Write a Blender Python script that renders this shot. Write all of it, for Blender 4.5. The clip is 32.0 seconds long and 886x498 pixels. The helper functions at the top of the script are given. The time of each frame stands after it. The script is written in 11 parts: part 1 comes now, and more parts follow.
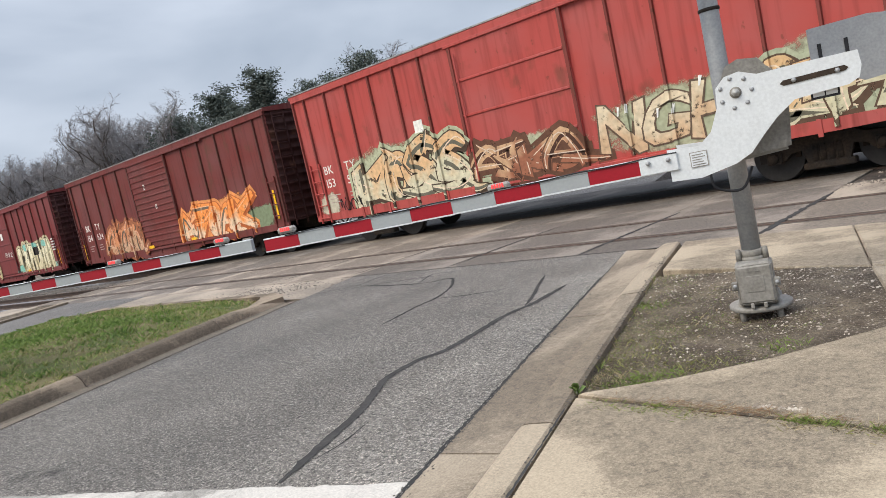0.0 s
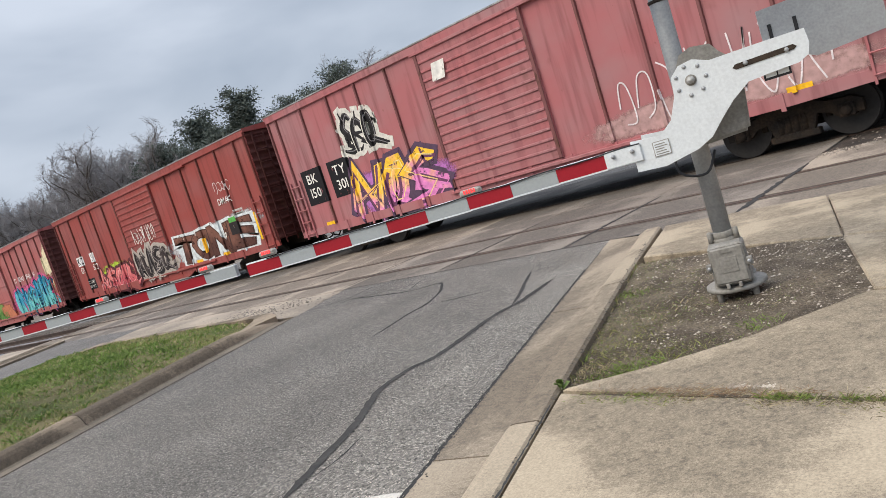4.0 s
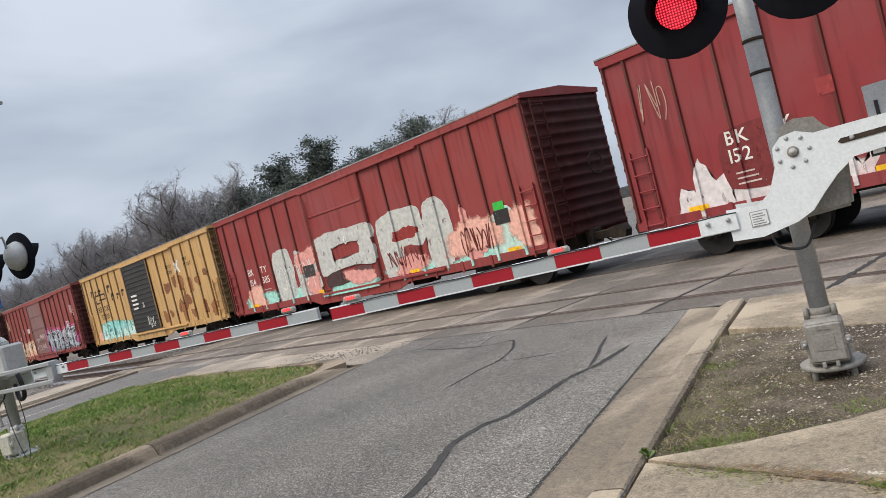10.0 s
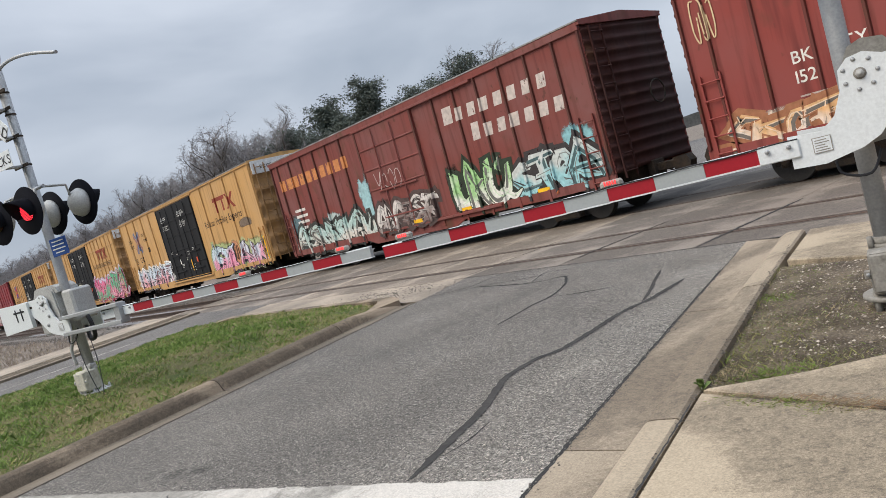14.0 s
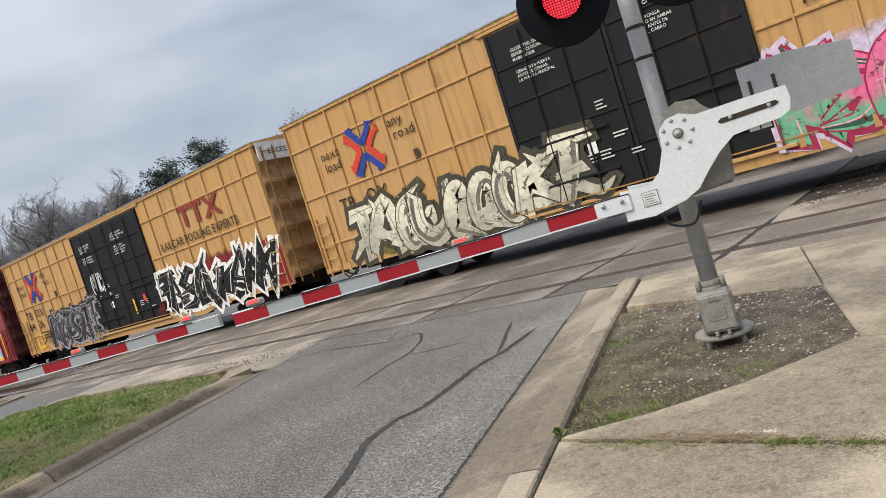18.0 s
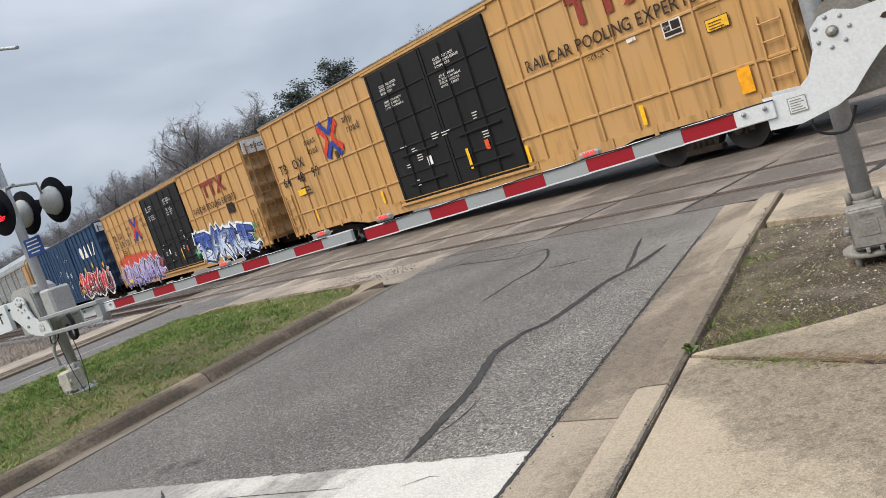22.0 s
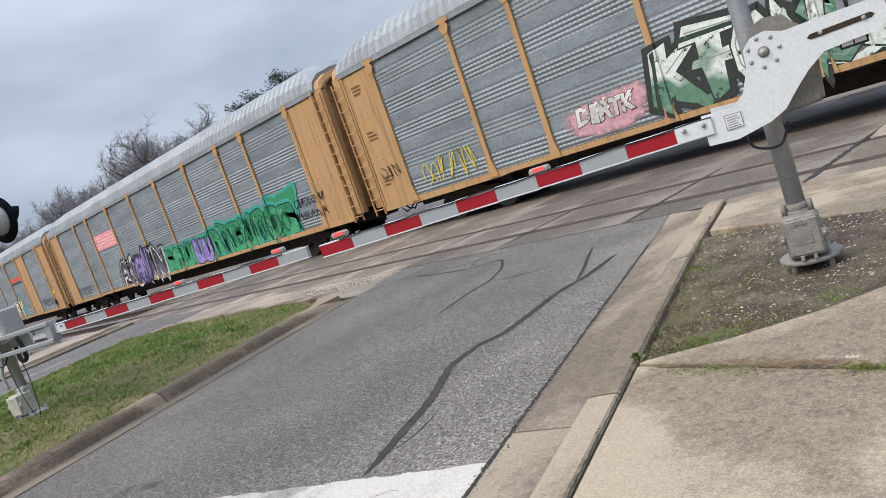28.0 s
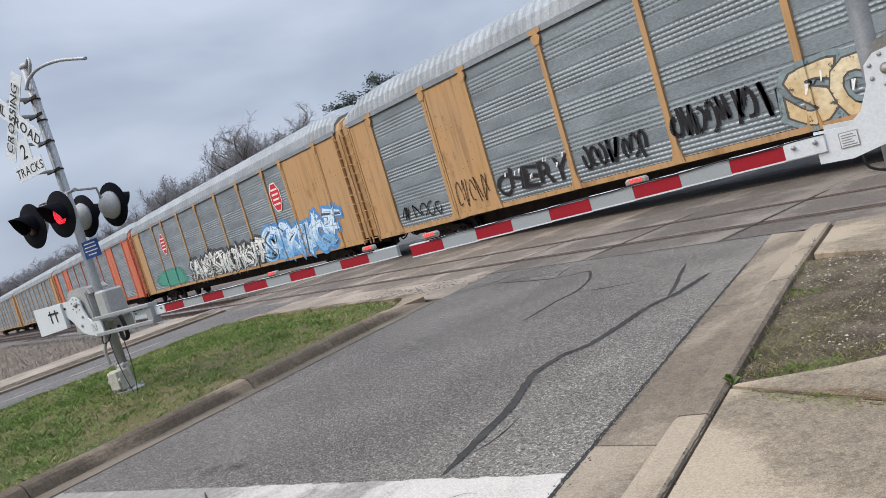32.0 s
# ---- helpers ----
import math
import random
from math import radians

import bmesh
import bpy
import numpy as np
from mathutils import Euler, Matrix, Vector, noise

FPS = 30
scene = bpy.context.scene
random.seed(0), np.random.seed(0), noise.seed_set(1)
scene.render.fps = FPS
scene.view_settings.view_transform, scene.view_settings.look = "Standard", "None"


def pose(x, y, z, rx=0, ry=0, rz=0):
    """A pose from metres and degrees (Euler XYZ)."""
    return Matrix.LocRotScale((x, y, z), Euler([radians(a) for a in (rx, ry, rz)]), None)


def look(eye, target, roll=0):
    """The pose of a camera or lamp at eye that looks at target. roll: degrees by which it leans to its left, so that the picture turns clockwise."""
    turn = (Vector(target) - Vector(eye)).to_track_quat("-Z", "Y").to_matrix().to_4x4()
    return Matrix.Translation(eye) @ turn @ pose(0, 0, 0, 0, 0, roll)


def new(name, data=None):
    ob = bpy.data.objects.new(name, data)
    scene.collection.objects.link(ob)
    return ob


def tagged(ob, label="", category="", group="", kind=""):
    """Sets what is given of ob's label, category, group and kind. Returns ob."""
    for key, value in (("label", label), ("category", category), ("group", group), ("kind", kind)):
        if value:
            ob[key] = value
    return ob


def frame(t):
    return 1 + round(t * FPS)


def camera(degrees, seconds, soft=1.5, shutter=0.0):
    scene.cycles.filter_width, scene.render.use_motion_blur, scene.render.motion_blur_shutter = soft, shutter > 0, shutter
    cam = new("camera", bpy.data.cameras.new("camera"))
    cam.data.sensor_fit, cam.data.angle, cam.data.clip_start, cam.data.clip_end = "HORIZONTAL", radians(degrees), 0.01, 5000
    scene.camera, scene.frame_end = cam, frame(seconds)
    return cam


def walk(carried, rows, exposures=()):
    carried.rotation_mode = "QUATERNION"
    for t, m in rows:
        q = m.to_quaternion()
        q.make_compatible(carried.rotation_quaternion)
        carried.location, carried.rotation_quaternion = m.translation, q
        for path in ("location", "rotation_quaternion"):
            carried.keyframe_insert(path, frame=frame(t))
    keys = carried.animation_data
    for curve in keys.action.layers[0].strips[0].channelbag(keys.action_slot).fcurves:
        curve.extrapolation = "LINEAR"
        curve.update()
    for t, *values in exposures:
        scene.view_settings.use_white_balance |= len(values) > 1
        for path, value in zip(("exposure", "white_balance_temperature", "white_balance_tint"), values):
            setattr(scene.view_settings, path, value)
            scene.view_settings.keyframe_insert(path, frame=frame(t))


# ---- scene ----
import colorsys

cam = camera(60.48, 32.0, 0.75)
PATH = [
    (0.0, (-0.042, 0.107, 1.575), (-6.964, 7.249, 0.543), -12.52),
    (0.5, (-0.039, 0.121, 1.573), (-7.411, 6.767, 0.354), -14.04),
    (1.0, (-0.023, 0.128, 1.577), (-7.341, 6.833, 0.356), -14.35),
    (1.5, (-0.025, 0.121, 1.582), (-7.243, 6.959, 0.511), -14.10),
    (2.0, (-0.032, 0.120, 1.574), (-7.180, 7.031, 0.501), -13.77),
    (2.5, (-0.043, 0.125, 1.566), (-7.156, 7.054, 0.385), -13.53),
    (4.5, (0.128, 0.140, 1.614), (-6.792, 7.303, 0.707), -19.34),
    (5.0, (0.071, 0.076, 1.623), (-7.365, 6.730, 0.969), -18.08),
    (5.5, (-0.015, -0.019, 1.623), (-8.118, 5.811, 1.032), -15.20),
    (6.0, (-0.043, -0.049, 1.609), (-8.347, 5.479, 0.916), -13.81),
    (6.5, (-0.023, -0.051, 1.614), (-8.266, 5.559, 0.859), -14.06),
    (7.0, (-0.025, -0.047, 1.604), (-8.119, 5.755, 0.702), -14.04),
    (7.5, (-0.022, -0.041, 1.606), (-7.959, 5.965, 0.645), -14.11),
    (8.0, (-0.016, -0.024, 1.611), (-7.795, 6.194, 0.698), -14.45),
    (8.5, (-0.017, -0.026, 1.608), (-7.703, 6.309, 0.722), -14.54),
    (9.0, (-0.014, -0.025, 1.607), (-7.712, 6.299, 0.736), -14.73),
    (9.5, (-0.008, -0.016, 1.608), (-7.648, 6.391, 0.845), -15.33),
    (10.0, (0.016, 0.006, 1.633), (-7.317, 6.806, 1.543), -14.28),
    (10.5, (0.015, 0.035, 1.665), (-6.948, 7.151, 2.605), -9.51),
    (11.0, (0.004, -0.021, 1.630), (-7.322, 6.777, 1.976), -9.73),
    (11.5, (-0.032, -0.045, 1.615), (-8.032, 5.929, 1.055), -12.33),
    (12.0, (-0.033, -0.051, 1.615), (-8.269, 5.570, 0.862), -14.20),
    (12.5, (-0.016, -0.038, 1.615), (-8.220, 5.628, 0.853), -15.34),
    (13.0, (0.004, -0.013, 1.614), (-7.970, 5.976, 0.878), -16.02),
    (13.5, (0.018, -0.002, 1.615), (-7.854, 6.132, 0.969), -15.95),
    (15.5, (-0.029, -0.019, 1.612), (-7.874, 6.104, 0.632), -14.48),
    (16.0, (-0.011, -0.022, 1.617), (-7.730, 6.258, 0.633), -15.37),
    (16.5, (-0.000, 0.013, 1.622), (-7.270, 6.840, 0.884), -16.63),
    (17.0, (0.000, 0.043, 1.613), (-6.642, 7.476, 0.818), -18.16),
    (17.5, (-0.010, 0.027, 1.617), (-6.421, 7.655, 0.773), -18.34),
    (18.0, (-0.018, -0.004, 1.633), (-6.440, 7.644, 1.121), -17.45),
    (18.5, (-0.020, 0.008, 1.621), (-6.379, 7.695, 0.925), -15.89),
    (19.0, (-0.037, 0.034, 1.605), (-6.489, 7.572, 0.365), -15.40),
    (19.5, (-0.043, 0.036, 1.598), (-6.743, 7.310, 0.115), -16.21),
    (20.0, (-0.033, 0.036, 1.601), (-6.807, 7.226, 0.051), -17.33),
    (20.5, (-0.022, 0.055, 1.600), (-6.664, 7.391, 0.159), -18.75),
    (21.0, (-0.010, 0.039, 1.606), (-6.723, 7.342, 0.338), -18.42),
    (21.5, (-0.017, 0.007, 1.610), (-7.319, 6.753, 0.526), -18.08),
    (22.0, (-0.020, -0.007, 1.615), (-7.753, 6.250, 0.585), -18.56),
    (22.5, (-0.017, -0.018, 1.610), (-7.904, 6.065, 0.723), -18.93),
    (23.0, (-0.009, -0.021, 1.611), (-7.805, 6.194, 0.831), -18.97),
    (23.5, (-0.004, -0.012, 1.624), (-7.562, 6.504, 0.967), -17.38),
    (24.0, (-0.014, -0.003, 1.625), (-7.426, 6.688, 1.083), -15.17),
    (24.5, (-0.027, 0.007, 1.615), (-7.375, 6.754, 0.923), -15.68),
    (25.0, (-0.024, 0.003, 1.616), (-7.361, 6.748, 0.797), -16.55),
    (25.5, (-0.024, -0.003, 1.618), (-7.515, 6.567, 0.775), -17.11),
    (27.5, (0.071, -0.045, 1.669), (-7.408, 6.510, 0.620), -19.46),
    (28.0, (0.073, -0.052, 1.671), (-7.273, 6.642, 0.565), -19.38),
    (28.5, (0.073, -0.051, 1.672), (-7.257, 6.658, 0.547), -19.68),
    (29.0, (0.071, -0.057, 1.670), (-7.288, 6.606, 0.464), -19.87),
    (29.5, (0.065, -0.058, 1.668), (-7.360, 6.517, 0.390), -19.93),
    (30.0, (0.062, -0.079, 1.665), (-7.556, 6.269, 0.373), -19.71),
    (30.5, (0.055, -0.101, 1.659), (-7.878, 5.860, 0.420), -19.59),
    (31.0, (0.044, -0.092, 1.655), (-8.065, 5.650, 0.523), -19.58),
    (31.5, (0.040, -0.091, 1.659), (-8.093, 5.634, 0.623), -19.11),
    (32.0, (0.048, -0.087, 1.667), (-7.984, 5.831, 0.980), -16.53),
]
walk(cam, [(t, look(eye, aim, roll)) for t, eye, aim, roll in PATH],
     [(0.0, 0.45, 6450, 10), (2.5, 0.43, 6500, 10), (5.5, 0.37, 6500, 10), (9.0, 0.37, 6500, 10), (13.0, 0.34, 6550, 10), (17.0, 0.34, 6550, 10), (19.0, 0.4, 6600, 10), (22.0, 0.37, 6550, 10), (25.0, 0.4, 6400, 11),
      (28.0, 0.37, 6280, 12), (31.0, 0.31, 6260, 12), (32.0, 0.29, 6260, 12)])

# ---- light: an overcast winter sky ----
SUN_EL, SUN_ROT = 48.0, 200.0
world = bpy.data.worlds.new("overcast_sky")
scene.world = world
world.use_nodes = True
wn, wl = world.node_tree.nodes, world.node_tree.links
wn.clear()
w_out = wn.new("ShaderNodeOutputWorld")
w_bg = wn.new("ShaderNodeBackground")
w_sky = wn.new("ShaderNodeTexSky")
w_sky.sky_type, w_sky.sun_disc = "NISHITA", False
w_sky.sun_elevation, w_sky.sun_rotation = radians(SUN_EL), radians(SUN_ROT)
w_sky.air_density, w_sky.dust_density = 1.0, 3.0
w_tc = wn.new("ShaderNodeTexCoord")
w_map = wn.new("ShaderNodeMapping")
w_map.inputs["Scale"].default_value = (1.0, 1.0, 2.6)
w_map.inputs["Rotation"].default_value = (0.25, 0.1, 0.6)
w_n1 = wn.new("ShaderNodeTexNoise")
w_n1.inputs["Scale"].default_value, w_n1.inputs["Detail"].default_value = 2.2, 5.0
w_n1.inputs["Roughness"].default_value, w_n1.inputs["Distortion"].default_value = 0.45, 0.25
w_ramp = wn.new("ShaderNodeValToRGB")
w_ramp.color_ramp.elements[0].position, w_ramp.color_ramp.elements[0].color = 0.38, (3.62, 4.27, 5.28, 1)
w_ramp.color_ramp.elements[1].position, w_ramp.color_ramp.elements[1].color = 0.64, (6.65, 7.3, 8.35, 1)
w_mix = wn.new("ShaderNodeMixRGB")
w_mix.inputs["Fac"].default_value = 0.86
wl.new(w_tc.outputs["Generated"], w_map.inputs["Vector"])
wl.new(w_map.outputs["Vector"], w_n1.inputs["Vector"])
wl.new(w_n1.outputs["Fac"], w_ramp.inputs["Fac"])
wl.new(w_sky.outputs["Color"], w_mix.inputs["Color1"])
wl.new(w_ramp.outputs["Color"], w_mix.inputs["Color2"])
# an overcast sky is brighter overhead than at the horizon
w_sep = wn.new("ShaderNodeSeparateXYZ")
w_up = wn.new("ShaderNodeMapRange")
w_up.inputs["From Min"].default_value, w_up.inputs["From Max"].default_value = 0.0, 1.0
w_up.inputs["To Min"].default_value, w_up.inputs["To Max"].default_value = 0.8, 4.0
w_mul = wn.new("ShaderNodeMixRGB")
w_mul.blend_type, w_mul.inputs["Fac"].default_value = "MULTIPLY", 1.0
wl.new(w_tc.outputs["Generated"], w_sep.inputs[0])
w_pow = wn.new("ShaderNodeMath")
w_pow.operation, w_pow.inputs[1].default_value = "POWER", 4.0
w_pow.use_clamp = True
wl.new(w_sep.outputs["Z"], w_pow.inputs[0])
wl.new(w_pow.outputs[0], w_up.inputs["Value"])
wl.new(w_mix.outputs["Color"], w_mul.inputs["Color1"])
wl.new(w_up.outputs[0], w_mul.inputs["Color2"])
wl.new(w_mul.outputs["Color"], w_bg.inputs["Color"])
w_bg.inputs["Strength"].default_value = 0.1
wl.new(w_bg.outputs["Background"], w_out.inputs["Surface"])

sun = new("sun", bpy.data.lights.new("sun", "SUN"))
sun.data.energy, sun.data.angle, sun.data.color = 2.1, radians(40), (1.0, 0.90, 0.76)
sun.matrix_world = pose(0, 0, 30, 90 - SUN_EL, 0, 180 - SUN_ROT)
scene.view_settings.exposure = 0.36

# ---- materials ----
def srgb(r, g, b):
    return tuple((c / 255 / 12.92) if c < 10 else ((c / 255 + 0.055) / 1.055) ** 2.4 for c in (r, g, b))


def surface(name, base, second=None, rough=0.85, metal=0.0, scale=3.0, amount=0.5, fine=40.0, bump=0.15, depth=0.01,
            speck=None, speck_scale=60.0, speck_at=0.62, stretch=(1, 1, 1), vary=0.0):
    """A weathered surface: two colours mixed by coarse and fine noise, specks and relief."""
    mat = bpy.data.materials.new(name)
    mat.use_nodes = True
    nt, links = mat.node_tree.nodes, mat.node_tree.links
    bsdf = nt["Principled BSDF"]
    tc = nt.new("ShaderNodeTexCoord")
    mp = nt.new("ShaderNodeMapping")
    mp.inputs["Scale"].default_value = stretch
    links.new(tc.outputs["Object"], mp.inputs["Vector"])
    vec = mp.outputs["Vector"]
    if vary:
        info = nt.new("ShaderNodeObjectInfo")
        add = nt.new("ShaderNodeVectorMath")
        add.operation = "MULTIPLY_ADD"
        comb = nt.new("ShaderNodeCombineXYZ")
        for k in range(3):
            links.new(info.outputs["Random"], comb.inputs[k])
        links.new(comb.outputs[0], add.inputs[0])
        add.inputs[1].default_value = (37.0, 53.0, 71.0)
        links.new(vec, add.inputs[2])
        vec = add.outputs[0]
    n1, n2 = nt.new("ShaderNodeTexNoise"), nt.new("ShaderNodeTexNoise")
    n1.inputs["Scale"].default_value, n1.inputs["Detail"].default_value = scale, 6.0
    n2.inputs["Scale"].default_value, n2.inputs["Detail"].default_value = fine, 3.0
    links.new(vec, n1.inputs["Vector"])
    links.new(vec, n2.inputs["Vector"])
    second = second or tuple(c * 0.6 for c in base)
    ramp = nt.new("ShaderNodeMapRange")
    ramp.inputs["From Min"].default_value, ramp.inputs["From Max"].default_value = 0.36, 0.68
    ramp.inputs["To Max"].default_value = amount * 1.6
    links.new(n1.outputs["Fac"], ramp.inputs["Value"])
    mix = nt.new("ShaderNodeMixRGB")
    mix.inputs["Color1"].default_value, mix.inputs["Color2"].default_value = (*base, 1), (*second, 1)
    links.new(ramp.outputs[0], mix.inputs["Fac"])
    grain = nt.new("ShaderNodeMapRange")
    grain.inputs["From Min"].default_value, grain.inputs["From Max"].default_value = 0.3, 0.7
    grain.inputs["To Min"].default_value, grain.inputs["To Max"].default_value = 1 - 0.35 * amount, 1 + 0.35 * amount
    links.new(n2.outputs["Fac"], grain.inputs["Value"])
    mul = nt.new("ShaderNodeMixRGB")
    mul.blend_type, mul.inputs["Fac"].default_value = "MULTIPLY", 1.0
    links.new(mix.outputs["Color"], mul.inputs["Color1"])
    links.new(grain.outputs[0], mul.inputs["Color2"])
    colour = mul.outputs["Color"]
    if vary:
        tone = nt.new("ShaderNodeMapRange")
        tone.inputs["To Min"].default_value, tone.inputs["To Max"].default_value = 1 - vary, 1 + vary
        links.new(info.outputs["Random"], tone.inputs["Value"])
        m3 = nt.new("ShaderNodeMixRGB")
        m3.blend_type, m3.inputs["Fac"].default_value = "MULTIPLY", 1.0
        links.new(colour, m3.inputs["Color1"])
        links.new(tone.outputs[0], m3.inputs["Color2"])
        colour = m3.outputs["Color"]
    if speck:
        n3 = nt.new("ShaderNodeTexNoise")
        n3.inputs["Scale"].default_value, n3.inputs["Detail"].default_value = speck_scale, 4.0
        links.new(vec, n3.inputs["Vector"])
        sr = nt.new("ShaderNodeMapRange")
        sr.inputs["From Min"].default_value, sr.inputs["From Max"].default_value = speck_at, speck_at + 0.05
        links.new(n3.outputs["Fac"], sr.inputs["Value"])
        m4 = nt.new("ShaderNodeMixRGB")
        m4.inputs["Color2"].default_value = (*speck, 1)
        links.new(colour, m4.inputs["Color1"])
        links.new(sr.outputs[0], m4.inputs["Fac"])
        colour = m4.outputs["Color"]
    links.new(colour, bsdf.inputs["Base Color"])
    bsdf.inputs["Roughness"].default_value, bsdf.inputs["Metallic"].default_value = rough, metal
    bsdf.inputs["Specular IOR Level"].default_value = 0.3
    if bump:
        bp = nt.new("ShaderNodeBump")
        bp.inputs["Strength"].default_value, bp.inputs["Distance"].default_value = bump, depth
        links.new(n2.outputs["Fac"], bp.inputs["Height"])
        links.new(bp.outputs[0], bsdf.inputs["Normal"])
    return mat


def car_paint(name, base, rust=0.25, fade=0.25, rough=0.6, rust_colour=(0.10, 0.045, 0.025)):
    """Old rail-car enamel: faded patches, vertical dirt streaks and rust blooms."""
    mat = bpy.data.materials.new(name)
    mat.use_nodes = True
    nt, links = mat.node_tree.nodes, mat.node_tree.links
    bsdf = nt["Principled BSDF"]
    tc = nt.new("ShaderNodeTexCoord")
    info = nt.new("ShaderNodeObjectInfo")

    def noise_at(stretch, scale, detail, lo, hi, top):
        mp = nt.new("ShaderNodeMapping")
        mp.inputs["Scale"].default_value = stretch
        links.new(tc.outputs["Object"], mp.inputs["Vector"])
        n = nt.new("ShaderNodeTexNoise")
        n.noise_dimensions = "4D"
        n.inputs["Scale"].default_value, n.inputs["Detail"].default_value = scale, detail
        links.new(mp.outputs[0], n.inputs["Vector"])
        links.new(info.outputs["Random"], n.inputs["W"])
        r = nt.new("ShaderNodeMapRange")
        r.inputs["From Min"].default_value, r.inputs["From Max"].default_value, r.inputs["To Max"].default_value = lo, hi, top
        links.new(n.outputs["Fac"], r.inputs["Value"])
        return r.outputs[0], n.outputs["Fac"]

    def mix_in(colour, fac, other):
        m = nt.new("ShaderNodeMixRGB")
        if hasattr(colour, "is_output"):
            links.new(colour, m.inputs["Color1"])
        else:
            m.inputs["Color1"].default_value = (*colour, 1)
        m.inputs["Color2"].default_value = (*other, 1)
        links.new(fac, m.inputs["Fac"])
        return m.outputs["Color"]

    grey = sum(base) / 3
    pale = tuple(0.55 * c + 0.45 * (0.6 * grey + 0.14) for c in base)
    dark = tuple(0.45 * c for c in base)
    f1, _ = noise_at((0.35, 1, 0.5), 1.6, 5, 0.42, 0.72, fade * 2.2)
    f2, _ = noise_at((3.2, 3.2, 0.22), 2.4, 4, 0.5, 0.78, 0.75)
    f3, raw = noise_at((1, 1, 0.7), 1.7, 10, 0.66 - rust * 0.4, 0.75 - rust * 0.3, min(1.0, 0.3 + rust * 2))
    col = mix_in(base, f1, pale)
    col = mix_in(col, f2, dark)
    col = mix_in(col, f3, rust_colour)
    f4, _ = noise_at((1, 1, 0.6), 8.0, 8, 0.7 - rust * 0.3, 0.75 - rust * 0.3, min(0.9, 0.25 + rust * 1.6))
    col = mix_in(col, f4, tuple(c * 0.75 for c in rust_colour))
    mat.diffuse_color = (*base, 1)
    links.new(col, bsdf.inputs["Base Color"])
    bsdf.inputs["Roughness"].default_value = rough
    bsdf.inputs["Specular IOR Level"].default_value = 0.3
    bp = nt.new("ShaderNodeBump")
    bp.inputs["Strength"].default_value, bp.inputs["Distance"].default_value = 0.12, 0.01
    links.new(raw, bp.inputs["Height"])
    links.new(bp.outputs[0], bsdf.inputs["Normal"])
    return mat


def plain(name, base, rough=0.6, metal=0.0, emit=0.0):
    mat = bpy.data.materials.new(name)
    mat.use_nodes = True
    nt, links = mat.node_tree.nodes, mat.node_tree.links
    bsdf = nt["Principled BSDF"]
    n = nt.new("ShaderNodeTexNoise")
    n.inputs["Scale"].default_value, n.inputs["Detail"].default_value = 9.0, 5.0
    tc = nt.new("ShaderNodeTexCoord")
    links.new(tc.outputs["Object"], n.inputs["Vector"])
    r = nt.new("ShaderNodeMapRange")
    r.inputs["From Min"].default_value, r.inputs["From Max"].default_value = 0.3, 0.7
    r.inputs["To Min"].default_value, r.inputs["To Max"].default_value = 0.78, 1.12
    links.new(n.outputs["Fac"], r.inputs["Value"])
    m = nt.new("ShaderNodeMixRGB")
    m.blend_type, m.inputs["Fac"].default_value = "MULTIPLY", 1.0
    m.inputs["Color1"].default_value = (*base, 1)
    links.new(r.outputs[0], m.inputs["Color2"])
    links.new(m.outputs[0], bsdf.inputs["Base Color"])
    bsdf.inputs["Roughness"].default_value, bsdf.inputs["Metallic"].default_value = rough, metal
    bsdf.inputs["Specular IOR Level"].default_value = 0.3
    if emit:
        bsdf.inputs["Emission Color"].default_value, bsdf.inputs["Emission Strength"].default_value = (*base, 1), emit
    return mat


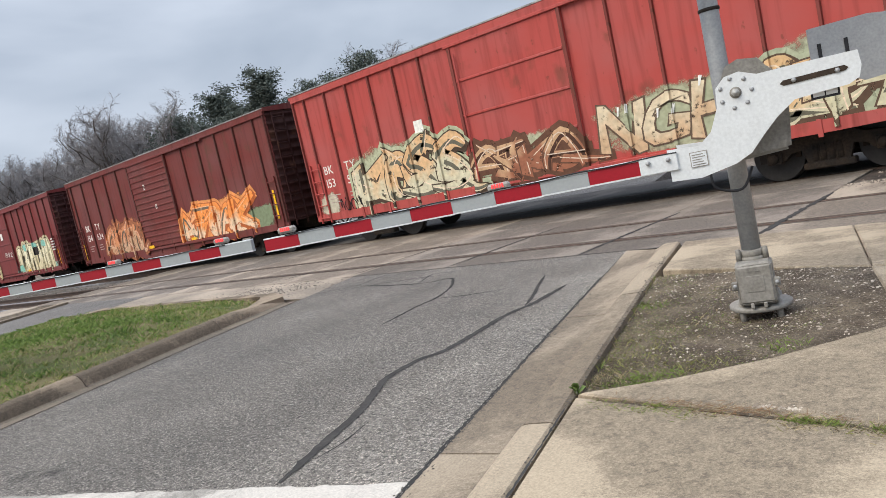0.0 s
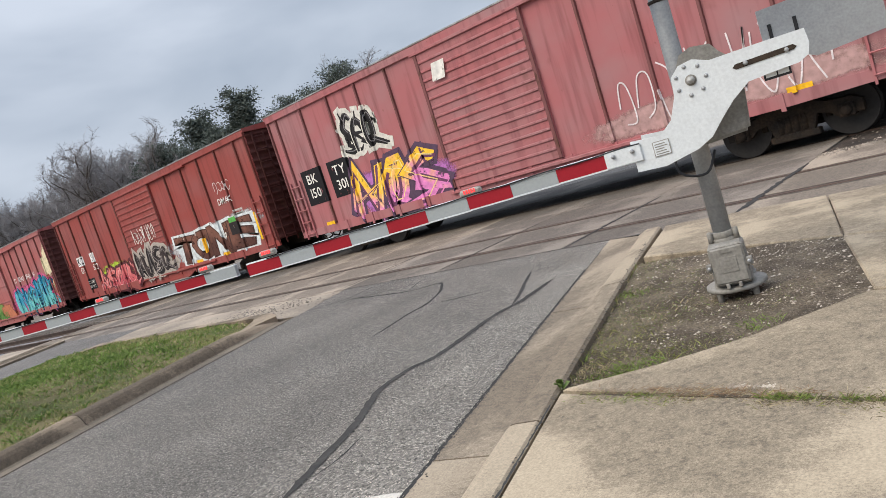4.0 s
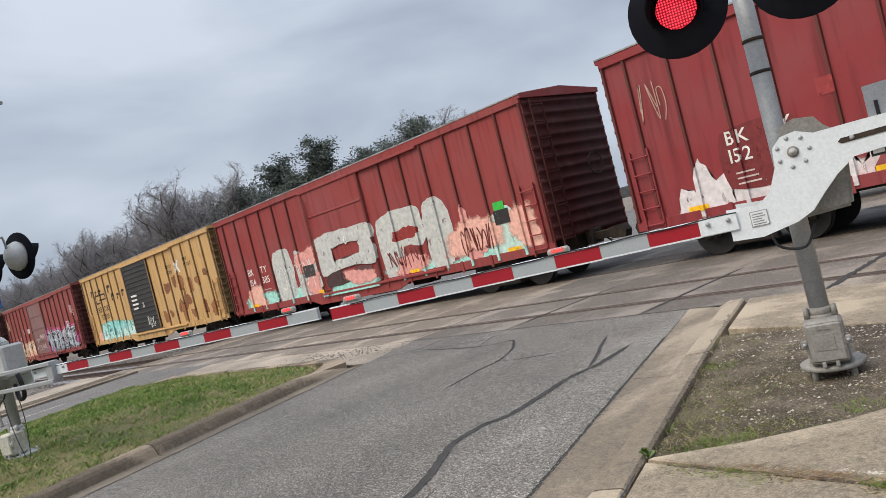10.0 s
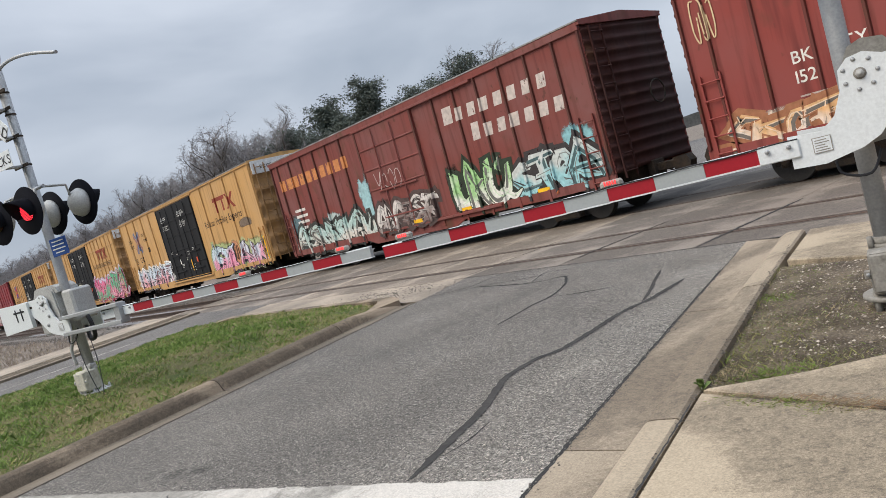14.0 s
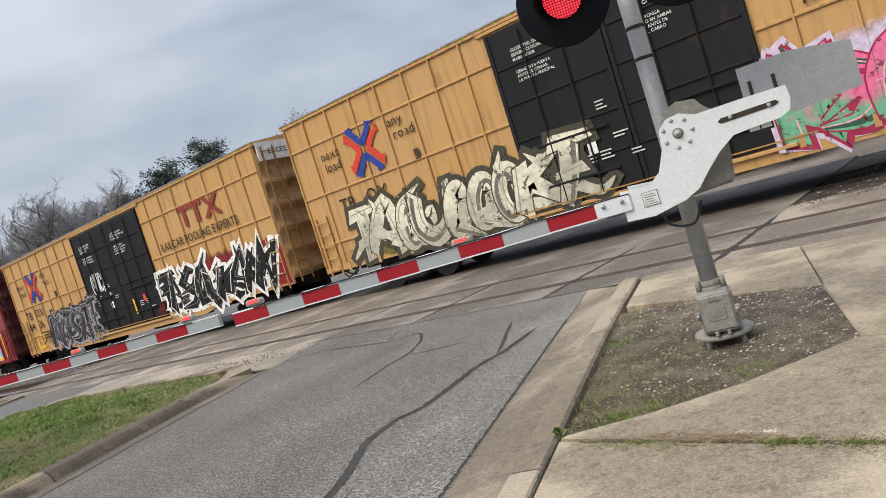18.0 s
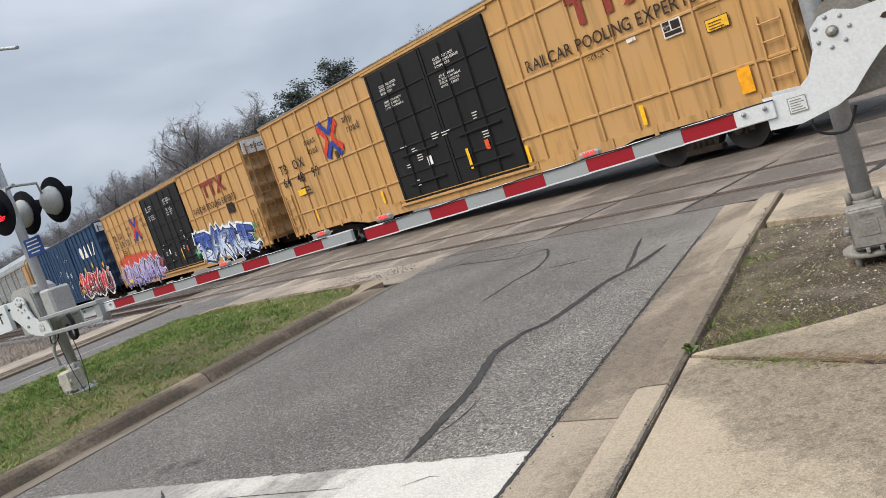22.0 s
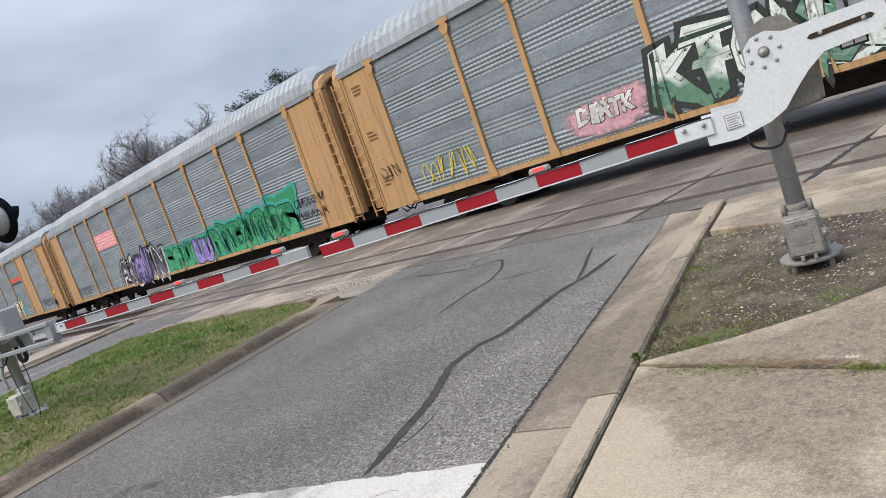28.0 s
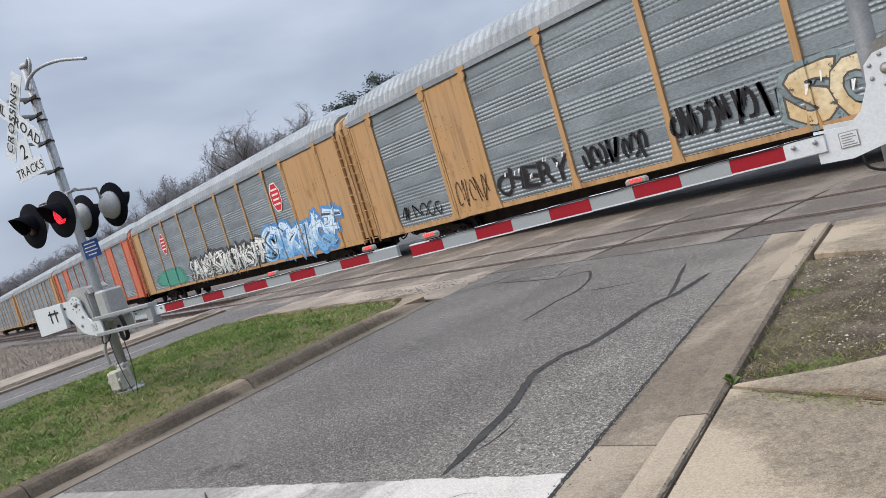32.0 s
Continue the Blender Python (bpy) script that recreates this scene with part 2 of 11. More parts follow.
def aggregate(name, low, high, gap, cells=75.0, rough=0.93, bump=0.6, tint=(1.0, 0.975, 0.94), spots=(), verge=None):
    """Worn asphalt: pale and dark stones in a dark binder, with worn wheel tracks and stains."""
    mat = bpy.data.materials.new(name)
    mat.use_nodes = True
    nt, links = mat.node_tree.nodes, mat.node_tree.links
    bsdf = nt["Principled BSDF"]
    tc = nt.new("ShaderNodeTexCoord")
    vo = nt.new("ShaderNodeTexVoronoi")
    vo.inputs["Scale"].default_value = cells
    ed = nt.new("ShaderNodeTexVoronoi")
    ed.feature = "DISTANCE_TO_EDGE"
    ed.inputs["Scale"].default_value = cells
    big = nt.new("ShaderNodeTexNoise")
    big.inputs["Scale"].default_value, big.inputs["Detail"].default_value = 0.7, 6.0
    mid = nt.new("ShaderNodeTexNoise")
    mid.inputs["Scale"].default_value, mid.inputs["Detail"].default_value = 11.0, 6.0
    turn = nt.new("ShaderNodeMapping")
    turn.inputs["Rotation"].default_value, turn.inputs["Scale"].default_value = (0, 0, -0.3376), (1.0, 0.16, 1.0)
    lane = nt.new("ShaderNodeTexNoise")
    lane.inputs["Scale"].default_value, lane.inputs["Detail"].default_value = 1.1, 3.0
    links.new(tc.outputs["Object"], turn.inputs["Vector"])
    links.new(turn.outputs[0], lane.inputs["Vector"])
    for n in (vo, ed, big, mid):
        links.new(tc.outputs["Object"], n.inputs["Vector"])
    sep = nt.new("ShaderNodeSeparateColor")
    links.new(vo.outputs["Color"], sep.inputs[0])
    ramp = nt.new("ShaderNodeValToRGB")
    el = ramp.color_ramp.elements
    el[0].position, el[0].color = 0.0, (*(low * t for t in tint), 1)
    el[1].position, el[1].color = 1.0, (*(high * t for t in tint), 1)
    m = el.new(0.62)
    m.color = (*((0.68 * low + 0.32 * high) * t for t in tint), 1)
    links.new(sep.outputs[0], ramp.inputs["Fac"])

    def ranged(out, a, b, c, d):
        r = nt.new("ShaderNodeMapRange")
        for key, v in zip(("From Min", "From Max", "To Min", "To Max"), (a, b, c, d)):
            r.inputs[key].default_value = v
        links.new(out, r.inputs["Value"])
        return r.outputs[0]

    def times(col, fac):
        x = nt.new("ShaderNodeMixRGB")
        x.blend_type, x.inputs["Fac"].default_value = "MULTIPLY", 1.0
        links.new(col, x.inputs["Color1"])
        links.new(fac, x.inputs["Color2"])
        return x.outputs[0]

    col = times(ramp.outputs["Color"], ranged(ed.outputs["Distance"], 0.0, 0.16, gap, 1.0))
    col = times(col, ranged(big.outputs["Fac"], 0.3, 0.7, 0.84, 1.14))
    col = times(col, ranged(lane.outputs["Fac"], 0.3, 0.7, 0.88, 1.1))
    col = times(col, ranged(mid.outputs["Fac"], 0.3, 0.7, 0.84, 1.14))
    pit = nt.new("ShaderNodeTexNoise")
    pit.inputs["Scale"].default_value, pit.inputs["Detail"].default_value, pit.inputs["Roughness"].default_value = cells * 0.42, 5.0, 0.75
    links.new(tc.outputs["Object"], pit.inputs["Vector"])
    col = times(col, ranged(pit.outputs["Fac"], 0.36, 0.52, 0.22, 1.1))
    if verge:
        # exposed pale stones where traffic never runs, beside the gutter
        across = nt.new("ShaderNodeVectorMath")
        across.operation, across.inputs[1].default_value = "DOT_PRODUCT", (0.9436, 0.3312, 0.0)
        links.new(tc.outputs["Object"], across.inputs[0])
        wavy = nt.new("ShaderNodeMath")
        wavy.operation, wavy.inputs[1].default_value = "MULTIPLY_ADD", 1.1
        links.new(big.outputs["Fac"], wavy.inputs[0])
        links.new(across.outputs["Value"], wavy.inputs[2])
        col = times(col, ranged(wavy.outputs[0], verge[0] + 0.55, verge[1] + 0.55, 1.0, verge[2]))
    for x, y, r, tone in spots:
        far = nt.new("ShaderNodeVectorMath")
        far.operation, far.inputs[1].default_value = "DISTANCE", (x, y, 0.0)
        links.new(tc.outputs["Object"], far.inputs[0])
        soft = nt.new("ShaderNodeMath")
        soft.operation, soft.inputs[1].default_value = "MULTIPLY_ADD", r * 1.2
        links.new(mid.outputs["Fac"], soft.inputs[0])
        links.new(far.outputs["Value"], soft.inputs[2])
        col = times(col, ranged(soft.outputs[0], r * 0.9, r * 1.6, tone, 1.0))
    links.new(col, bsdf.inputs["Base Color"])
    bsdf.inputs["Roughness"].default_value, bsdf.inputs["Specular IOR Level"].default_value = rough, 0.5
    bp = nt.new("ShaderNodeBump")
    bp.inputs["Strength"].default_value, bp.inputs["Distance"].default_value = bump, 0.01
    links.new(ranged(ed.outputs["Distance"], 0.0, 0.3, 0.0, 1.0), bp.inputs["Height"])
    links.new(bp.outputs[0], bsdf.inputs["Normal"])
    return mat


def stained(name, clean, stain, dark, amount=0.5, scale=0.9, stretch=(1.0, 1.0, 1.0), vary=0.1, rough=0.9, spots=()):
    """Old concrete: a sandy base, mottled grey stains with a lacy edge, dark pits and faint relief."""
    mat = bpy.data.materials.new(name)
    mat.use_nodes = True
    nt, links = mat.node_tree.nodes, mat.node_tree.links
    bsdf = nt["Principled BSDF"]
    tc, info = nt.new("ShaderNodeTexCoord"), nt.new("ShaderNodeObjectInfo")
    mp = nt.new("ShaderNodeMapping")
    mp.inputs["Rotation"].default_value, mp.inputs["Scale"].default_value = (0, 0, -0.3376), stretch
    links.new(tc.outputs["Object"], mp.inputs["Vector"])

    def noise_of(vec, sc, detail, rough_=0.5):
        n = nt.new("ShaderNodeTexNoise")
        n.noise_dimensions = "4D"
        n.inputs["Scale"].default_value, n.inputs["Detail"].default_value, n.inputs["Roughness"].default_value = sc, detail, rough_
        links.new(vec, n.inputs["Vector"])
        links.new(info.outputs["Random"], n.inputs["W"])
        return n.outputs["Fac"]

    def ranged(out, a, b, c, d):
        r = nt.new("ShaderNodeMapRange")
        for key, v in zip(("From Min", "From Max", "To Min", "To Max"), (a, b, c, d)):
            r.inputs[key].default_value = v
        links.new(out, r.inputs["Value"])
        return r.outputs[0]

    def mixed(a, b, fac, kind="MIX"):
        x = nt.new("ShaderNodeMixRGB")
        x.blend_type, x.inputs["Fac"].default_value = kind, 1.0
        for v, key in ((a, "Color1"), (b, "Color2")):
            if isinstance(v, tuple):
                x.inputs[key].default_value = (*v, 1)
            else:
                links.new(v, x.inputs[key])
        if fac is not None:
            links.new(fac, x.inputs["Fac"])
        return x.outputs[0]

    broad = noise_of(mp.outputs[0], scale, 7.0, 0.62)
    for x, y, r, much in spots:
        far = nt.new("ShaderNodeVectorMath")
        far.operation, far.inputs[1].default_value = "DISTANCE", (x, y, 0.15)
        links.new(tc.outputs["Object"], far.inputs[0])
        more = nt.new("ShaderNodeMath")
        more.operation = "ADD"
        links.new(broad, more.inputs[0])
        links.new(ranged(far.outputs["Value"], 0.35 * r, r, much, 0.0), more.inputs[1])
        broad = more.outputs[0]
    lace = noise_of(tc.outputs["Object"], 17.0, 11.0, 0.92)
    fine = noise_of(tc.outputs["Object"], 80.0, 4.0, 0.7)
    add = nt.new("ShaderNodeMath")
    add.operation, add.inputs[1].default_value = "MULTIPLY_ADD", 1.0
    links.new(lace, add.inputs[0])
    links.new(ranged(broad, 0.25, 0.75, 0.0, 1.0), add.inputs[2])
    edge = 0.99 - 0.25 * (amount - 0.5)
    col = mixed(clean, stain, ranged(add.outputs[0], edge - 0.1, edge + 0.1, 0.0, 0.95))
    pits = nt.new("ShaderNodeMath")
    pits.operation = "MULTIPLY"
    links.new(ranged(lace, 0.47, 0.58, 0.0, 1.0), pits.inputs[0])
    links.new(ranged(broad, 0.43, 0.58, 0.0, 0.85), pits.inputs[1])
    col = mixed(col, dark, pits.outputs[0])
    col = mixed(col, ranged(fine, 0.32, 0.68, 0.72, 1.22), None, "MULTIPLY")
    grit = nt.new("ShaderNodeMath")
    grit.operation = "MULTIPLY"
    links.new(ranged(noise_of(tc.outputs["Object"], 150.0, 4.0, 0.7), 0.5, 0.6, 0.0, 1.0), grit.inputs[0])
    links.new(ranged(broad, 0.36, 0.56, 0.12, 0.8), grit.inputs[1])
    col = mixed(col, tuple(0.45 * c for c in stain), grit.outputs[0])
    col = mixed(col, ranged(info.outputs["Random"], 0.0, 1.0, 1 - vary, 1 + vary), None, "MULTIPLY")
    links.new(col, bsdf.inputs["Base Color"])
    bsdf.inputs["Roughness"].default_value, bsdf.inputs["Specular IOR Level"].default_value = rough, 0.3
    bp = nt.new("ShaderNodeBump")
    bp.inputs["Strength"].default_value, bp.inputs["Distance"].default_value = 0.3, 0.006
    links.new(lace, bp.inputs["Height"])
    links.new(bp.outputs[0], bsdf.inputs["Normal"])
    return mat


ASPHALT = aggregate("asphalt", 0.20, 0.60, 0.22, 88.0, rough=0.88, bump=1.0, tint=(1.0, 0.903, 0.78), verge=(-3.6, -2.3, 1.3),
                    spots=((-6.42, 1.7, 0.17, 0.62), (-6.2, 1.83, 0.14, 0.55), (-6.7, 1.62, 0.12, 0.75)))
ASPHALT_OLD = aggregate("old_asphalt", 0.10, 0.27, 0.6, 60.0, rough=0.75, tint=(1.0, 0.91, 0.81))
TAR = surface("tar_seal", (0.03, 0.028, 0.026), (0.055, 0.051, 0.047), 0.92, scale=5, amount=0.5, fine=30, bump=0.2)
CRACK = surface("crack", (0.03, 0.029, 0.028), (0.05, 0.048, 0.045), 0.95, scale=5, amount=0.4, fine=40, bump=0.1)
LINE_PAINT = stained("line_paint", (0.48, 0.445, 0.395), (0.30, 0.28, 0.245), (0.15, 0.14, 0.12), 0.45, 1.6, (1.0, 0.35, 1.0), 0.02, 0.8,
                     spots=((-6.3, 1.0, 1.1, 0.05), (-5.2, 1.45, 0.8, 0.03), (-7.4, 0.65, 0.8, 0.03), (-3.4, 2.2, 1.0, -0.14)))
CONCRETE = stained("gutter_concrete", (0.31, 0.253, 0.185), (0.20, 0.16, 0.117), (0.085, 0.07, 0.055), 0.62, 1.1, (1.0, 0.3, 1.0), 0.02)
KERB_PALE = stained("kerb_concrete", (0.34, 0.278, 0.2), (0.215, 0.172, 0.123), (0.11, 0.088, 0.067), 0.5, 1.3, (1.0, 0.3, 1.0), 0.02)
KERB_DARK = stained("median_kerb_concrete", (0.272, 0.212, 0.15), (0.138, 0.106, 0.074), (0.05, 0.042, 0.032), 0.6, 1.3, (1.0, 0.3, 1.0), 0.06)
GUTTER_PAN = stained("median_gutter_concrete", (0.185, 0.15, 0.112), (0.135, 0.11, 0.084), (0.07, 0.058, 0.045), 0.6, 1.1, (1.0, 0.3, 1.0), 0.04)
SIDEWALK = stained("pavement_concrete", (0.362, 0.295, 0.209), (0.268, 0.217, 0.153), (0.085, 0.068, 0.05), 0.6, 1.3, vary=0.04,
                   spots=((-2.15, 3.35, 0.45, 0.3), (-1.55, 2.8, 0.5, 0.06), (-2.15, 2.65, 0.5, -0.12), (-1.6, 3.75, 0.5, 0.12)))
# oil-stained concrete, its colour also darkened for shade beneath the train
OILY_SHADE = stained("oily_shaded_concrete", (0.10, 0.088, 0.078), (0.06, 0.053, 0.047), (0.03, 0.027, 0.025), 0.5, 0.6, vary=0.12)
PANEL = stained("crossing_concrete", (0.305, 0.255, 0.2), (0.195, 0.16, 0.126), (0.075, 0.064, 0.055), 0.55, 0.6, vary=0.14)
PANEL_TYRE = stained("tyre_darkened_concrete", (0.232, 0.198, 0.164), (0.15, 0.127, 0.106), (0.06, 0.053, 0.047), 0.5, 0.6, vary=0.1)
SOIL = surface("bare_soil", (0.18, 0.143, 0.1), (0.085, 0.066, 0.046), 0.97, scale=3.4, amount=0.9, fine=55, bump=1.0, depth=0.05,
               speck=(0.27, 0.225, 0.175), speck_scale=70, speck_at=0.6)
TURF = surface("turf", (0.068, 0.088, 0.022), (0.15, 0.125, 0.058), 0.95, scale=1.3, amount=0.9, fine=70, bump=0.8, depth=0.04)
DRY = surface("dry_ground", (0.205, 0.17, 0.14), (0.13, 0.108, 0.088), 0.97, scale=0.35, amount=0.8, fine=12, bump=0.8, depth=0.08)
PALE_DIRT = surface("pale_dirt", (0.33, 0.275, 0.215), (0.19, 0.16, 0.128), 0.95, scale=0.8, amount=0.6, fine=18, bump=0.4, depth=0.03)
BALLAST = surface("ballast", (0.19, 0.165, 0.145), (0.10, 0.09, 0.08), 0.95, scale=4, amount=0.8, fine=26, bump=1.0, depth=0.06)
RAIL = surface("rail_steel", (0.085, 0.055, 0.04), (0.05, 0.037, 0.03), 0.55, 0.4, scale=6, amount=0.5, fine=30, bump=0.1)
RUBBER = surface("flangeway", (0.045, 0.034, 0.027), (0.085, 0.066, 0.052), 0.9, scale=4, amount=0.6, fine=20, bump=0.3)
GALV = surface("galvanised_steel", (0.36, 0.37, 0.375), (0.30, 0.305, 0.31), 0.5, 0.35, scale=14, amount=0.3, fine=60, bump=0.02)
DULL = surface("dull_cast_iron", (0.275, 0.262, 0.235), (0.195, 0.182, 0.158), 0.7, 0.2, scale=9, amount=0.5, fine=50, bump=0.08)
ALUMIN = surface("cast_aluminium", (0.42, 0.42, 0.405), (0.34, 0.335, 0.32), 0.6, 0.2, scale=12, amount=0.4, fine=60, bump=0.05)
WHITE_ENAMEL = surface("white_enamel", (0.66, 0.69, 0.70), (0.58, 0.605, 0.61), 0.45, scale=4, amount=0.2, fine=60, bump=0.02)
BEIGE = surface("beige_enamel", (0.50, 0.48, 0.40), (0.38, 0.36, 0.30), 0.6, scale=5, amount=0.5, fine=30, bump=0.05)
RED_SHEET = surface("red_reflective", (0.32, 0.012, 0.022), (0.27, 0.012, 0.02), 0.4, scale=6, amount=0.15, fine=50, bump=0.02)
GREY_SHEET = surface("white_reflective", (0.34, 0.365, 0.37), (0.30, 0.32, 0.325), 0.4, scale=6, amount=0.12, fine=50, bump=0.02)
BLACK = surface("black_enamel", (0.018, 0.018, 0.02), (0.03, 0.03, 0.032), 0.55, scale=6, amount=0.4, fine=40, bump=0.05)
ROOF_TIN = surface("roof_tin", (0.34, 0.34, 0.335), (0.20, 0.19, 0.18), 0.6, 0.2, scale=3, amount=0.7, fine=20, bump=0.05)
IRON = surface("dirty_iron", (0.026, 0.022, 0.019), (0.05, 0.035, 0.024), 0.9, 0.0, scale=5, amount=0.7, fine=25, bump=0.3)
WHEEL = surface("wheel_steel", (0.017, 0.013, 0.010), (0.034, 0.023, 0.015), 0.9, 0.0, scale=5, amount=0.6, fine=25, bump=0.2)
TREAD = surface("wheel_tread", (0.05, 0.046, 0.043), (0.03, 0.028, 0.026), 0.6, 0.3, scale=5, amount=0.3, fine=25, bump=0.05)
BARK = surface("bark", (0.15, 0.132, 0.12), (0.10, 0.09, 0.082), 0.95, scale=4, amount=0.6, fine=20, bump=0.5)
LEAF = surface("evergreen_leaf", (0.085, 0.103, 0.09), (0.12, 0.138, 0.116), 0.95, scale=2, amount=0.6, fine=9, bump=0.0)
TWIG = surface("twig", (0.27, 0.258, 0.258), (0.2, 0.19, 0.193), 0.95, scale=3, amount=0.5, fine=12, bump=0.0)
WHITE = plain("white_paint", (0.70, 0.70, 0.68))
BLACK_PAINT = plain("black_paint", (0.02, 0.02, 0.022))
RED_DARK = plain("unlit_red_lens", (0.025, 0.004, 0.006), 0.25)


def dotted_lens():
    """A lit lens made of rows of small glowing dots."""
    mat = plain("lit_red_lens", (0.22, 0.004, 0.008), 0.3)
    nt, links = mat.node_tree.nodes, mat.node_tree.links
    bsdf = nt["Principled BSDF"]
    tc, vo, r = nt.new("ShaderNodeTexCoord"), nt.new("ShaderNodeTexVoronoi"), nt.new("ShaderNodeMapRange")
    vo.inputs["Scale"].default_value, vo.inputs["Randomness"].default_value = 56.0, 0.1
    links.new(tc.outputs["Object"], vo.inputs["Vector"])
    r.inputs["From Min"].default_value, r.inputs["From Max"].default_value = 0.2, 0.42
    r.inputs["To Min"].default_value, r.inputs["To Max"].default_value = 2.6, 0.22
    links.new(vo.outputs["Distance"], r.inputs["Value"])
    bsdf.inputs["Emission Color"].default_value = (1.0, 0.035, 0.06, 1)
    links.new(r.outputs[0], bsdf.inputs["Emission Strength"])
    return mat


RED_DOTS = dotted_lens()
MATT_BLACK = plain("matt_black_enamel", (0.009, 0.0095, 0.013), 0.95)
MATT_BLACK.node_tree.nodes["Principled BSDF"].inputs["Specular IOR Level"].default_value = 0.08


# ---- mesh helpers ----
UX, UY, WX, WY = 0.9436, 0.3312, -0.3312, 0.9436


def uw(u, w, z=0.0):
    """A place from metres across the road (u, to the right) and along it (w)."""
    return Vector((u * UX + w * WX, u * UY + w * WY, z))


ROAD_TURN = math.degrees(math.atan2(UY, UX))


def mesh_of(name, bm, mats):
    me = bpy.data.meshes.new(name)
    bm.normal_update()
    bm.to_mesh(me)
    bm.free()
    for m in (mats if isinstance(mats, (list, tuple)) else (mats,)):
        me.materials.append(m)
    return me


def part(name, bm, material, parent=None, label="", at=None):
    ob = new(name, mesh_of(name, bm, material))
    if parent is not None:
        ob.parent = parent
    if at is not None:
        ob.matrix_basis = at
    if label:
        tagged(ob, label)
    return ob


def share(name, me, parent, at):
    ob = new(name, me)
    ob.parent = parent
    ob.matrix_basis = at
    return ob


def box(bm, x0, y0, z0, x1, y1, z1, bevel=0.0, mat=0):
    r = bmesh.ops.create_cube(bm, size=1.0)
    vs = r["verts"]
    for v in vs:
        v.co = Vector((x0 + (v.co.x + 0.5) * (x1 - x0), y0 + (v.co.y + 0.5) * (y1 - y0), z0 + (v.co.z + 0.5) * (z1 - z0)))
    fs = list({f for v in vs for f in v.link_faces})
    for f in fs:
        f.material_index = mat
    if bevel:
        es = list({e for v in vs for e in v.link_edges})
        r2 = bmesh.ops.bevel(bm, geom=es, offset=bevel, segments=1, affect="EDGES", profile=0.5)
        for f in r2["faces"]:
            f.material_index = mat
    return bm


def a_box(*a, **k):
    return box(bmesh.new(), *a, **k)


def prism(bm, pts, z0, z1, mat=0):
    """An upright prism on a polygon of (x, y) or (x, y, top)."""
    area = sum(pts[i][0] * pts[(i + 1) % len(pts)][1] - pts[(i + 1) % len(pts)][0] * pts[i][1] for i in range(len(pts)))
    if area < 0:
        pts = pts[::-1]
    lo = [bm.verts.new((p[0], p[1], z0)) for p in pts]
    hi = [bm.verts.new((p[0], p[1], p[2] if len(p) > 2 else z1)) for p in pts]
    fs = [bm.faces.new(hi), bm.faces.new(lo[::-1])]
    n = len(pts)
    for i in range(n):
        fs.append(bm.faces.new((lo[i], lo[(i + 1) % n], hi[(i + 1) % n], hi[i])))
    for f in fs:
        f.material_index = mat
    return bm


def outline_y(bm, pts, y0, y1, mat=0):
    """A plate whose outline lies in x and z, from y0 to y1."""
    area = sum(pts[i][0] * pts[(i + 1) % len(pts)][1] - pts[(i + 1) % len(pts)][0] * pts[i][1] for i in range(len(pts)))
    if area < 0:
        pts = pts[::-1]
    a = [bm.verts.new((p[0], y0, p[1])) for p in pts]
    b = [bm.verts.new((p[0], y1, p[1])) for p in pts]
    fs = [bm.faces.new(a), bm.faces.new(b[::-1])]
    n = len(pts)
    for i in range(n):
        fs.append(bm.faces.new((a[(i + 1) % n], a[i], b[i], b[(i + 1) % n])))
    for f in fs:
        f.material_index = mat
    return bm


def tube(bm, pts, r0, r1=None, sides=10, cap=True, mat=0):
    """A round bar along points, tapering from r0 to r1."""
    pts = [Vector(p) for p in pts]
    r1 = r0 if r1 is None else r1
    rings = []
    side = None
    for i, p in enumerate(pts):
        d = (pts[min(i + 1, len(pts) - 1)] - pts[max(i - 1, 0)]).normalized()
        if side is None:
            side = d.orthogonal().normalized()
        side = (side - d * side.dot(d)).normalized()
        up = d.cross(side)
        r = r0 + (r1 - r0) * i / max(1, len(pts) - 1)
        rings.append([bm.verts.new(p + side * (r * math.cos(a)) + up * (r * math.sin(a))) for a in (2 * math.pi * k / sides for k in range(sides))])
    for a, b in zip(rings, rings[1:]):
        for k in range(sides):
            f = bm.faces.new((a[k], a[(k + 1) % sides], b[(k + 1) % sides], b[k]))
            f.smooth, f.material_index = sides > 6, mat
    if cap:
        bm.faces.new(rings[0][::-1]).material_index = mat
        bm.faces.new(rings[-1]).material_index = mat
    return bm


def lathe(bm, profile, axis="z", segs=24, mat=0, centre=(0, 0, 0)):
    """A turned body: profile of (radius, height) along an axis."""
    rings = []
    c = Vector(centre)
    for r, h in profile:
        ring = []
        for k in range(segs):
            a = 2 * math.pi * k / segs
            x, y = r * math.cos(a), r * math.sin(a)
            ring.append(bm.verts.new(c + Vector({"z": (x, y, h), "y": (x, h, y), "x": (h, x, y)}[axis])))
        rings.append(ring)
    for a, b in zip(rings, rings[1:]):
        for k in range(segs):
            f = bm.faces.new((a[k], a[(k + 1) % segs], b[(k + 1) % segs], b[k]))
            f.smooth, f.material_index = True, mat
    for ring in (rings[0], rings[-1]):
        if (ring[0].co - ring[segs // 2].co).length > 1e-4:
            bm.faces.new(ring).material_index = mat
    bmesh.ops.recalc_face_normals(bm, faces=bm.faces)
    return bm


def thing(name, label, category, group="", at=None):
    ob = new(name)
    if at is not None:
        ob.matrix_basis = at
    return tagged(ob, label, category, group)


def setting(name, bm, mats, label=""):
    ob = new(name, mesh_of(name, bm, mats))
    return tagged(ob, label, kind="structure")


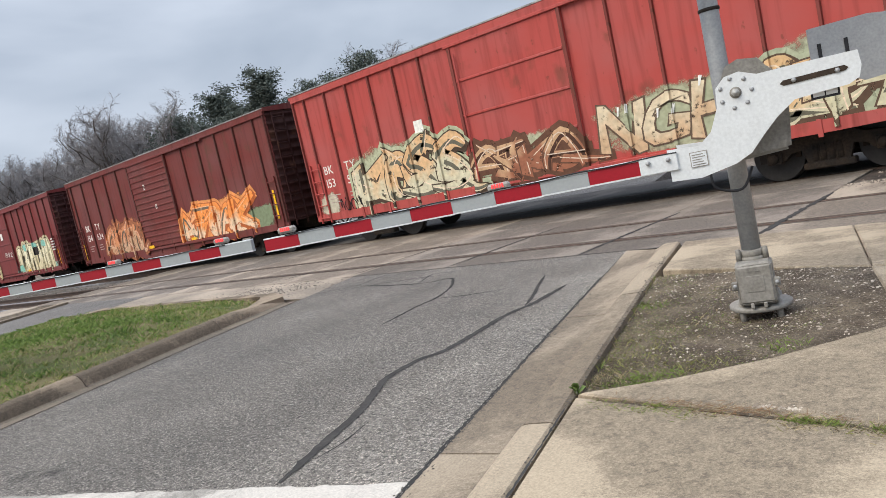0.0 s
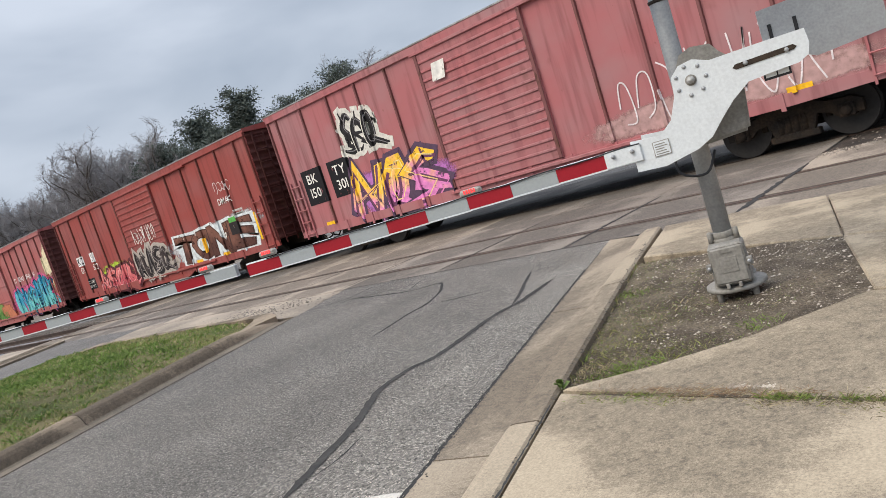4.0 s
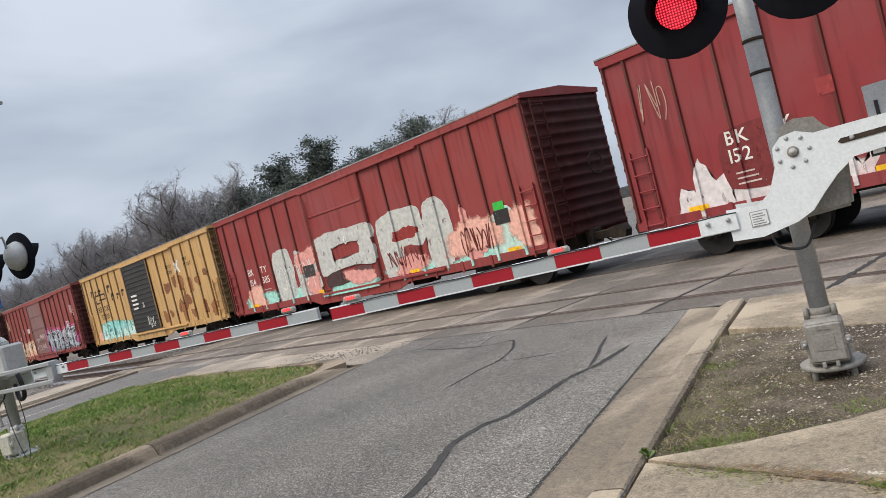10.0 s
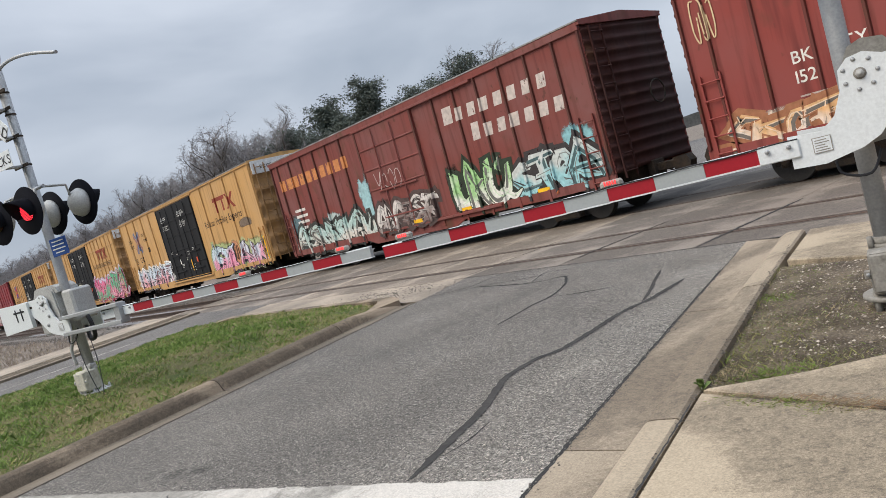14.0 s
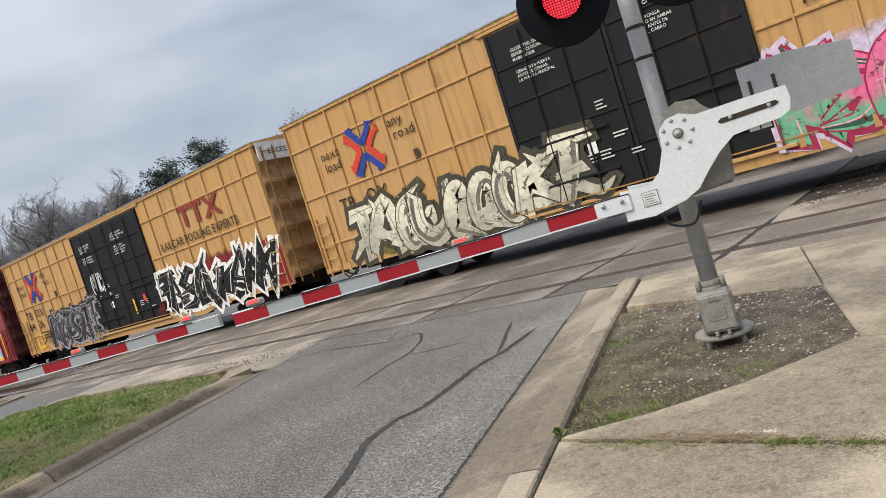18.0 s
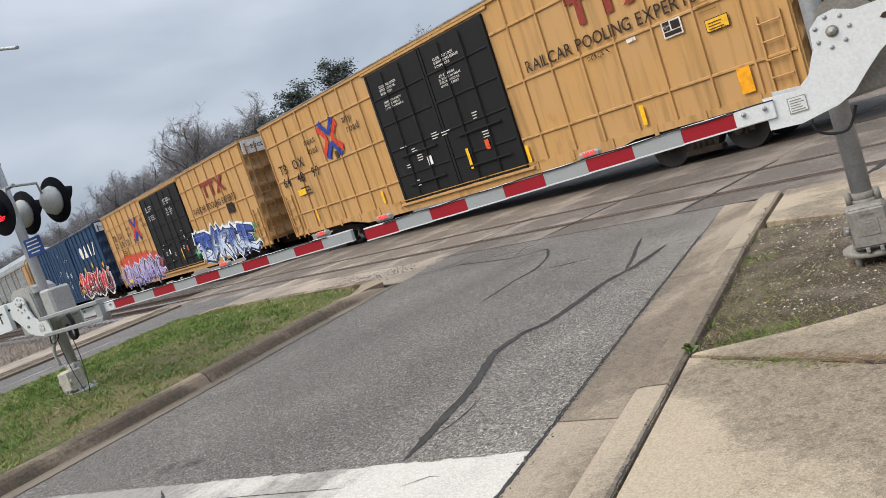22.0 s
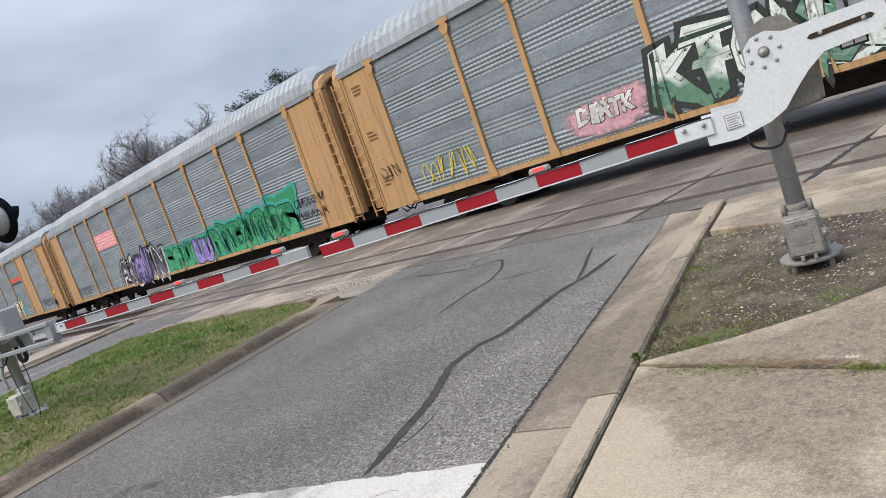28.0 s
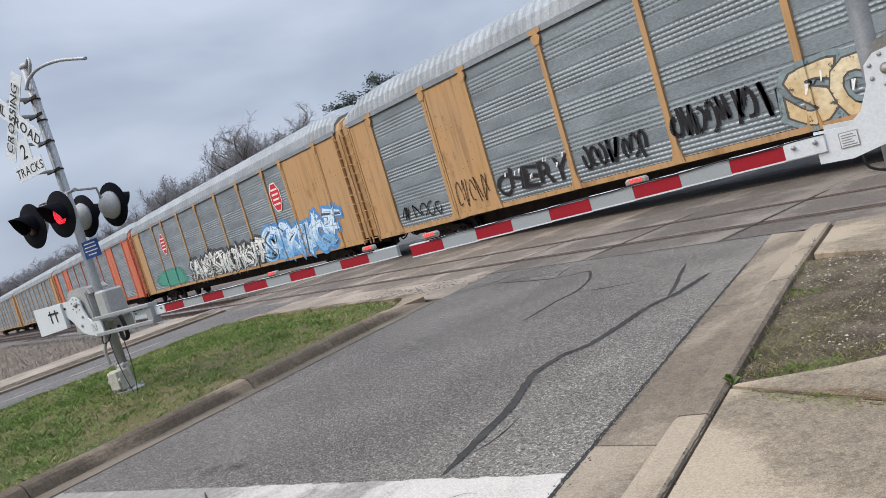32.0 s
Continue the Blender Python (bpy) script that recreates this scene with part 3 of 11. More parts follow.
# ---- ground and roads ----
TRACK_A, TRACK_B = 10.55, 15.25          # centre lines of the near and the far track
GAUGE = 0.7525                           # half the distance between the rails
PANEL_Y0 = 8.85
KERB_U, GUT_U, MED_U, MED_GUT = -1.58, -2.0, -7.66, -7.36
OPP_U, FAR_U = -15.4, -20.4

bm = bmesh.new()
for (x0, y0, x1, y1) in ((-1500, -1500, 1500, 1500),):
    bm.faces.new([bm.verts.new(p) for p in ((x0, y0, -0.3), (x1, y0, -0.3), (x1, y1, -0.3), (x0, y1, -0.3))])
setting("ground", bm, DRY, "flat dry winter ground reaching to the horizon")


def y_cut(u, y):
    """Where the road line u meets the line y."""
    return (y - u * UY) / WY


def road_poly(u0, u1, w0, y1):
    return [tuple(uw(u0, w0)[:2]), tuple(uw(u1, w0)[:2]), tuple(uw(u1, y_cut(u1, y1))[:2]), tuple(uw(u0, y_cut(u0, y1))[:2])]


road = setting("road", prism(bmesh.new(), road_poly(MED_GUT, GUT_U, -30, PANEL_Y0 - 0.01), -0.3, 0.0), ASPHALT, "worn grey asphalt lane with tar-sealed cracks")
setting("road_opposite", prism(bmesh.new(), road_poly(FAR_U, OPP_U - 0.02, -30, PANEL_Y0 - 0.01), -0.3, -0.004), ASPHALT_OLD, "dark asphalt lane of the opposite carriageway")
# the apron of patched asphalt round the end of the median
apron = [tuple(uw(OPP_U, y_cut(OPP_U, 7.3))[:2]), tuple(uw(MED_GUT, y_cut(MED_GUT, 7.3))[:2]), tuple(uw(MED_GUT, y_cut(MED_GUT, PANEL_Y0 - 0.01))[:2]),
         tuple(uw(OPP_U, y_cut(OPP_U, PANEL_Y0 - 0.01))[:2])]
setting("road_apron", prism(bmesh.new(), apron, -0.3, -0.006), PALE_DIRT, "sandy worn concrete apron at the end of the median")
setting("road_beyond", prism(bmesh.new(), [(-36, 18.9), (-10, 18.9), (-28, 70), (-54, 70)], -0.3, -0.01), ASPHALT_OLD, "asphalt road beyond the tracks")


def ribbon(bm, pts, width, z, jitter=0.25, step=0.06, seed=1):
    rng = random.Random(seed)
    fine = []
    for (x0, y0), (x1, y1) in zip(pts, pts[1:]):
        n = max(1, int(math.hypot(x1 - x0, y1 - y0) / step))
        fine += [(x0 + (x1 - x0) * i / n, y0 + (y1 - y0) * i / n) for i in range(n)]
    fine.append(pts[-1])
    left, right = [], []
    wob = 0.0
    for i, p in enumerate(fine):
        a, b = fine[max(0, i - 2)], fine[min(len(fine) - 1, i + 2)]
        d = Vector((b[0] - a[0], b[1] - a[1])).normalized()
        wob = 0.8 * wob + rng.uniform(-1, 1) * width * 0.12
        end = min(1.0, 0.25 + min(i, len(fine) - 1 - i) * 0.12)
        wl_, wr_ = (width / 2 * end * (1 + rng.uniform(-jitter, jitter)) for _ in range(2))
        left.append(bm.verts.new((p[0] - d.y * (wl_ + wob * 0.3), p[1] + d.x * (wl_ + wob * 0.3), z)))
        right.append(bm.verts.new((p[0] + d.y * (wr_ - wob * 0.3), p[1] - d.x * (wr_ - wob * 0.3), z)))
    for i in range(len(fine) - 1):
        bm.faces.new((left[i], right[i], right[i + 1], left[i + 1]))
    return bm


def smooth_line(pts, n=6):
    out = []
    for i in range(len(pts) - 1):
        p0, p1, p2, p3 = pts[max(0, i - 1)], pts[i], pts[i + 1], pts[min(len(pts) - 1, i + 2)]
        for k in range(n):
            t = k / n
            out.append(tuple(0.5 * (2 * b + (c - a) * t + (2 * a - 5 * b + 4 * c - d) * t * t + (3 * b - a - 3 * c + d) * t ** 3) for a, b, c, d in zip(p0, p1, p2, p3)))
    return out + [pts[-1]]


seal = [(-3.9, 2.32), (-4.0, 2.56), (-4.13, 2.84), (-4.24, 3.1), (-4.38, 3.39), (-4.63, 3.77), (-4.77, 4.0), (-4.83, 4.26), (-4.85, 4.46), (-4.77, 4.73), (-4.8, 5.02), (-4.85, 5.33), (-4.92, 5.7), (-4.93, 6.0), (-4.9, 6.27), (-4.94, 6.6), (-5.0, 7.05)]
tagged(part("tar_seal", ribbon(bmesh.new(), smooth_line(seal, 4), 0.08, 0.005, 0.22, 0.035), TAR, road), "black tar-sealed crack snaking along the lane")
part("tar_seal", ribbon(bmesh.new(), smooth_line([(-4.93, 6.15), (-5.18, 6.66), (-5.45, 7.14), (-5.72, 7.65)]), 0.042, 0.0055, 0.25, 0.035, seed=3), TAR, road)
crack_lines = [([(-6.56, 5.56), (-6.66, 5.98), (-6.77, 6.4), (-6.8, 6.78), (-7.05, 7.3), (-7.35, 7.7), (-7.64, 7.96), (-7.87, 7.8), (-8.3, 7.74), (-9.6, 7.9)], 0.04),
               ([(-6.76, 6.75), (-6.33, 6.83), (-5.9, 7.02)], 0.035), ([(-3.97, 2.58), (-3.98, 2.86), (-4.1, 3.21)], 0.014), ([(-6.56, 5.56), (-6.5, 5.2), (-6.6, 4.9)], 0.014),
               ([(-10.38, 7.51), (-9.81, 7.94), (-9.82, 8.4), (-9.84, 8.82)], 0.035), ([(-8.11, 7.78), (-8.4, 8.35), (-8.13, 8.46), (-7.95, 8.42)], 0.03),
               ([(-10.29, 7.33), (-9.42, 7.9), (-7.93, 8.29)], 0.02)]
for i, (pts, width) in enumerate(crack_lines):
    part("crack", ribbon(bmesh.new(), smooth_line(pts), width, 0.0035, 0.5, 0.04, seed=20 + i), CRACK, road)
# the stop line, its edge worn ragged
bm = bmesh.new()
rng = random.Random(5)
a0, a1, b0, b1 = Vector((-3.06, 2.57)), Vector((-8.0, 0.79)), Vector((-2.84, 1.98)), Vector((-7.75, 0.22))
N = 90
top = [bm.verts.new((*(a0.lerp(a1, i / N) + Vector((rng.uniform(-.012, .012), rng.uniform(-.014, .014)))), 0.004)) for i in range(N + 1)]
low = [bm.verts.new((*(b0.lerp(b1, i / N) + Vector((rng.uniform(-.012, .012), rng.uniform(-.014, .014)))), 0.004)) for i in range(N + 1)]
for i in range(N):
    bm.faces.new((top[i], top[i + 1], low[i + 1], low[i]))
bmesh.ops.recalc_face_normals(bm, faces=bm.faces)
part("stop_line", bm, LINE_PAINT, road, "thick white thermoplastic stop line, cracked and chipped")
for i, (pts, wide) in enumerate((([(-7.51, 0.84), (-7.4, 0.87), (-7.35, 0.82), (-7.19, 0.86), (-6.9, 0.93), (-6.62, 1.0), (-6.5, 1.07), (-6.2, 1.14), (-5.98, 1.21), (-5.59, 1.36)], 0.014),
                                 ([(-5.9, 1.47), (-5.72, 1.42), (-5.59, 1.36), (-5.5, 1.36), (-5.38, 1.31), (-5.33, 1.24), (-5.26, 1.28), (-5.14, 1.29), (-5.06, 1.22), (-4.94, 1.29)], 0.022),
                                 ([(-5.55, 1.38), (-5.05, 1.57), (-4.48, 1.78), (-4.05, 1.94)], 0.007), ([(-6.95, 0.72), (-6.75, 0.78), (-6.65, 0.75), (-6.4, 0.84)], 0.01),
                                 ([(-4.3, 1.62), (-4.22, 1.7), (-4.25, 1.8)], 0.007), ([(-3.62, 2.05), (-3.5, 2.2), (-3.42, 2.22)], 0.006))):
    part("crack", ribbon(bmesh.new(), pts, wide, 0.0065, 0.7, 0.022, seed=60 + i), CRACK, road)
part("edge_line", ribbon(bmesh.new(), [tuple(uw(-18.3, -9 + 0.5 * k)[:2]) for k in range(44)], 0.13, 0.003, 0.3, 0.1, seed=67), LINE_PAINT, bpy.data.objects["road_opposite"], "worn white edge line")


# ---- kerbs ----
def kerb_top(w):
    return 0.15 if w < 6.9 else 0.15 - (w - 6.9) * 0.03


def kerb_piece(face_u, out, w0, w1, height, gutter=0.42, top=0.17, cut=None, worn=False):
    """A length of kerb with its gutter pan; out is +1 where the kerb rises to the right."""
    bm = bmesh.new()
    n = max(1, int((w1 - w0) / 0.5))
    prof = (lambda h: [(-gutter, -0.3), (-gutter, 0.005), (-0.04, -0.01), (0.0, 0.004), (0.02, h * 0.3), (0.045, h * 0.6), (0.08, h * 0.86), (0.125, h * 0.99), (0.17, h * 1.03), (top - 0.03, h), (top, h - 0.05), (top, -0.3)]) if worn else lambda h: [(-gutter, -0.3), (-gutter, 0.006), (-0.03, -0.012), (0.0, 0.0), (0.035, h * 0.35), (0.085, h * 0.82), (0.115, h * 0.97), (0.15, h), (top - 0.02, h), (top, h - 0.02), (top, -0.3)]
    rings = []
    for i in range(n + 1):
        w = w0 + (w1 - w0) * i / n
        ring = []
        for du, z in prof(height(w)):
            u = face_u + out * du
            ww = min(w, y_cut(u, cut)) if cut else w
            ring.append(bm.verts.new(uw(u, ww, z)))
        rings.append(ring)
    m = len(rings[0])
    for a, b in zip(rings, rings[1:]):
        for k in range(m):
            f = bm.faces.new((a[k], a[(k + 1) % m], b[(k + 1) % m], b[k]))
            f.material_index = int(2 < k < m - 1)
    bm.faces.new(rings[0])
    bm.faces.new(rings[-1][::-1])
    bmesh.ops.recalc_face_normals(bm, faces=bm.faces)
    return bm


kerb_r = tagged(new("kerb_right"), "weathered tan concrete kerb with a flat gutter pan", kind="structure")
cuts = [-12.0, -9.0, -6.0, -3.0, 0.6, 3.79, 6.72, 10.3]
for i in range(len(cuts) - 1):
    part("kerb_length", kerb_piece(KERB_U, 1, cuts[i] + 0.008, cuts[i + 1] - 0.008, kerb_top, 0.42, 0.295, PANEL_Y0 - 0.02 if i == 6 else None), [CONCRETE, KERB_PALE], kerb_r)
kerb_m = tagged(new("kerb_median"), "dark stained concrete kerb round the grassy median", kind="structure")
cuts = [-16.0, -12.0, -9.0, -6.0, -3.0, 0.3, 3.3, 6.2, 8.6, 10.2]
for i in range(len(cuts) - 1):
    part("kerb_length", kerb_piece(MED_U, -1, cuts[i] + 0.008, cuts[i + 1] - 0.008, lambda w: 0.145 if w < 9.2 else max(0.05, 0.145 - (w - 9.2) * 0.09), 0.3, 0.26, worn=True), [GUTTER_PAN, KERB_DARK], kerb_m)
kerb_o = tagged(new("kerb_opposite"), "thin concrete kerb on the far side of the median", kind="structure")
for i in range(8):
    part("kerb_length", kerb_piece(OPP_U, 1, -14 + i * 3.1 + 0.008, -14 + (i + 1) * 3.1 - 0.008, lambda w: 0.15, 0.0, 0.16), [CONCRETE, CONCRETE], kerb_o)
# rounded nose of the median along the tracks
bm = bmesh.new()
nose = [tuple(uw(MED_U, 10.2)[:2]), (-10.85, 7.25), (-11.3, 7.42), (-13, 7.4), (-16, 7.3), (-18.2, 7.25), tuple(uw(OPP_U + 0.05, 10.8)[:2])]
inner = [(-10.55, 6.3), (-11.15, 6.98), (-11.45, 7.2), (-13, 7.18), (-16, 7.08), (-17.9, 7.02), tuple(uw(OPP_U + 0.28, 10.7)[:2])]
for i in range(len(nose) - 1):
    prism(bm, [nose[i], nose[i + 1], inner[i + 1], inner[i]], -0.3, 0.1)
part("kerb_length", bm, KERB_DARK, kerb_m)


# the asphalt's crumbling edge along the gutter, and grit behind the kerb
edge_line = [tuple(uw(GUT_U - 0.012 + 0.01 * noise.noise(Vector((w * 1.7, 0, 0))), w)[:2]) for w in [-1.0 + 0.2 * k for k in range(48)]]
part("crumbled_edge", ribbon(bmesh.new(), edge_line, 0.02, 0.0075, 0.75, 0.025, seed=81), CRACK, road)
joint_line = [tuple(uw(KERB_U + 0.303 + 0.006 * noise.noise(Vector((w * 2.3, 4, 0))), w)[:2]) for w in [-1.0 + 0.2 * k for k in range(26)]]
part("grit_line", ribbon(bmesh.new(), joint_line, 0.012, 0.1515, 0.8, 0.025, seed=82), CRACK, road)
verts, faces = [], []
rr = random.Random(83)
for _ in range(1500):
    w = rr.uniform(-0.5, 8.4)
    u, z = (GUT_U + rr.gauss(0.0, 0.022), 0.004) if rr.random() < 0.7 else (KERB_U + 0.303 + rr.gauss(0.0, 0.014), 0.15)
    p, s, a = uw(u, w), 0.003 + 0.007 * rr.random() ** 2, rr.uniform(0, 6.28)
    k = len(verts)
    verts += [(p.x + s * math.cos(a + t), p.y + 0.8 * s * math.sin(a + t), z) for t in (0, 1.5, 3.1, 4.6)] + [(p.x + 0.2 * s, p.y, z + 0.8 * s)]
    faces += [(k, k + 1, k + 4), (k + 1, k + 2, k + 4), (k + 2, k + 3, k + 4), (k + 3, k, k + 4)]
me = bpy.data.meshes.new("grit")
me.from_pydata(verts, [], faces)
me.materials.append(surface("loose_grit", (0.16, 0.14, 0.12), (0.05, 0.045, 0.04), 0.95, scale=30, amount=0.9, fine=60, bump=0.0))
tagged(new("grit", me), "loose asphalt crumbs and grit along the gutter edge", "grit", kind="stuff")


# ---- median turf ----
def bulge(u, w):
    return 0.16 + 0.16 * max(0.0, 1 - ((u + 11.6) / 3.7) ** 2) + 0.02 * noise.noise(Vector((u * 0.8, w * 0.8, 0)))


bm = bmesh.new()
grid = {}
us = [MED_U - 0.265 - k * (OPP_U + 0.16 - MED_U + 0.265) / -18 for k in range(19)]
for i in range(53):
    for k, u in enumerate(us):
        w = min(-16 + i * 0.55, y_cut(u, 7.05) - 0.02)
        edge = min(1.0, 1.6 * min(k, 18 - k) / 6)
        near_end = max(0.35, min(1.0, (y_cut(u, 7.05) - w) / 1.5))
        grid[i, k] = bm.verts.new(uw(u, w, 0.14 * near_end + (bulge(u, w) - 0.14) * edge * near_end))
for i in range(52):
    for k in range(18):
        q = [grid[i, k], grid[i + 1, k], grid[i + 1, k + 1], grid[i, k + 1]]
        if (q[0].co - q[1].co).length > 1e-4 and (q[3].co - q[2].co).length > 1e-4:
            bm.faces.new(q).smooth = True
bmesh.ops.recalc_face_normals(bm, faces=bm.faces)
for f in bm.faces:
    if f.normal.z < 0:
        f.normal_flip()
setting("median_turf", bm, TURF, "short green winter turf with yellow patches on the median")

# ---- pavement slabs by the right kerb ----
walkway = tagged(new("pavement"), "tan concrete pavement slabs with open joints", kind="structure")
KB = -1.262
slabs = [
    [tuple(uw(KB, 2.1)[:2]), tuple(uw(KB, 4.16)[:2]), (-1.75, 3.41), (-0.76, 3.32), (0.335, 3.22)], [tuple(uw(KB, -0.4)[:2]), tuple(uw(KB, 2.08)[:2]), (0.37, 3.217), (1.0, 3.16), (1.0, -0.9)],
    [tuple(uw(KB, 4.22)[:2]), (-2.12, 3.86), (-1.70, 4.22), (-1.22, 4.88), (0.05, 4.72), (1.0, 4.6), (1.0, 3.20), (-0.76, 3.355), (-1.75, 3.445)],
    [(-1.205, 4.92), (-1.72, 6.37), (-0.25, 6.12), (0.05, 4.76)], [(0.08, 4.755), (-0.22, 6.115), (1.2, 5.9), (1.2, 4.61)],
    [(-3.67, 6.80), (-1.731, 6.415), (-2.491, 8.83, 0.05), (-4.405, 8.83, 0.05)], [(-1.72, 6.41), (-0.26, 6.16), (-0.83, 8.83, 0.05), (-2.48, 8.83, 0.05)],
    [(-0.25, 6.157), (1.2, 5.94), (0.82, 8.83, 0.05), (-0.82, 8.83, 0.05)],
    [(1.03, -0.9), (1.03, 3.16), (4.6, 2.8), (4.6, -1.0)], [(1.03, 3.2), (1.03, 4.6), (4.6, 4.3), (4.6, 2.84)], [(1.23, 4.62), (1.1, 8.83, 0.05), (4.6, 8.83, 0.05), (4.6, 4.34)],
    [tuple(uw(KB, -0.45)[:2]), (1.0, -0.94), (1.6, -4.6), tuple(uw(KB, -4.2)[:2])], [(1.04, -0.95), (4.6, -1.04), (5.2, -4.7), (1.64, -4.6)],
    [tuple(uw(KB, -4.24)[:2]), (1.6, -4.64), (2.6, -9.0), tuple(uw(KB, -8.6)[:2])], [(1.64, -4.64), (5.2, -4.74), (6, -9), (2.64, -9)],
]
for pts in slabs:
    b = prism(bmesh.new(), pts, -0.3, 0.15)
    es = [e for e in b.edges if all(abs(v.co.z) < 0.2 and v.co.z > -0.1 for v in e.verts)]
    bmesh.ops.bevel(b, geom=es, offset=0.012, segments=1, affect="EDGES")
    part("slab", b, SIDEWALK, walkway)
setting("verge_right", prism(bmesh.new(), [(4.64, -9), (4.64, 8.83), (60, 8.83), (60, -9)], -0.3, 0.1), DRY, "dry verge beyond the pavement")

# bare soil bed round the mast foot
bm = bmesh.new()
bed = [tuple(uw(KB - 0.022, 4.2)[:2]), tuple(uw(KB - 0.022, 7.9)[:2]), (-3.7, 6.9), (-1.66, 6.5), (-1.1, 4.86), (-1.66, 4.14), (-2.1, 3.78)]


def bed_z(x, y):
    """The soil rises gently from the kerb towards the slabs."""
    d = x * UX + y * UY - KB
    return 0.088 + 0.045 * max(0.0, min(1.0, d / 1.3)) + 0.008 * noise.noise(Vector((x * 3, y * 3, 1))) + 0.004 * noise.noise(Vector((x * 14, y * 14, 2)))


lattice = {}
for i in range(64):
    for k in range(68):
        x, y = -4.3 + i * 0.053, 3.4 + k * 0.05
        short = (KB - 0.022) - (x * UX + y * UY)
        if short > 0:
            x, y = x + UX * short, y + UY * short
        lattice[i, k] = bm.verts.new((x, y, bed_z(x, y)))
for i in range(63):
    for k in range(67):
        q = [lattice[i, k], lattice[i + 1, k], lattice[i + 1, k + 1], lattice[i, k + 1]]
        if abs((q[1].co - q[0].co).cross(q[3].co - q[0].co).z) + abs((q[3].co - q[2].co).cross(q[1].co - q[2].co).z) > 1e-5:
            bm.faces.new(q).smooth = True
# earth packed into the joint behind the kerb
prism(bm, [tuple(uw(KB - 0.03, -9)[:2]), tuple(uw(KB + 0.01, -9)[:2]), tuple(uw(KB + 0.01, 4.3)[:2]), tuple(uw(KB - 0.03, 4.3)[:2])], -0.3, 0.105)
setting("soil_bed", bm, SOIL, "bare brown soil bed with gravel round the mast foot")

# left: opposite verge, pale track of dirt and dry slope
setting("verge_left_kerb", prism(bmesh.new(), road_poly(FAR_U - 0.35, FAR_U - 0.02, -30, PANEL_Y0 - 0.02), -0.3, 0.06), CONCRETE, "low pale kerb of the opposite lane")
setting("verge_left_soil", prism(bmesh.new(), road_poly(FAR_U - 2.2, FAR_U - 0.36, -30, PANEL_Y0 - 0.02), -0.3, 0.02), SOIL, "dark soil strip beside the opposite lane")
setting("verge_left_path", prism(bmesh.new(), road_poly(FAR_U - 5.2, FAR_U - 2.21, -30, PANEL_Y0 - 0.02), -0.3, 0.0), PALE_DIRT, "pale dirt strip beside the opposite lane")

# ---- tracks ----
for name, yc in (("track_near", TRACK_A), ("track_far", TRACK_B)):
    tr = tagged(new(name), "steel railway track, flush with concrete panels at the crossing", kind="structure")
    for sgn in (-1, 1):
        b = bmesh.new()
        y = yc + sgn * GAUGE
        prof = [(-0.075, -0.17), (-0.075, -0.155), (-0.012, -0.13), (-0.012, -0.05), (-0.036, -0.035), (-0.036, -0.006), (-0.028, 0.0), (0.028, 0.0), (0.036, -0.006),
                (0.036, -0.035), (0.012, -0.05), (0.012, -0.13), (0.075, -0.155), (0.075, -0.17)]
        ends = []
        for x in (-420, 420):
            ends.append([b.verts.new((x, y + dy, z + 0.004)) for dy, z in prof])
        for k in range(len(prof)):
            b.faces.new((ends[0][k], ends[0][(k + 1) % len(prof)], ends[1][(k + 1) % len(prof)], ends[1][k]))
        bmesh.ops.recalc_face_normals(b, faces=b.faces)
        part("rail", b, RAIL, tr)
    tie = mesh_of("tie", a_box(-0.115, -1.3, -0.3, 0.115, 1.3, -0.165, 0.012), TWIG)
    for x in [-27 - 0.55 * k for k in range(60)] + [8.5 + 0.55 * k for k in range(16)]:
        share("tie", tie, tr, pose(x, yc, 0))
# ballast bed: a long low bank under both tracks, left and right of the crossing
for side, (x0, x1) in (("left", (-420, -26.2)), ("right", (8.0, 420))):
    b = bmesh.new()
    prof = [(TRACK_A - 3.0, -0.3), (TRACK_A - 1.9, -0.2), (TRACK_B + 1.9, -0.2), (TRACK_B + 3.0, -0.3)]
    ends = [[b.verts.new((x, y, z)) for y, z in prof] for x in (x0, x1)]
    for k in range(3):
        b.faces.new((ends[0][k], ends[0][k + 1], ends[1][k + 1], ends[1][k]))
    bmesh.ops.recalc_face_normals(b, faces=b.faces)
    for f in b.faces:
        if f.normal.z < 0:
            f.normal_flip()
    setting("ballast_" + side, b, BALLAST, "grey crushed-stone ballast bed under the tracks")
rng = np.random.RandomState(3)
n = 9000
px, py = rng.uniform(-75, -26, n), rng.uniform(TRACK_A - 3.0, TRACK_A + 2.6, n)
px[:1500], py[:1500] = rng.uniform(-3.6, 9, 1500), rng.uniform(12.0, 13.4, 1500)
verts, faces = [], []
for x, y in zip(px, py):
    s, a = rng.uniform(0.025, 0.06), rng.uniform(0, 6.28)
    z = -0.2 if abs(y - 12.9) < 4.2 else -0.25
    k = len(verts)
    verts += [(x + s * math.cos(a), y + s * math.sin(a), z), (x + s * math.cos(a + 2.1), y + s * math.sin(a + 2.1), z), (x + s * math.cos(a + 4.2), y + s * math.sin(a + 4.2), z), (x, y, z + s)]
    faces += [(k, k + 1, k + 3), (k + 1, k + 2, k + 3), (k + 2, k, k + 3)]
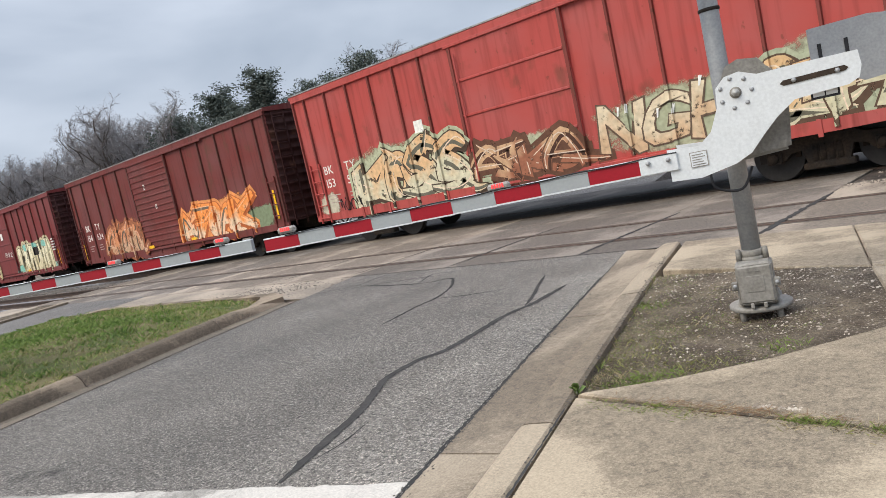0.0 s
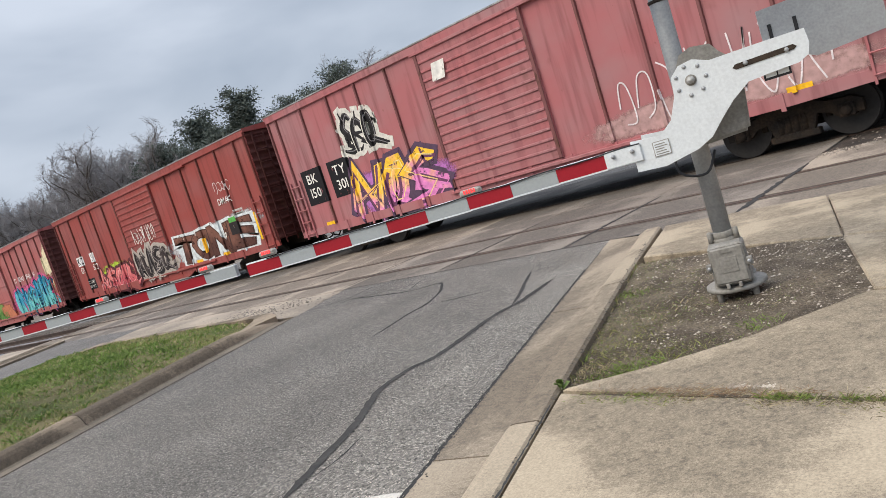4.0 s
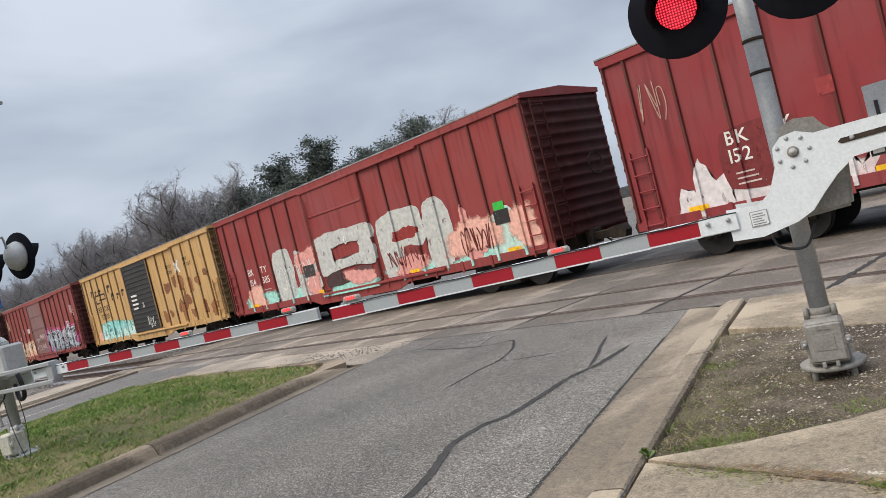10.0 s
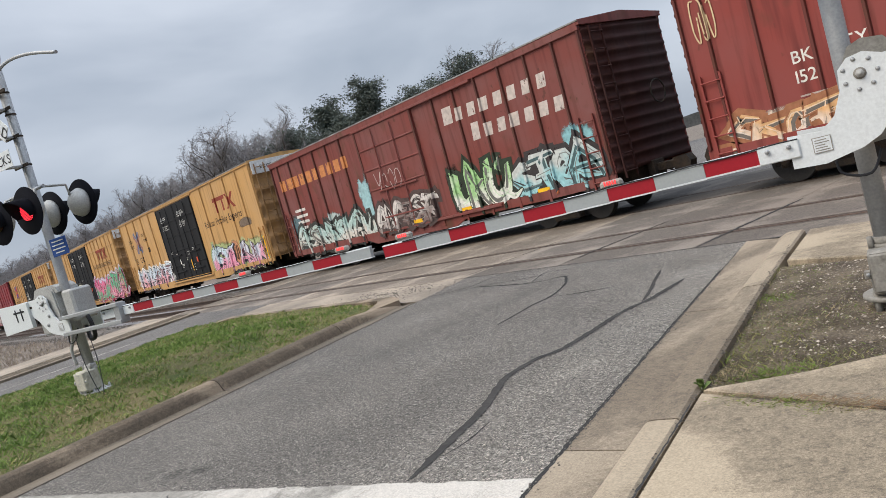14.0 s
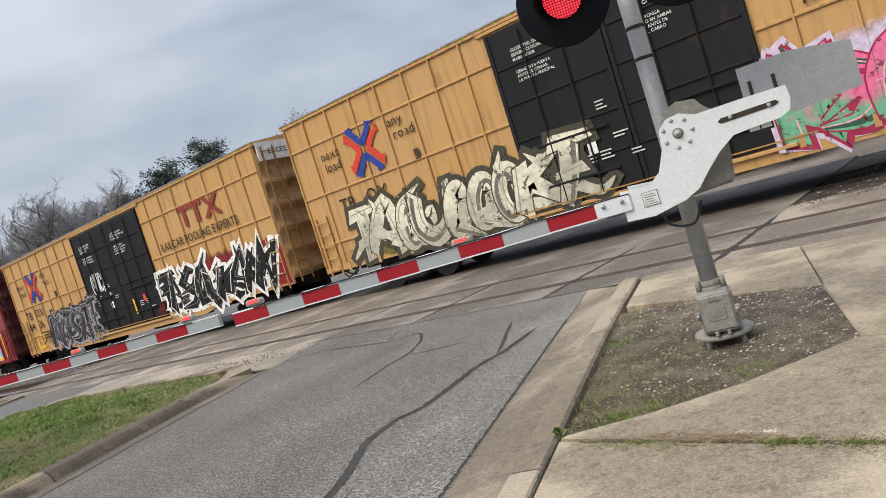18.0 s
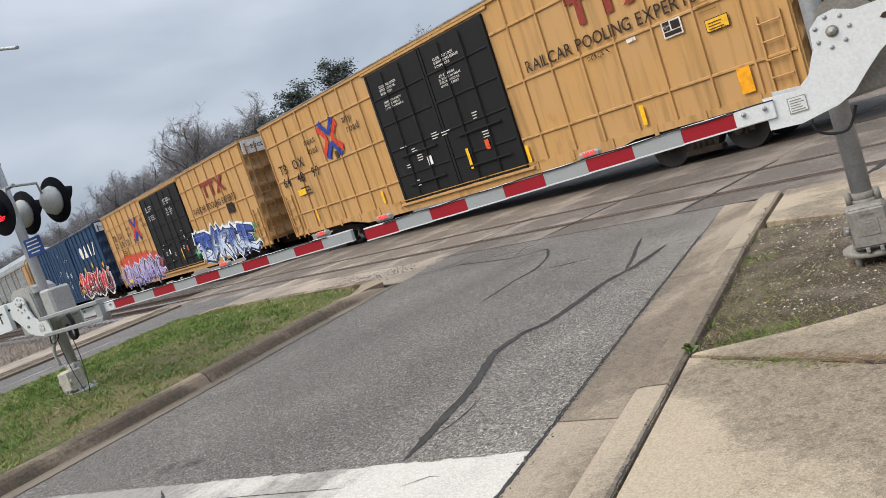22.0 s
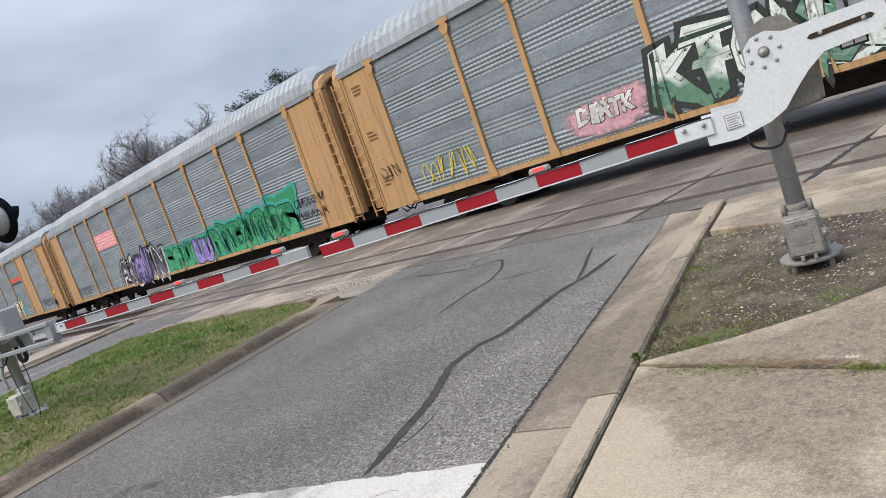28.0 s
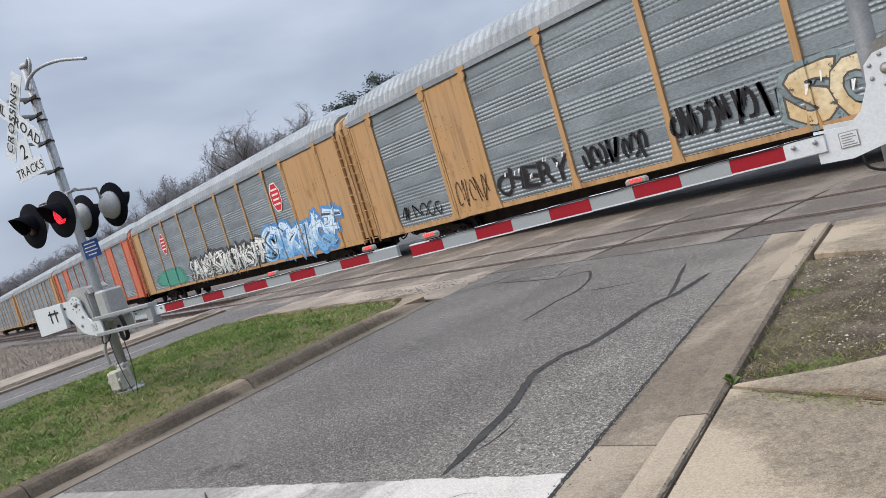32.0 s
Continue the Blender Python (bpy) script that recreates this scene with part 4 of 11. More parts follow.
for _ in range(450):
    x, y = -12.6 + rr.gauss(0, 0.9), 8.1 + rr.gauss(0, 0.35)
    if y < 7.45 or y > PANEL_Y0 - 0.03:
        continue
    s, a = rr.uniform(0.008, 0.026), rr.uniform(0, 6.28)
    k = len(verts)
    verts += [(x + s * math.cos(a + t), y + 0.8 * s * math.sin(a + t), 0.0) for t in (0, 1.5, 3.1, 4.6)] + [(x + 0.2 * s, y, 0.75 * s)]
    faces += [(k, k + 1, k + 4), (k + 1, k + 2, k + 4), (k + 2, k + 3, k + 4), (k + 3, k, k + 4)]
me = bpy.data.meshes.new("ballast_stones")
me.from_pydata(verts, [], faces)
me.materials.append(BALLAST)
tagged(new("ballast_stones", me), "loose grey ballast stones between the ties", "ballast", kind="stuff")


# ---- the freight train ----
SPEED = 13.14
HALF_W = 1.52
SHARED = {}


def shared(key, build):
    if key not in SHARED:
        SHARED[key] = build()
    return SHARED[key]


def put(name, me, parent, at=None, mat=None, label=""):
    ob = share(name, me, parent, at if at is not None else Matrix())
    if mat is not None:
        ob.material_slots[0].link = "OBJECT"
        ob.material_slots[0].material = mat
    if label:
        tagged(ob, label)
    return ob


def glyph(ch, offset):
    """The outline of one letter of the built-in font, one unit high."""
    key = ("glyph", ch, round(offset, 3))
    if key not in SHARED:
        cu = bpy.data.curves.new("glyph", "FONT")
        cu.body, cu.size, cu.offset, cu.resolution_u = ch, 1.4, offset, 3
        ob = bpy.data.objects.new("glyph", cu)
        me = bpy.data.meshes.new_from_object(ob)
        vs = [tuple(v.co[:2]) for v in me.vertices]
        fs = [tuple(p.vertices) for p in me.polygons]
        bpy.data.objects.remove(ob)
        bpy.data.curves.remove(cu)
        bpy.data.meshes.remove(me)
        xs = [v[0] for v in vs] or [0, 0.4]
        SHARED[key] = (vs, fs, min(xs), max(xs))
    return SHARED[key]


def lettering(bm, text, x, z, size, gap=0.14, stretch=1.0):
    """Plain letters laid into x and z from the left foot of the line; returns the width."""
    x0 = x
    for ch in text:
        if ch == " ":
            x += 0.5 * size * stretch
            continue
        vs, fs, lo, hi = glyph(ch, 0.012)
        made = [bm.verts.new((x + (vx - lo) * size * stretch, 0, z + vy * size)) for vx, vy in vs]
        for f in fs:
            bm.faces.new([made[i] for i in f])
        x += (hi - lo + gap) * size * stretch
    return x - x0


def drape(bm, profile, layer):
    """Lays flat paint over the posts and the door of a car side, like sprayed paint."""
    if not bm.verts:
        return bm
    lo, hi = min(v.co.x for v in bm.verts), max(v.co.x for v in bm.verts)
    for x0, x1, d in profile:
        for xc in (x0 - 0.004, x0, x1, x1 + 0.004):
            if lo < xc < hi:
                bmesh.ops.bisect_plane(bm, geom=bm.verts[:] + bm.edges[:] + bm.faces[:], plane_co=(xc, 0, 0), plane_no=(1, 0, 0), dist=1e-5)
    for v in bm.verts:
        deep = 0.0
        for x0, x1, d in profile:
            if x0 - 0.001 <= v.co.x <= x1 + 0.001:
                deep = max(deep, d)
        v.co.y -= HALF_W + deep + 0.0035 * layer
    bmesh.ops.recalc_face_normals(bm, faces=bm.faces)
    for f in bm.faces:
        if f.normal.y > 0:
            f.normal_flip()
    return bm


def flat_poly(bm, pts, mat=0):
    f = bm.faces.new([bm.verts.new((x, 0, z)) for x, z in pts])
    f.material_index = mat
    return f


PAINTS = {}


def spray(colour, name="sprayed_paint"):
    if colour not in PAINTS:
        mat = plain(name, srgb(*colour), 0.7)
        nt, links = mat.node_tree.nodes, mat.node_tree.links
        tc, n, r = nt.new("ShaderNodeTexCoord"), nt.new("ShaderNodeTexNoise"), nt.new("ShaderNodeMapRange")
        mp = nt.new("ShaderNodeMapping")
        mp.inputs["Scale"].default_value = (2.2, 2.2, 1.1)
        n.inputs["Scale"].default_value, n.inputs["Detail"].default_value, n.inputs["Roughness"].default_value = 2.4, 8.0, 0.68
        r.inputs["From Min"].default_value, r.inputs["From Max"].default_value, r.inputs["To Min"].default_value = 0.335, 0.41, 0.0
        links.new(tc.outputs["Object"], mp.inputs["Vector"])
        links.new(mp.outputs[0], n.inputs["Vector"])
        links.new(n.outputs["Fac"], r.inputs["Value"])
        links.new(r.outputs[0], nt["Principled BSDF"].inputs["Alpha"])
        PAINTS[colour] = mat
    return PAINTS[colour]


def faded(one, two, z0, z1):
    """Sprayed paint that fades from one colour above into another below, with an uneven border."""
    key = (one, two, round(z0, 1), round(z1, 1))
    if key not in PAINTS:
        mat = plain("faded_paint", srgb(*one), 0.7)
        nt, links = mat.node_tree.nodes, mat.node_tree.links
        tone = nt["Principled BSDF"].inputs["Base Color"].links[0].from_node
        tc, sep, n, n2 = nt.new("ShaderNodeTexCoord"), nt.new("ShaderNodeSeparateXYZ"), nt.new("ShaderNodeTexNoise"), nt.new("ShaderNodeTexNoise")
        n.inputs["Scale"].default_value, n.inputs["Detail"].default_value = 1.5, 2.0
        n2.inputs["Scale"].default_value, n2.inputs["Detail"].default_value, n2.inputs["Roughness"].default_value = 4.5, 8.0, 0.68
        r, a, k, w = nt.new("ShaderNodeMapRange"), nt.new("ShaderNodeMath"), nt.new("ShaderNodeMixRGB"), nt.new("ShaderNodeMapRange")
        r.inputs["From Min"].default_value, r.inputs["From Max"].default_value = z1, z0
        a.operation, a.inputs[1].default_value = "MULTIPLY_ADD", 2.6
        w.inputs["From Min"].default_value, w.inputs["From Max"].default_value = 1.55, 2.05
        links.new(tc.outputs["Object"], sep.inputs[0])
        links.new(sep.outputs["Z"], r.inputs["Value"])
        links.new(tc.outputs["Object"], n.inputs["Vector"])
        links.new(tc.outputs["Object"], n2.inputs["Vector"])
        links.new(n.outputs["Fac"], a.inputs[0])
        links.new(r.outputs[0], a.inputs[2])
        links.new(a.outputs[0], w.inputs["Value"])
        k.inputs["Color1"].default_value, k.inputs["Color2"].default_value = (*srgb(*one), 1), (*srgb(*two), 1)
        links.new(w.outputs[0], k.inputs["Fac"])
        links.new(k.outputs[0], tone.inputs["Color1"])
        worn = nt.new("ShaderNodeMapRange")
        worn.inputs["From Min"].default_value, worn.inputs["From Max"].default_value = 0.36, 0.43
        links.new(n2.outputs["Fac"], worn.inputs["Value"])
        links.new(worn.outputs[0], nt["Principled BSDF"].inputs["Alpha"])
        PAINTS[key] = mat
    return PAINTS[key]


COATS = [0]


MISTS = {}


def mist(colour):
    """Sprayed paint that thins out towards its rim in a speckled edge."""
    if colour not in MISTS:
        mat = plain("sprayed_mist", srgb(*colour), 0.75)
        nt, links = mat.node_tree.nodes, mat.node_tree.links
        tc, at, n, s = nt.new("ShaderNodeTexCoord"), nt.new("ShaderNodeAttribute"), nt.new("ShaderNodeTexNoise"), nt.new("ShaderNodeMath")
        at.attribute_name = "cover"
        n.inputs["Scale"].default_value, n.inputs["Detail"].default_value, n.inputs["Roughness"].default_value = 4.5, 8.0, 0.7
        s.operation, s.inputs[1].default_value = "MULTIPLY_ADD", 1.5
        r = nt.new("ShaderNodeMapRange")
        r.inputs["From Min"].default_value, r.inputs["From Max"].default_value, r.inputs["To Max"].default_value = 0.95, 1.5, 0.93
        links.new(tc.outputs["Object"], n.inputs["Vector"])
        links.new(n.outputs["Fac"], s.inputs[0])
        links.new(at.outputs["Fac"], s.inputs[2])
        links.new(s.outputs[0], r.inputs["Value"])
        links.new(r.outputs[0], nt["Principled BSDF"].inputs["Alpha"])
        MISTS[colour] = mat
    return MISTS[colour]


def decal(car, name, bm, colour, layer, label=""):
    COATS[0] += 1
    for v in bm.verts:
        v.co.y -= 0.00035 * (COATS[0] % 5)
    drape(bm, car["profile"], layer)
    return part(name, bm, colour if isinstance(colour, bpy.types.Material) else spray(colour), car["ob"], label)


def words(car, text, x, z, size, colour=(225, 222, 215), layer=1, stretch=1.0, gap=0.14, name="stencil", label=""):
    if size < 0.2:
        bm = bmesh.new()
        lettering(bm, text, x, z, size, gap, stretch)
        return tagged(decal(car, name, bm, colour, layer, label), kind="stuff")
    for ch in text:
        bm = bmesh.new()
        x += lettering(bm, ch, x, z, size, gap, stretch)
        if bm.verts:
            decal(car, "letter", bm, colour, layer, label)
        else:
            bm.free()


def bars(car, x, z, width, rows, pitch, height, colour=(215, 212, 205), layer=1, seed=0, name="small_print"):
    """Small print that cannot be read: plain bars of its size."""
    rng = random.Random(seed)
    bm = bmesh.new()
    for r in range(rows):
        wv = width * rng.uniform(0.6, 1.0)
        flat_poly(bm, [(x, z - r * pitch), (x + wv, z - r * pitch), (x + wv, z - r * pitch + height), (x, z - r * pitch + height)])
    return tagged(decal(car, name, bm, colour, layer), kind="stuff")


def patch(car, x0, z0, x1, z1, colour, layer=1, slant=0.0, name="paint_patch", label=""):
    bm = bmesh.new()
    flat_poly(bm, [(x0, z0), (x1, z0), (x1 + slant, z1), (x0 + slant, z1)])
    return decal(car, name, bm, colour, layer, label)


def blob(rng, x0, x1, z0, z1, rough=0.25, n=40):
    """A lumpy cloud outline."""
    pts = []
    cx, cz, rx, rz = (x0 + x1) / 2, (z0 + z1) / 2, (x1 - x0) / 2, (z1 - z0) / 2
    ph = [rng.uniform(0, 6.28) for _ in range(4)]
    for k in range(n):
        a = 2 * math.pi * k / n
        r = 0.96 + (0.15 + rough) * (0.22 * math.sin(2 * a + ph[0]) + 0.16 * math.sin(3 * a + ph[1]) + 0.16 * (abs(math.sin(4.5 * a + ph[2])) - 0.6) + 0.08 * (abs(math.sin(8 * a + ph[3])) - 0.6))
        c, s = math.cos(a), math.sin(a)
        c, s = math.copysign(abs(c) ** 0.75, c), math.copysign(abs(s) ** 0.7, s)
        pts.append((cx + rx * c * r, max(z0 - 0.02, cz + rz * s * r)))
    return pts


def cloud(car, x0, x1, z0, z1, colour, seed, layer=1, rough=0.3):
    bm = bmesh.new()
    cover = bm.verts.layers.float.new("cover")
    rim = blob(random.Random(seed), x0, x1, z0, z1, rough)
    cx, cz = (x0 + x1) / 2, (z0 + z1) / 2
    rings = []
    for s, a in ((1.12, 0.0), (0.82, 0.72), (0.5, 1.0)):
        ring = []
        for x, z in rim:
            v = bm.verts.new((cx + (x - cx) * s, 0, max(0.84, cz + (z - cz) * s)))
            v[cover] = a
            ring.append(v)
        rings.append(ring)
    n = len(rim)
    for a, b in zip(rings, rings[1:]):
        for k in range(n):
            bm.faces.new((a[k], a[(k + 1) % n], b[(k + 1) % n], b[k]))
    bmesh.ops.triangulate(bm, faces=[bm.faces.new(rings[-1])])
    return decal(car, "graffiti_cloud", bm, mist(colour), layer)


def rim_of(pts, rng, rough):
    """A soft hand-drawn closed line through a few corner points."""
    n = len(pts)
    rim = []
    for i in range(n):
        p0, p1, p2, p3 = (Vector(pts[(i + k) % n]) for k in (-1, 0, 1, 2))
        for k in range(5):
            t = k / 5
            q = 0.5 * (2 * p1 + (p2 - p0) * t + (2 * p0 - 5 * p1 + 4 * p2 - p3) * t * t + (3 * p1 - p0 - 3 * p2 + p3) * t ** 3)
            q = 0.6 * q + 0.4 * (p1 + (p2 - p1) * t)
            rim.append((q.x + rng.uniform(-rough, rough), q.y + rng.uniform(-rough, rough)))
    return rim


def swollen(rim, d):
    """The same line moved outwards by d."""
    turn = 1 if sum(a[0] * b[1] - b[0] * a[1] for a, b in zip(rim, rim[1:] + rim[:1])) > 0 else -1
    out = []
    for i, p in enumerate(rim):
        a, b = rim[i - 1], rim[(i + 1) % len(rim)]
        t = Vector((b[0] - a[0], b[1] - a[1]))
        t = t.normalized() if t.length > 1e-6 else Vector((1, 0))
        out.append((p[0] + turn * t.y * d, p[1] - turn * t.x * d))
    return out


def daub(car, pts, colour, layer=2, seed=1, rough=0.03, name="paint_patch", label=""):
    """A rolled or sprayed area with a soft rim."""
    bm = bmesh.new()
    bmesh.ops.triangulate(bm, faces=[flat_poly(bm, [(x, max(0.86, z)) for x, z in rim_of(pts, random.Random(seed), rough)])])
    return decal(car, name, bm, colour, layer, label)


BUBBLES = (
    ([(0, 0), (-.02, .7), (.2, 1), (.75, .98), (1, .7), (1, 0), (.66, 0), (.62, .5), (.4, .52), (.36, 0)], None),
    ([(.05, .1), (0, .75), (.3, 1), (.8, .95), (1, .6), (.95, .1), (.5, -.02)], [(.4, .3), (.42, .68), (.6, .7), (.62, .35)]),
    ([(0, 0), (0, 1), (.9, 1.02), (1, .72), (.45, .68), (.42, .55), (.95, .5), (1, .1), (.6, -.03)], None),
    ([(.3, 0), (.25, .45), (-.05, .95), (.3, 1.02), (.5, .7), (.72, 1.05), (1.03, .95), (.75, .4), (.7, 0)], None),
    ([(0, .05), (.05, .95), (.4, 1), (.5, .35), (.65, .38), (.68, 1), (1, .98), (1.02, .1), (.5, -.06)], None),
)


def bubble(car, x0, x1, z0, z1, fill, line, seed=1, second=None, n=5, layer=2, edge=0.04, halo=None, order=None):
    """Fat rounded sprayed shapes side by side, each with a thin dark line, a two-tone fill, a counter and a shine."""
    rng = random.Random(seed)
    pitch = (x1 - x0) / n
    tone = faded(fill, second or tuple(int(0.85 * v) for v in fill), z0, z1)
    for i in range(n):
        pts, hole = BUBBLES[order[i] if order else rng.randrange(5)]
        lean, tall, wide, left = rng.uniform(-0.1, 0.2), rng.uniform(0.9, 1.12), pitch * rng.uniform(1.02, 1.2), x0 + i * pitch
        place = lambda p: (left + p[0] * wide + lean * p[1] * 0.5, z0 + p[1] * (z1 - z0) * tall + 0.05 * math.sin(6 * p[0] + i))
        rim = rim_of([place(p) for p in pts], rng, 0.012)
        up = 0.35 * i
        for grow, paint, name, lift in ((0.16, halo, "graffiti_halo", -0.8), (edge, line, "graffiti_outline", 0.0), (0.0, tone, "graffiti_letter", 0.22)):
            if paint is None:
                continue
            bm = bmesh.new()
            bmesh.ops.triangulate(bm, faces=[flat_poly(bm, [(x, max(0.86, z)) for x, z in swollen(rim, grow)])])
            drape(bm, car["profile"], layer + up + lift)
            part(name, bm, paint if isinstance(paint, bpy.types.Material) else spray(paint), car["ob"])
        if hole:
            daub(car, [place(p) for p in hole], line, layer + up + 0.6, seed + i, 0.01, "graffiti_counter")
        bm = bmesh.new()
        a, b = place((0.14, 0.62)), place((0.24, 0.88))
        flat_poly(bm, [a, (a[0] + 0.03, a[1] - 0.01), (b[0] + 0.03, b[1]), b])
        decal(car, "graffiti_shine", bm, tuple(int(0.4 * v + 140) for v in fill), layer + up + 0.6)


def graffiti(car, text, x0, x1, z0, z1, fill, line, seed=1, second=None, halo=None, layer=2, fat=0.07, lean=0.12):
    """Sprayed letters: halo, outline and a fill in two tones, each letter leaning its own way."""
    rng = random.Random(seed)
    n = len(text)
    pitch = (x1 - x0) / n
    shapes = []
    for i, ch in enumerate(text):
        shapes.append((ch, x0 + (i + 0.5) * pitch + rng.uniform(-.05, .05) * pitch, rng.uniform(-0.12, 0.12), rng.uniform(0.92, 1.1), rng.uniform(-0.06, 0.06), rng.uniform(1.05, 1.25), rng.uniform(0, 6)))
    h = z1 - z0

    line = tuple(int(0.8 * a + 0.2 * b) for a, b in zip(line, fill)) if sum(line) < sum(fill) else line

    def layer_of(offset, only, dx=0.0, dz=0.0):
        bm = bmesh.new()
        for ch, cx, turn, tall, lift, wide, ph in (only,):
            vs, fs, lo, hi = glyph(ch, offset)
            l0, h0 = glyph(ch, 0.0)[2:]
            mid, span = (l0 + h0) / 2, max(0.35, h0 - l0)
            c, s = math.cos(turn), math.sin(turn)
            made = []
            for vx, vy in vs:
                a, b = (vx - mid) / span * pitch * 0.86 * wide, (vy - 0.5) * h * 0.86 * tall
                a, b = a * c - b * s * 0.6 + b * lean, b * c + a * s * 0.35
                a += 0.05 * pitch * math.sin(3.1 * b / h * 2 + ph)
                b += 0.05 * h * math.sin(4.0 * a / pitch + ph)
                made.append(bm.verts.new((cx + a + dx, 0, z0 + h / 2 + b + lift * h + dz)))
            for f in fs:
                try:
                    bm.faces.new([made[k] for k in f])
                except ValueError:
                    pass
        return bm

    for i, one in enumerate(shapes):
        if halo:
            decal(car, "graffiti_halo", layer_of(fat + 0.13, one), halo, layer)
        for offset, lift, name in ((fat + 0.036, 0.0, "graffiti_outline"), (fat, 0.0009, "graffiti_letter")):
            bm = layer_of(offset, one)
            drape(bm, car["profile"], layer + 1)
            for v in bm.verts:
                v.co.y -= 0.0016 * i + lift
            part(name, bm, faded(fill, second or tuple(int(0.86 * v) for v in fill), z0, z1) if lift else spray(line), car["ob"])
    bm = bmesh.new()
    for ch, cx, turn, tall, lift, wide, ph in shapes:
        for _ in range(2):
            a, b = cx + rng.uniform(-.3, .3) * pitch, z0 + h * rng.uniform(0.35, 0.9)
            flat_poly(bm, [(a, b), (a + 0.035, b + 0.01), (a + 0.06 + rng.uniform(0, .05), b + 0.16 * h), (a + 0.03, b + 0.17 * h)])
    tagged(decal(car, "graffiti_shine", bm, (235, 235, 230), layer + 4), kind="stuff")


def ribbon_of(bm, pts, widths, grow, y, mat=0, shift=(0.0, 0.0)):
    """A sprayed bar of changing width along a line, with mitred bends and skewed ends."""
    n = len(pts)
    left, right = [], []
    for k, p in enumerate(pts):
        a, b = pts[max(0, k - 1)], pts[min(n - 1, k + 1)]
        d0, d1 = Vector((p[0] - a[0], p[1] - a[1])), Vector((b[0] - p[0], b[1] - p[1]))
        d0 = d0.normalized() if d0.length > 1e-6 else d1.normalized()
        d1 = d1.normalized() if d1.length > 1e-6 else d0
        m = (d0 + d1).normalized() if (d0 + d1).length > 0.05 else d1
        e = (widths[k] / 2 + grow) / max(0.62, m.dot(d1))
        q = [p[0] + shift[0], p[1] + shift[1]]
        if k in (0, n - 1):
            q[0], q[1] = q[0] + m.x * grow * (1 if k else -1), q[1] + m.y * grow * (1 if k else -1)
        cut_ = 0.22 * widths[k] * (1 if k == 0 else -1 if k == n - 1 else 0)
        left.append(bm.verts.new((q[0] - m.y * e + m.x * cut_, y, q[1] + m.x * e + m.y * cut_)))
        right.append(bm.verts.new((q[0] + m.y * e - m.x * cut_, y, q[1] - m.x * e - m.y * cut_)))
    for k in range(n - 1):
        bm.faces.new((left[k], right[k], right[k + 1], left[k + 1])).material_index = mat


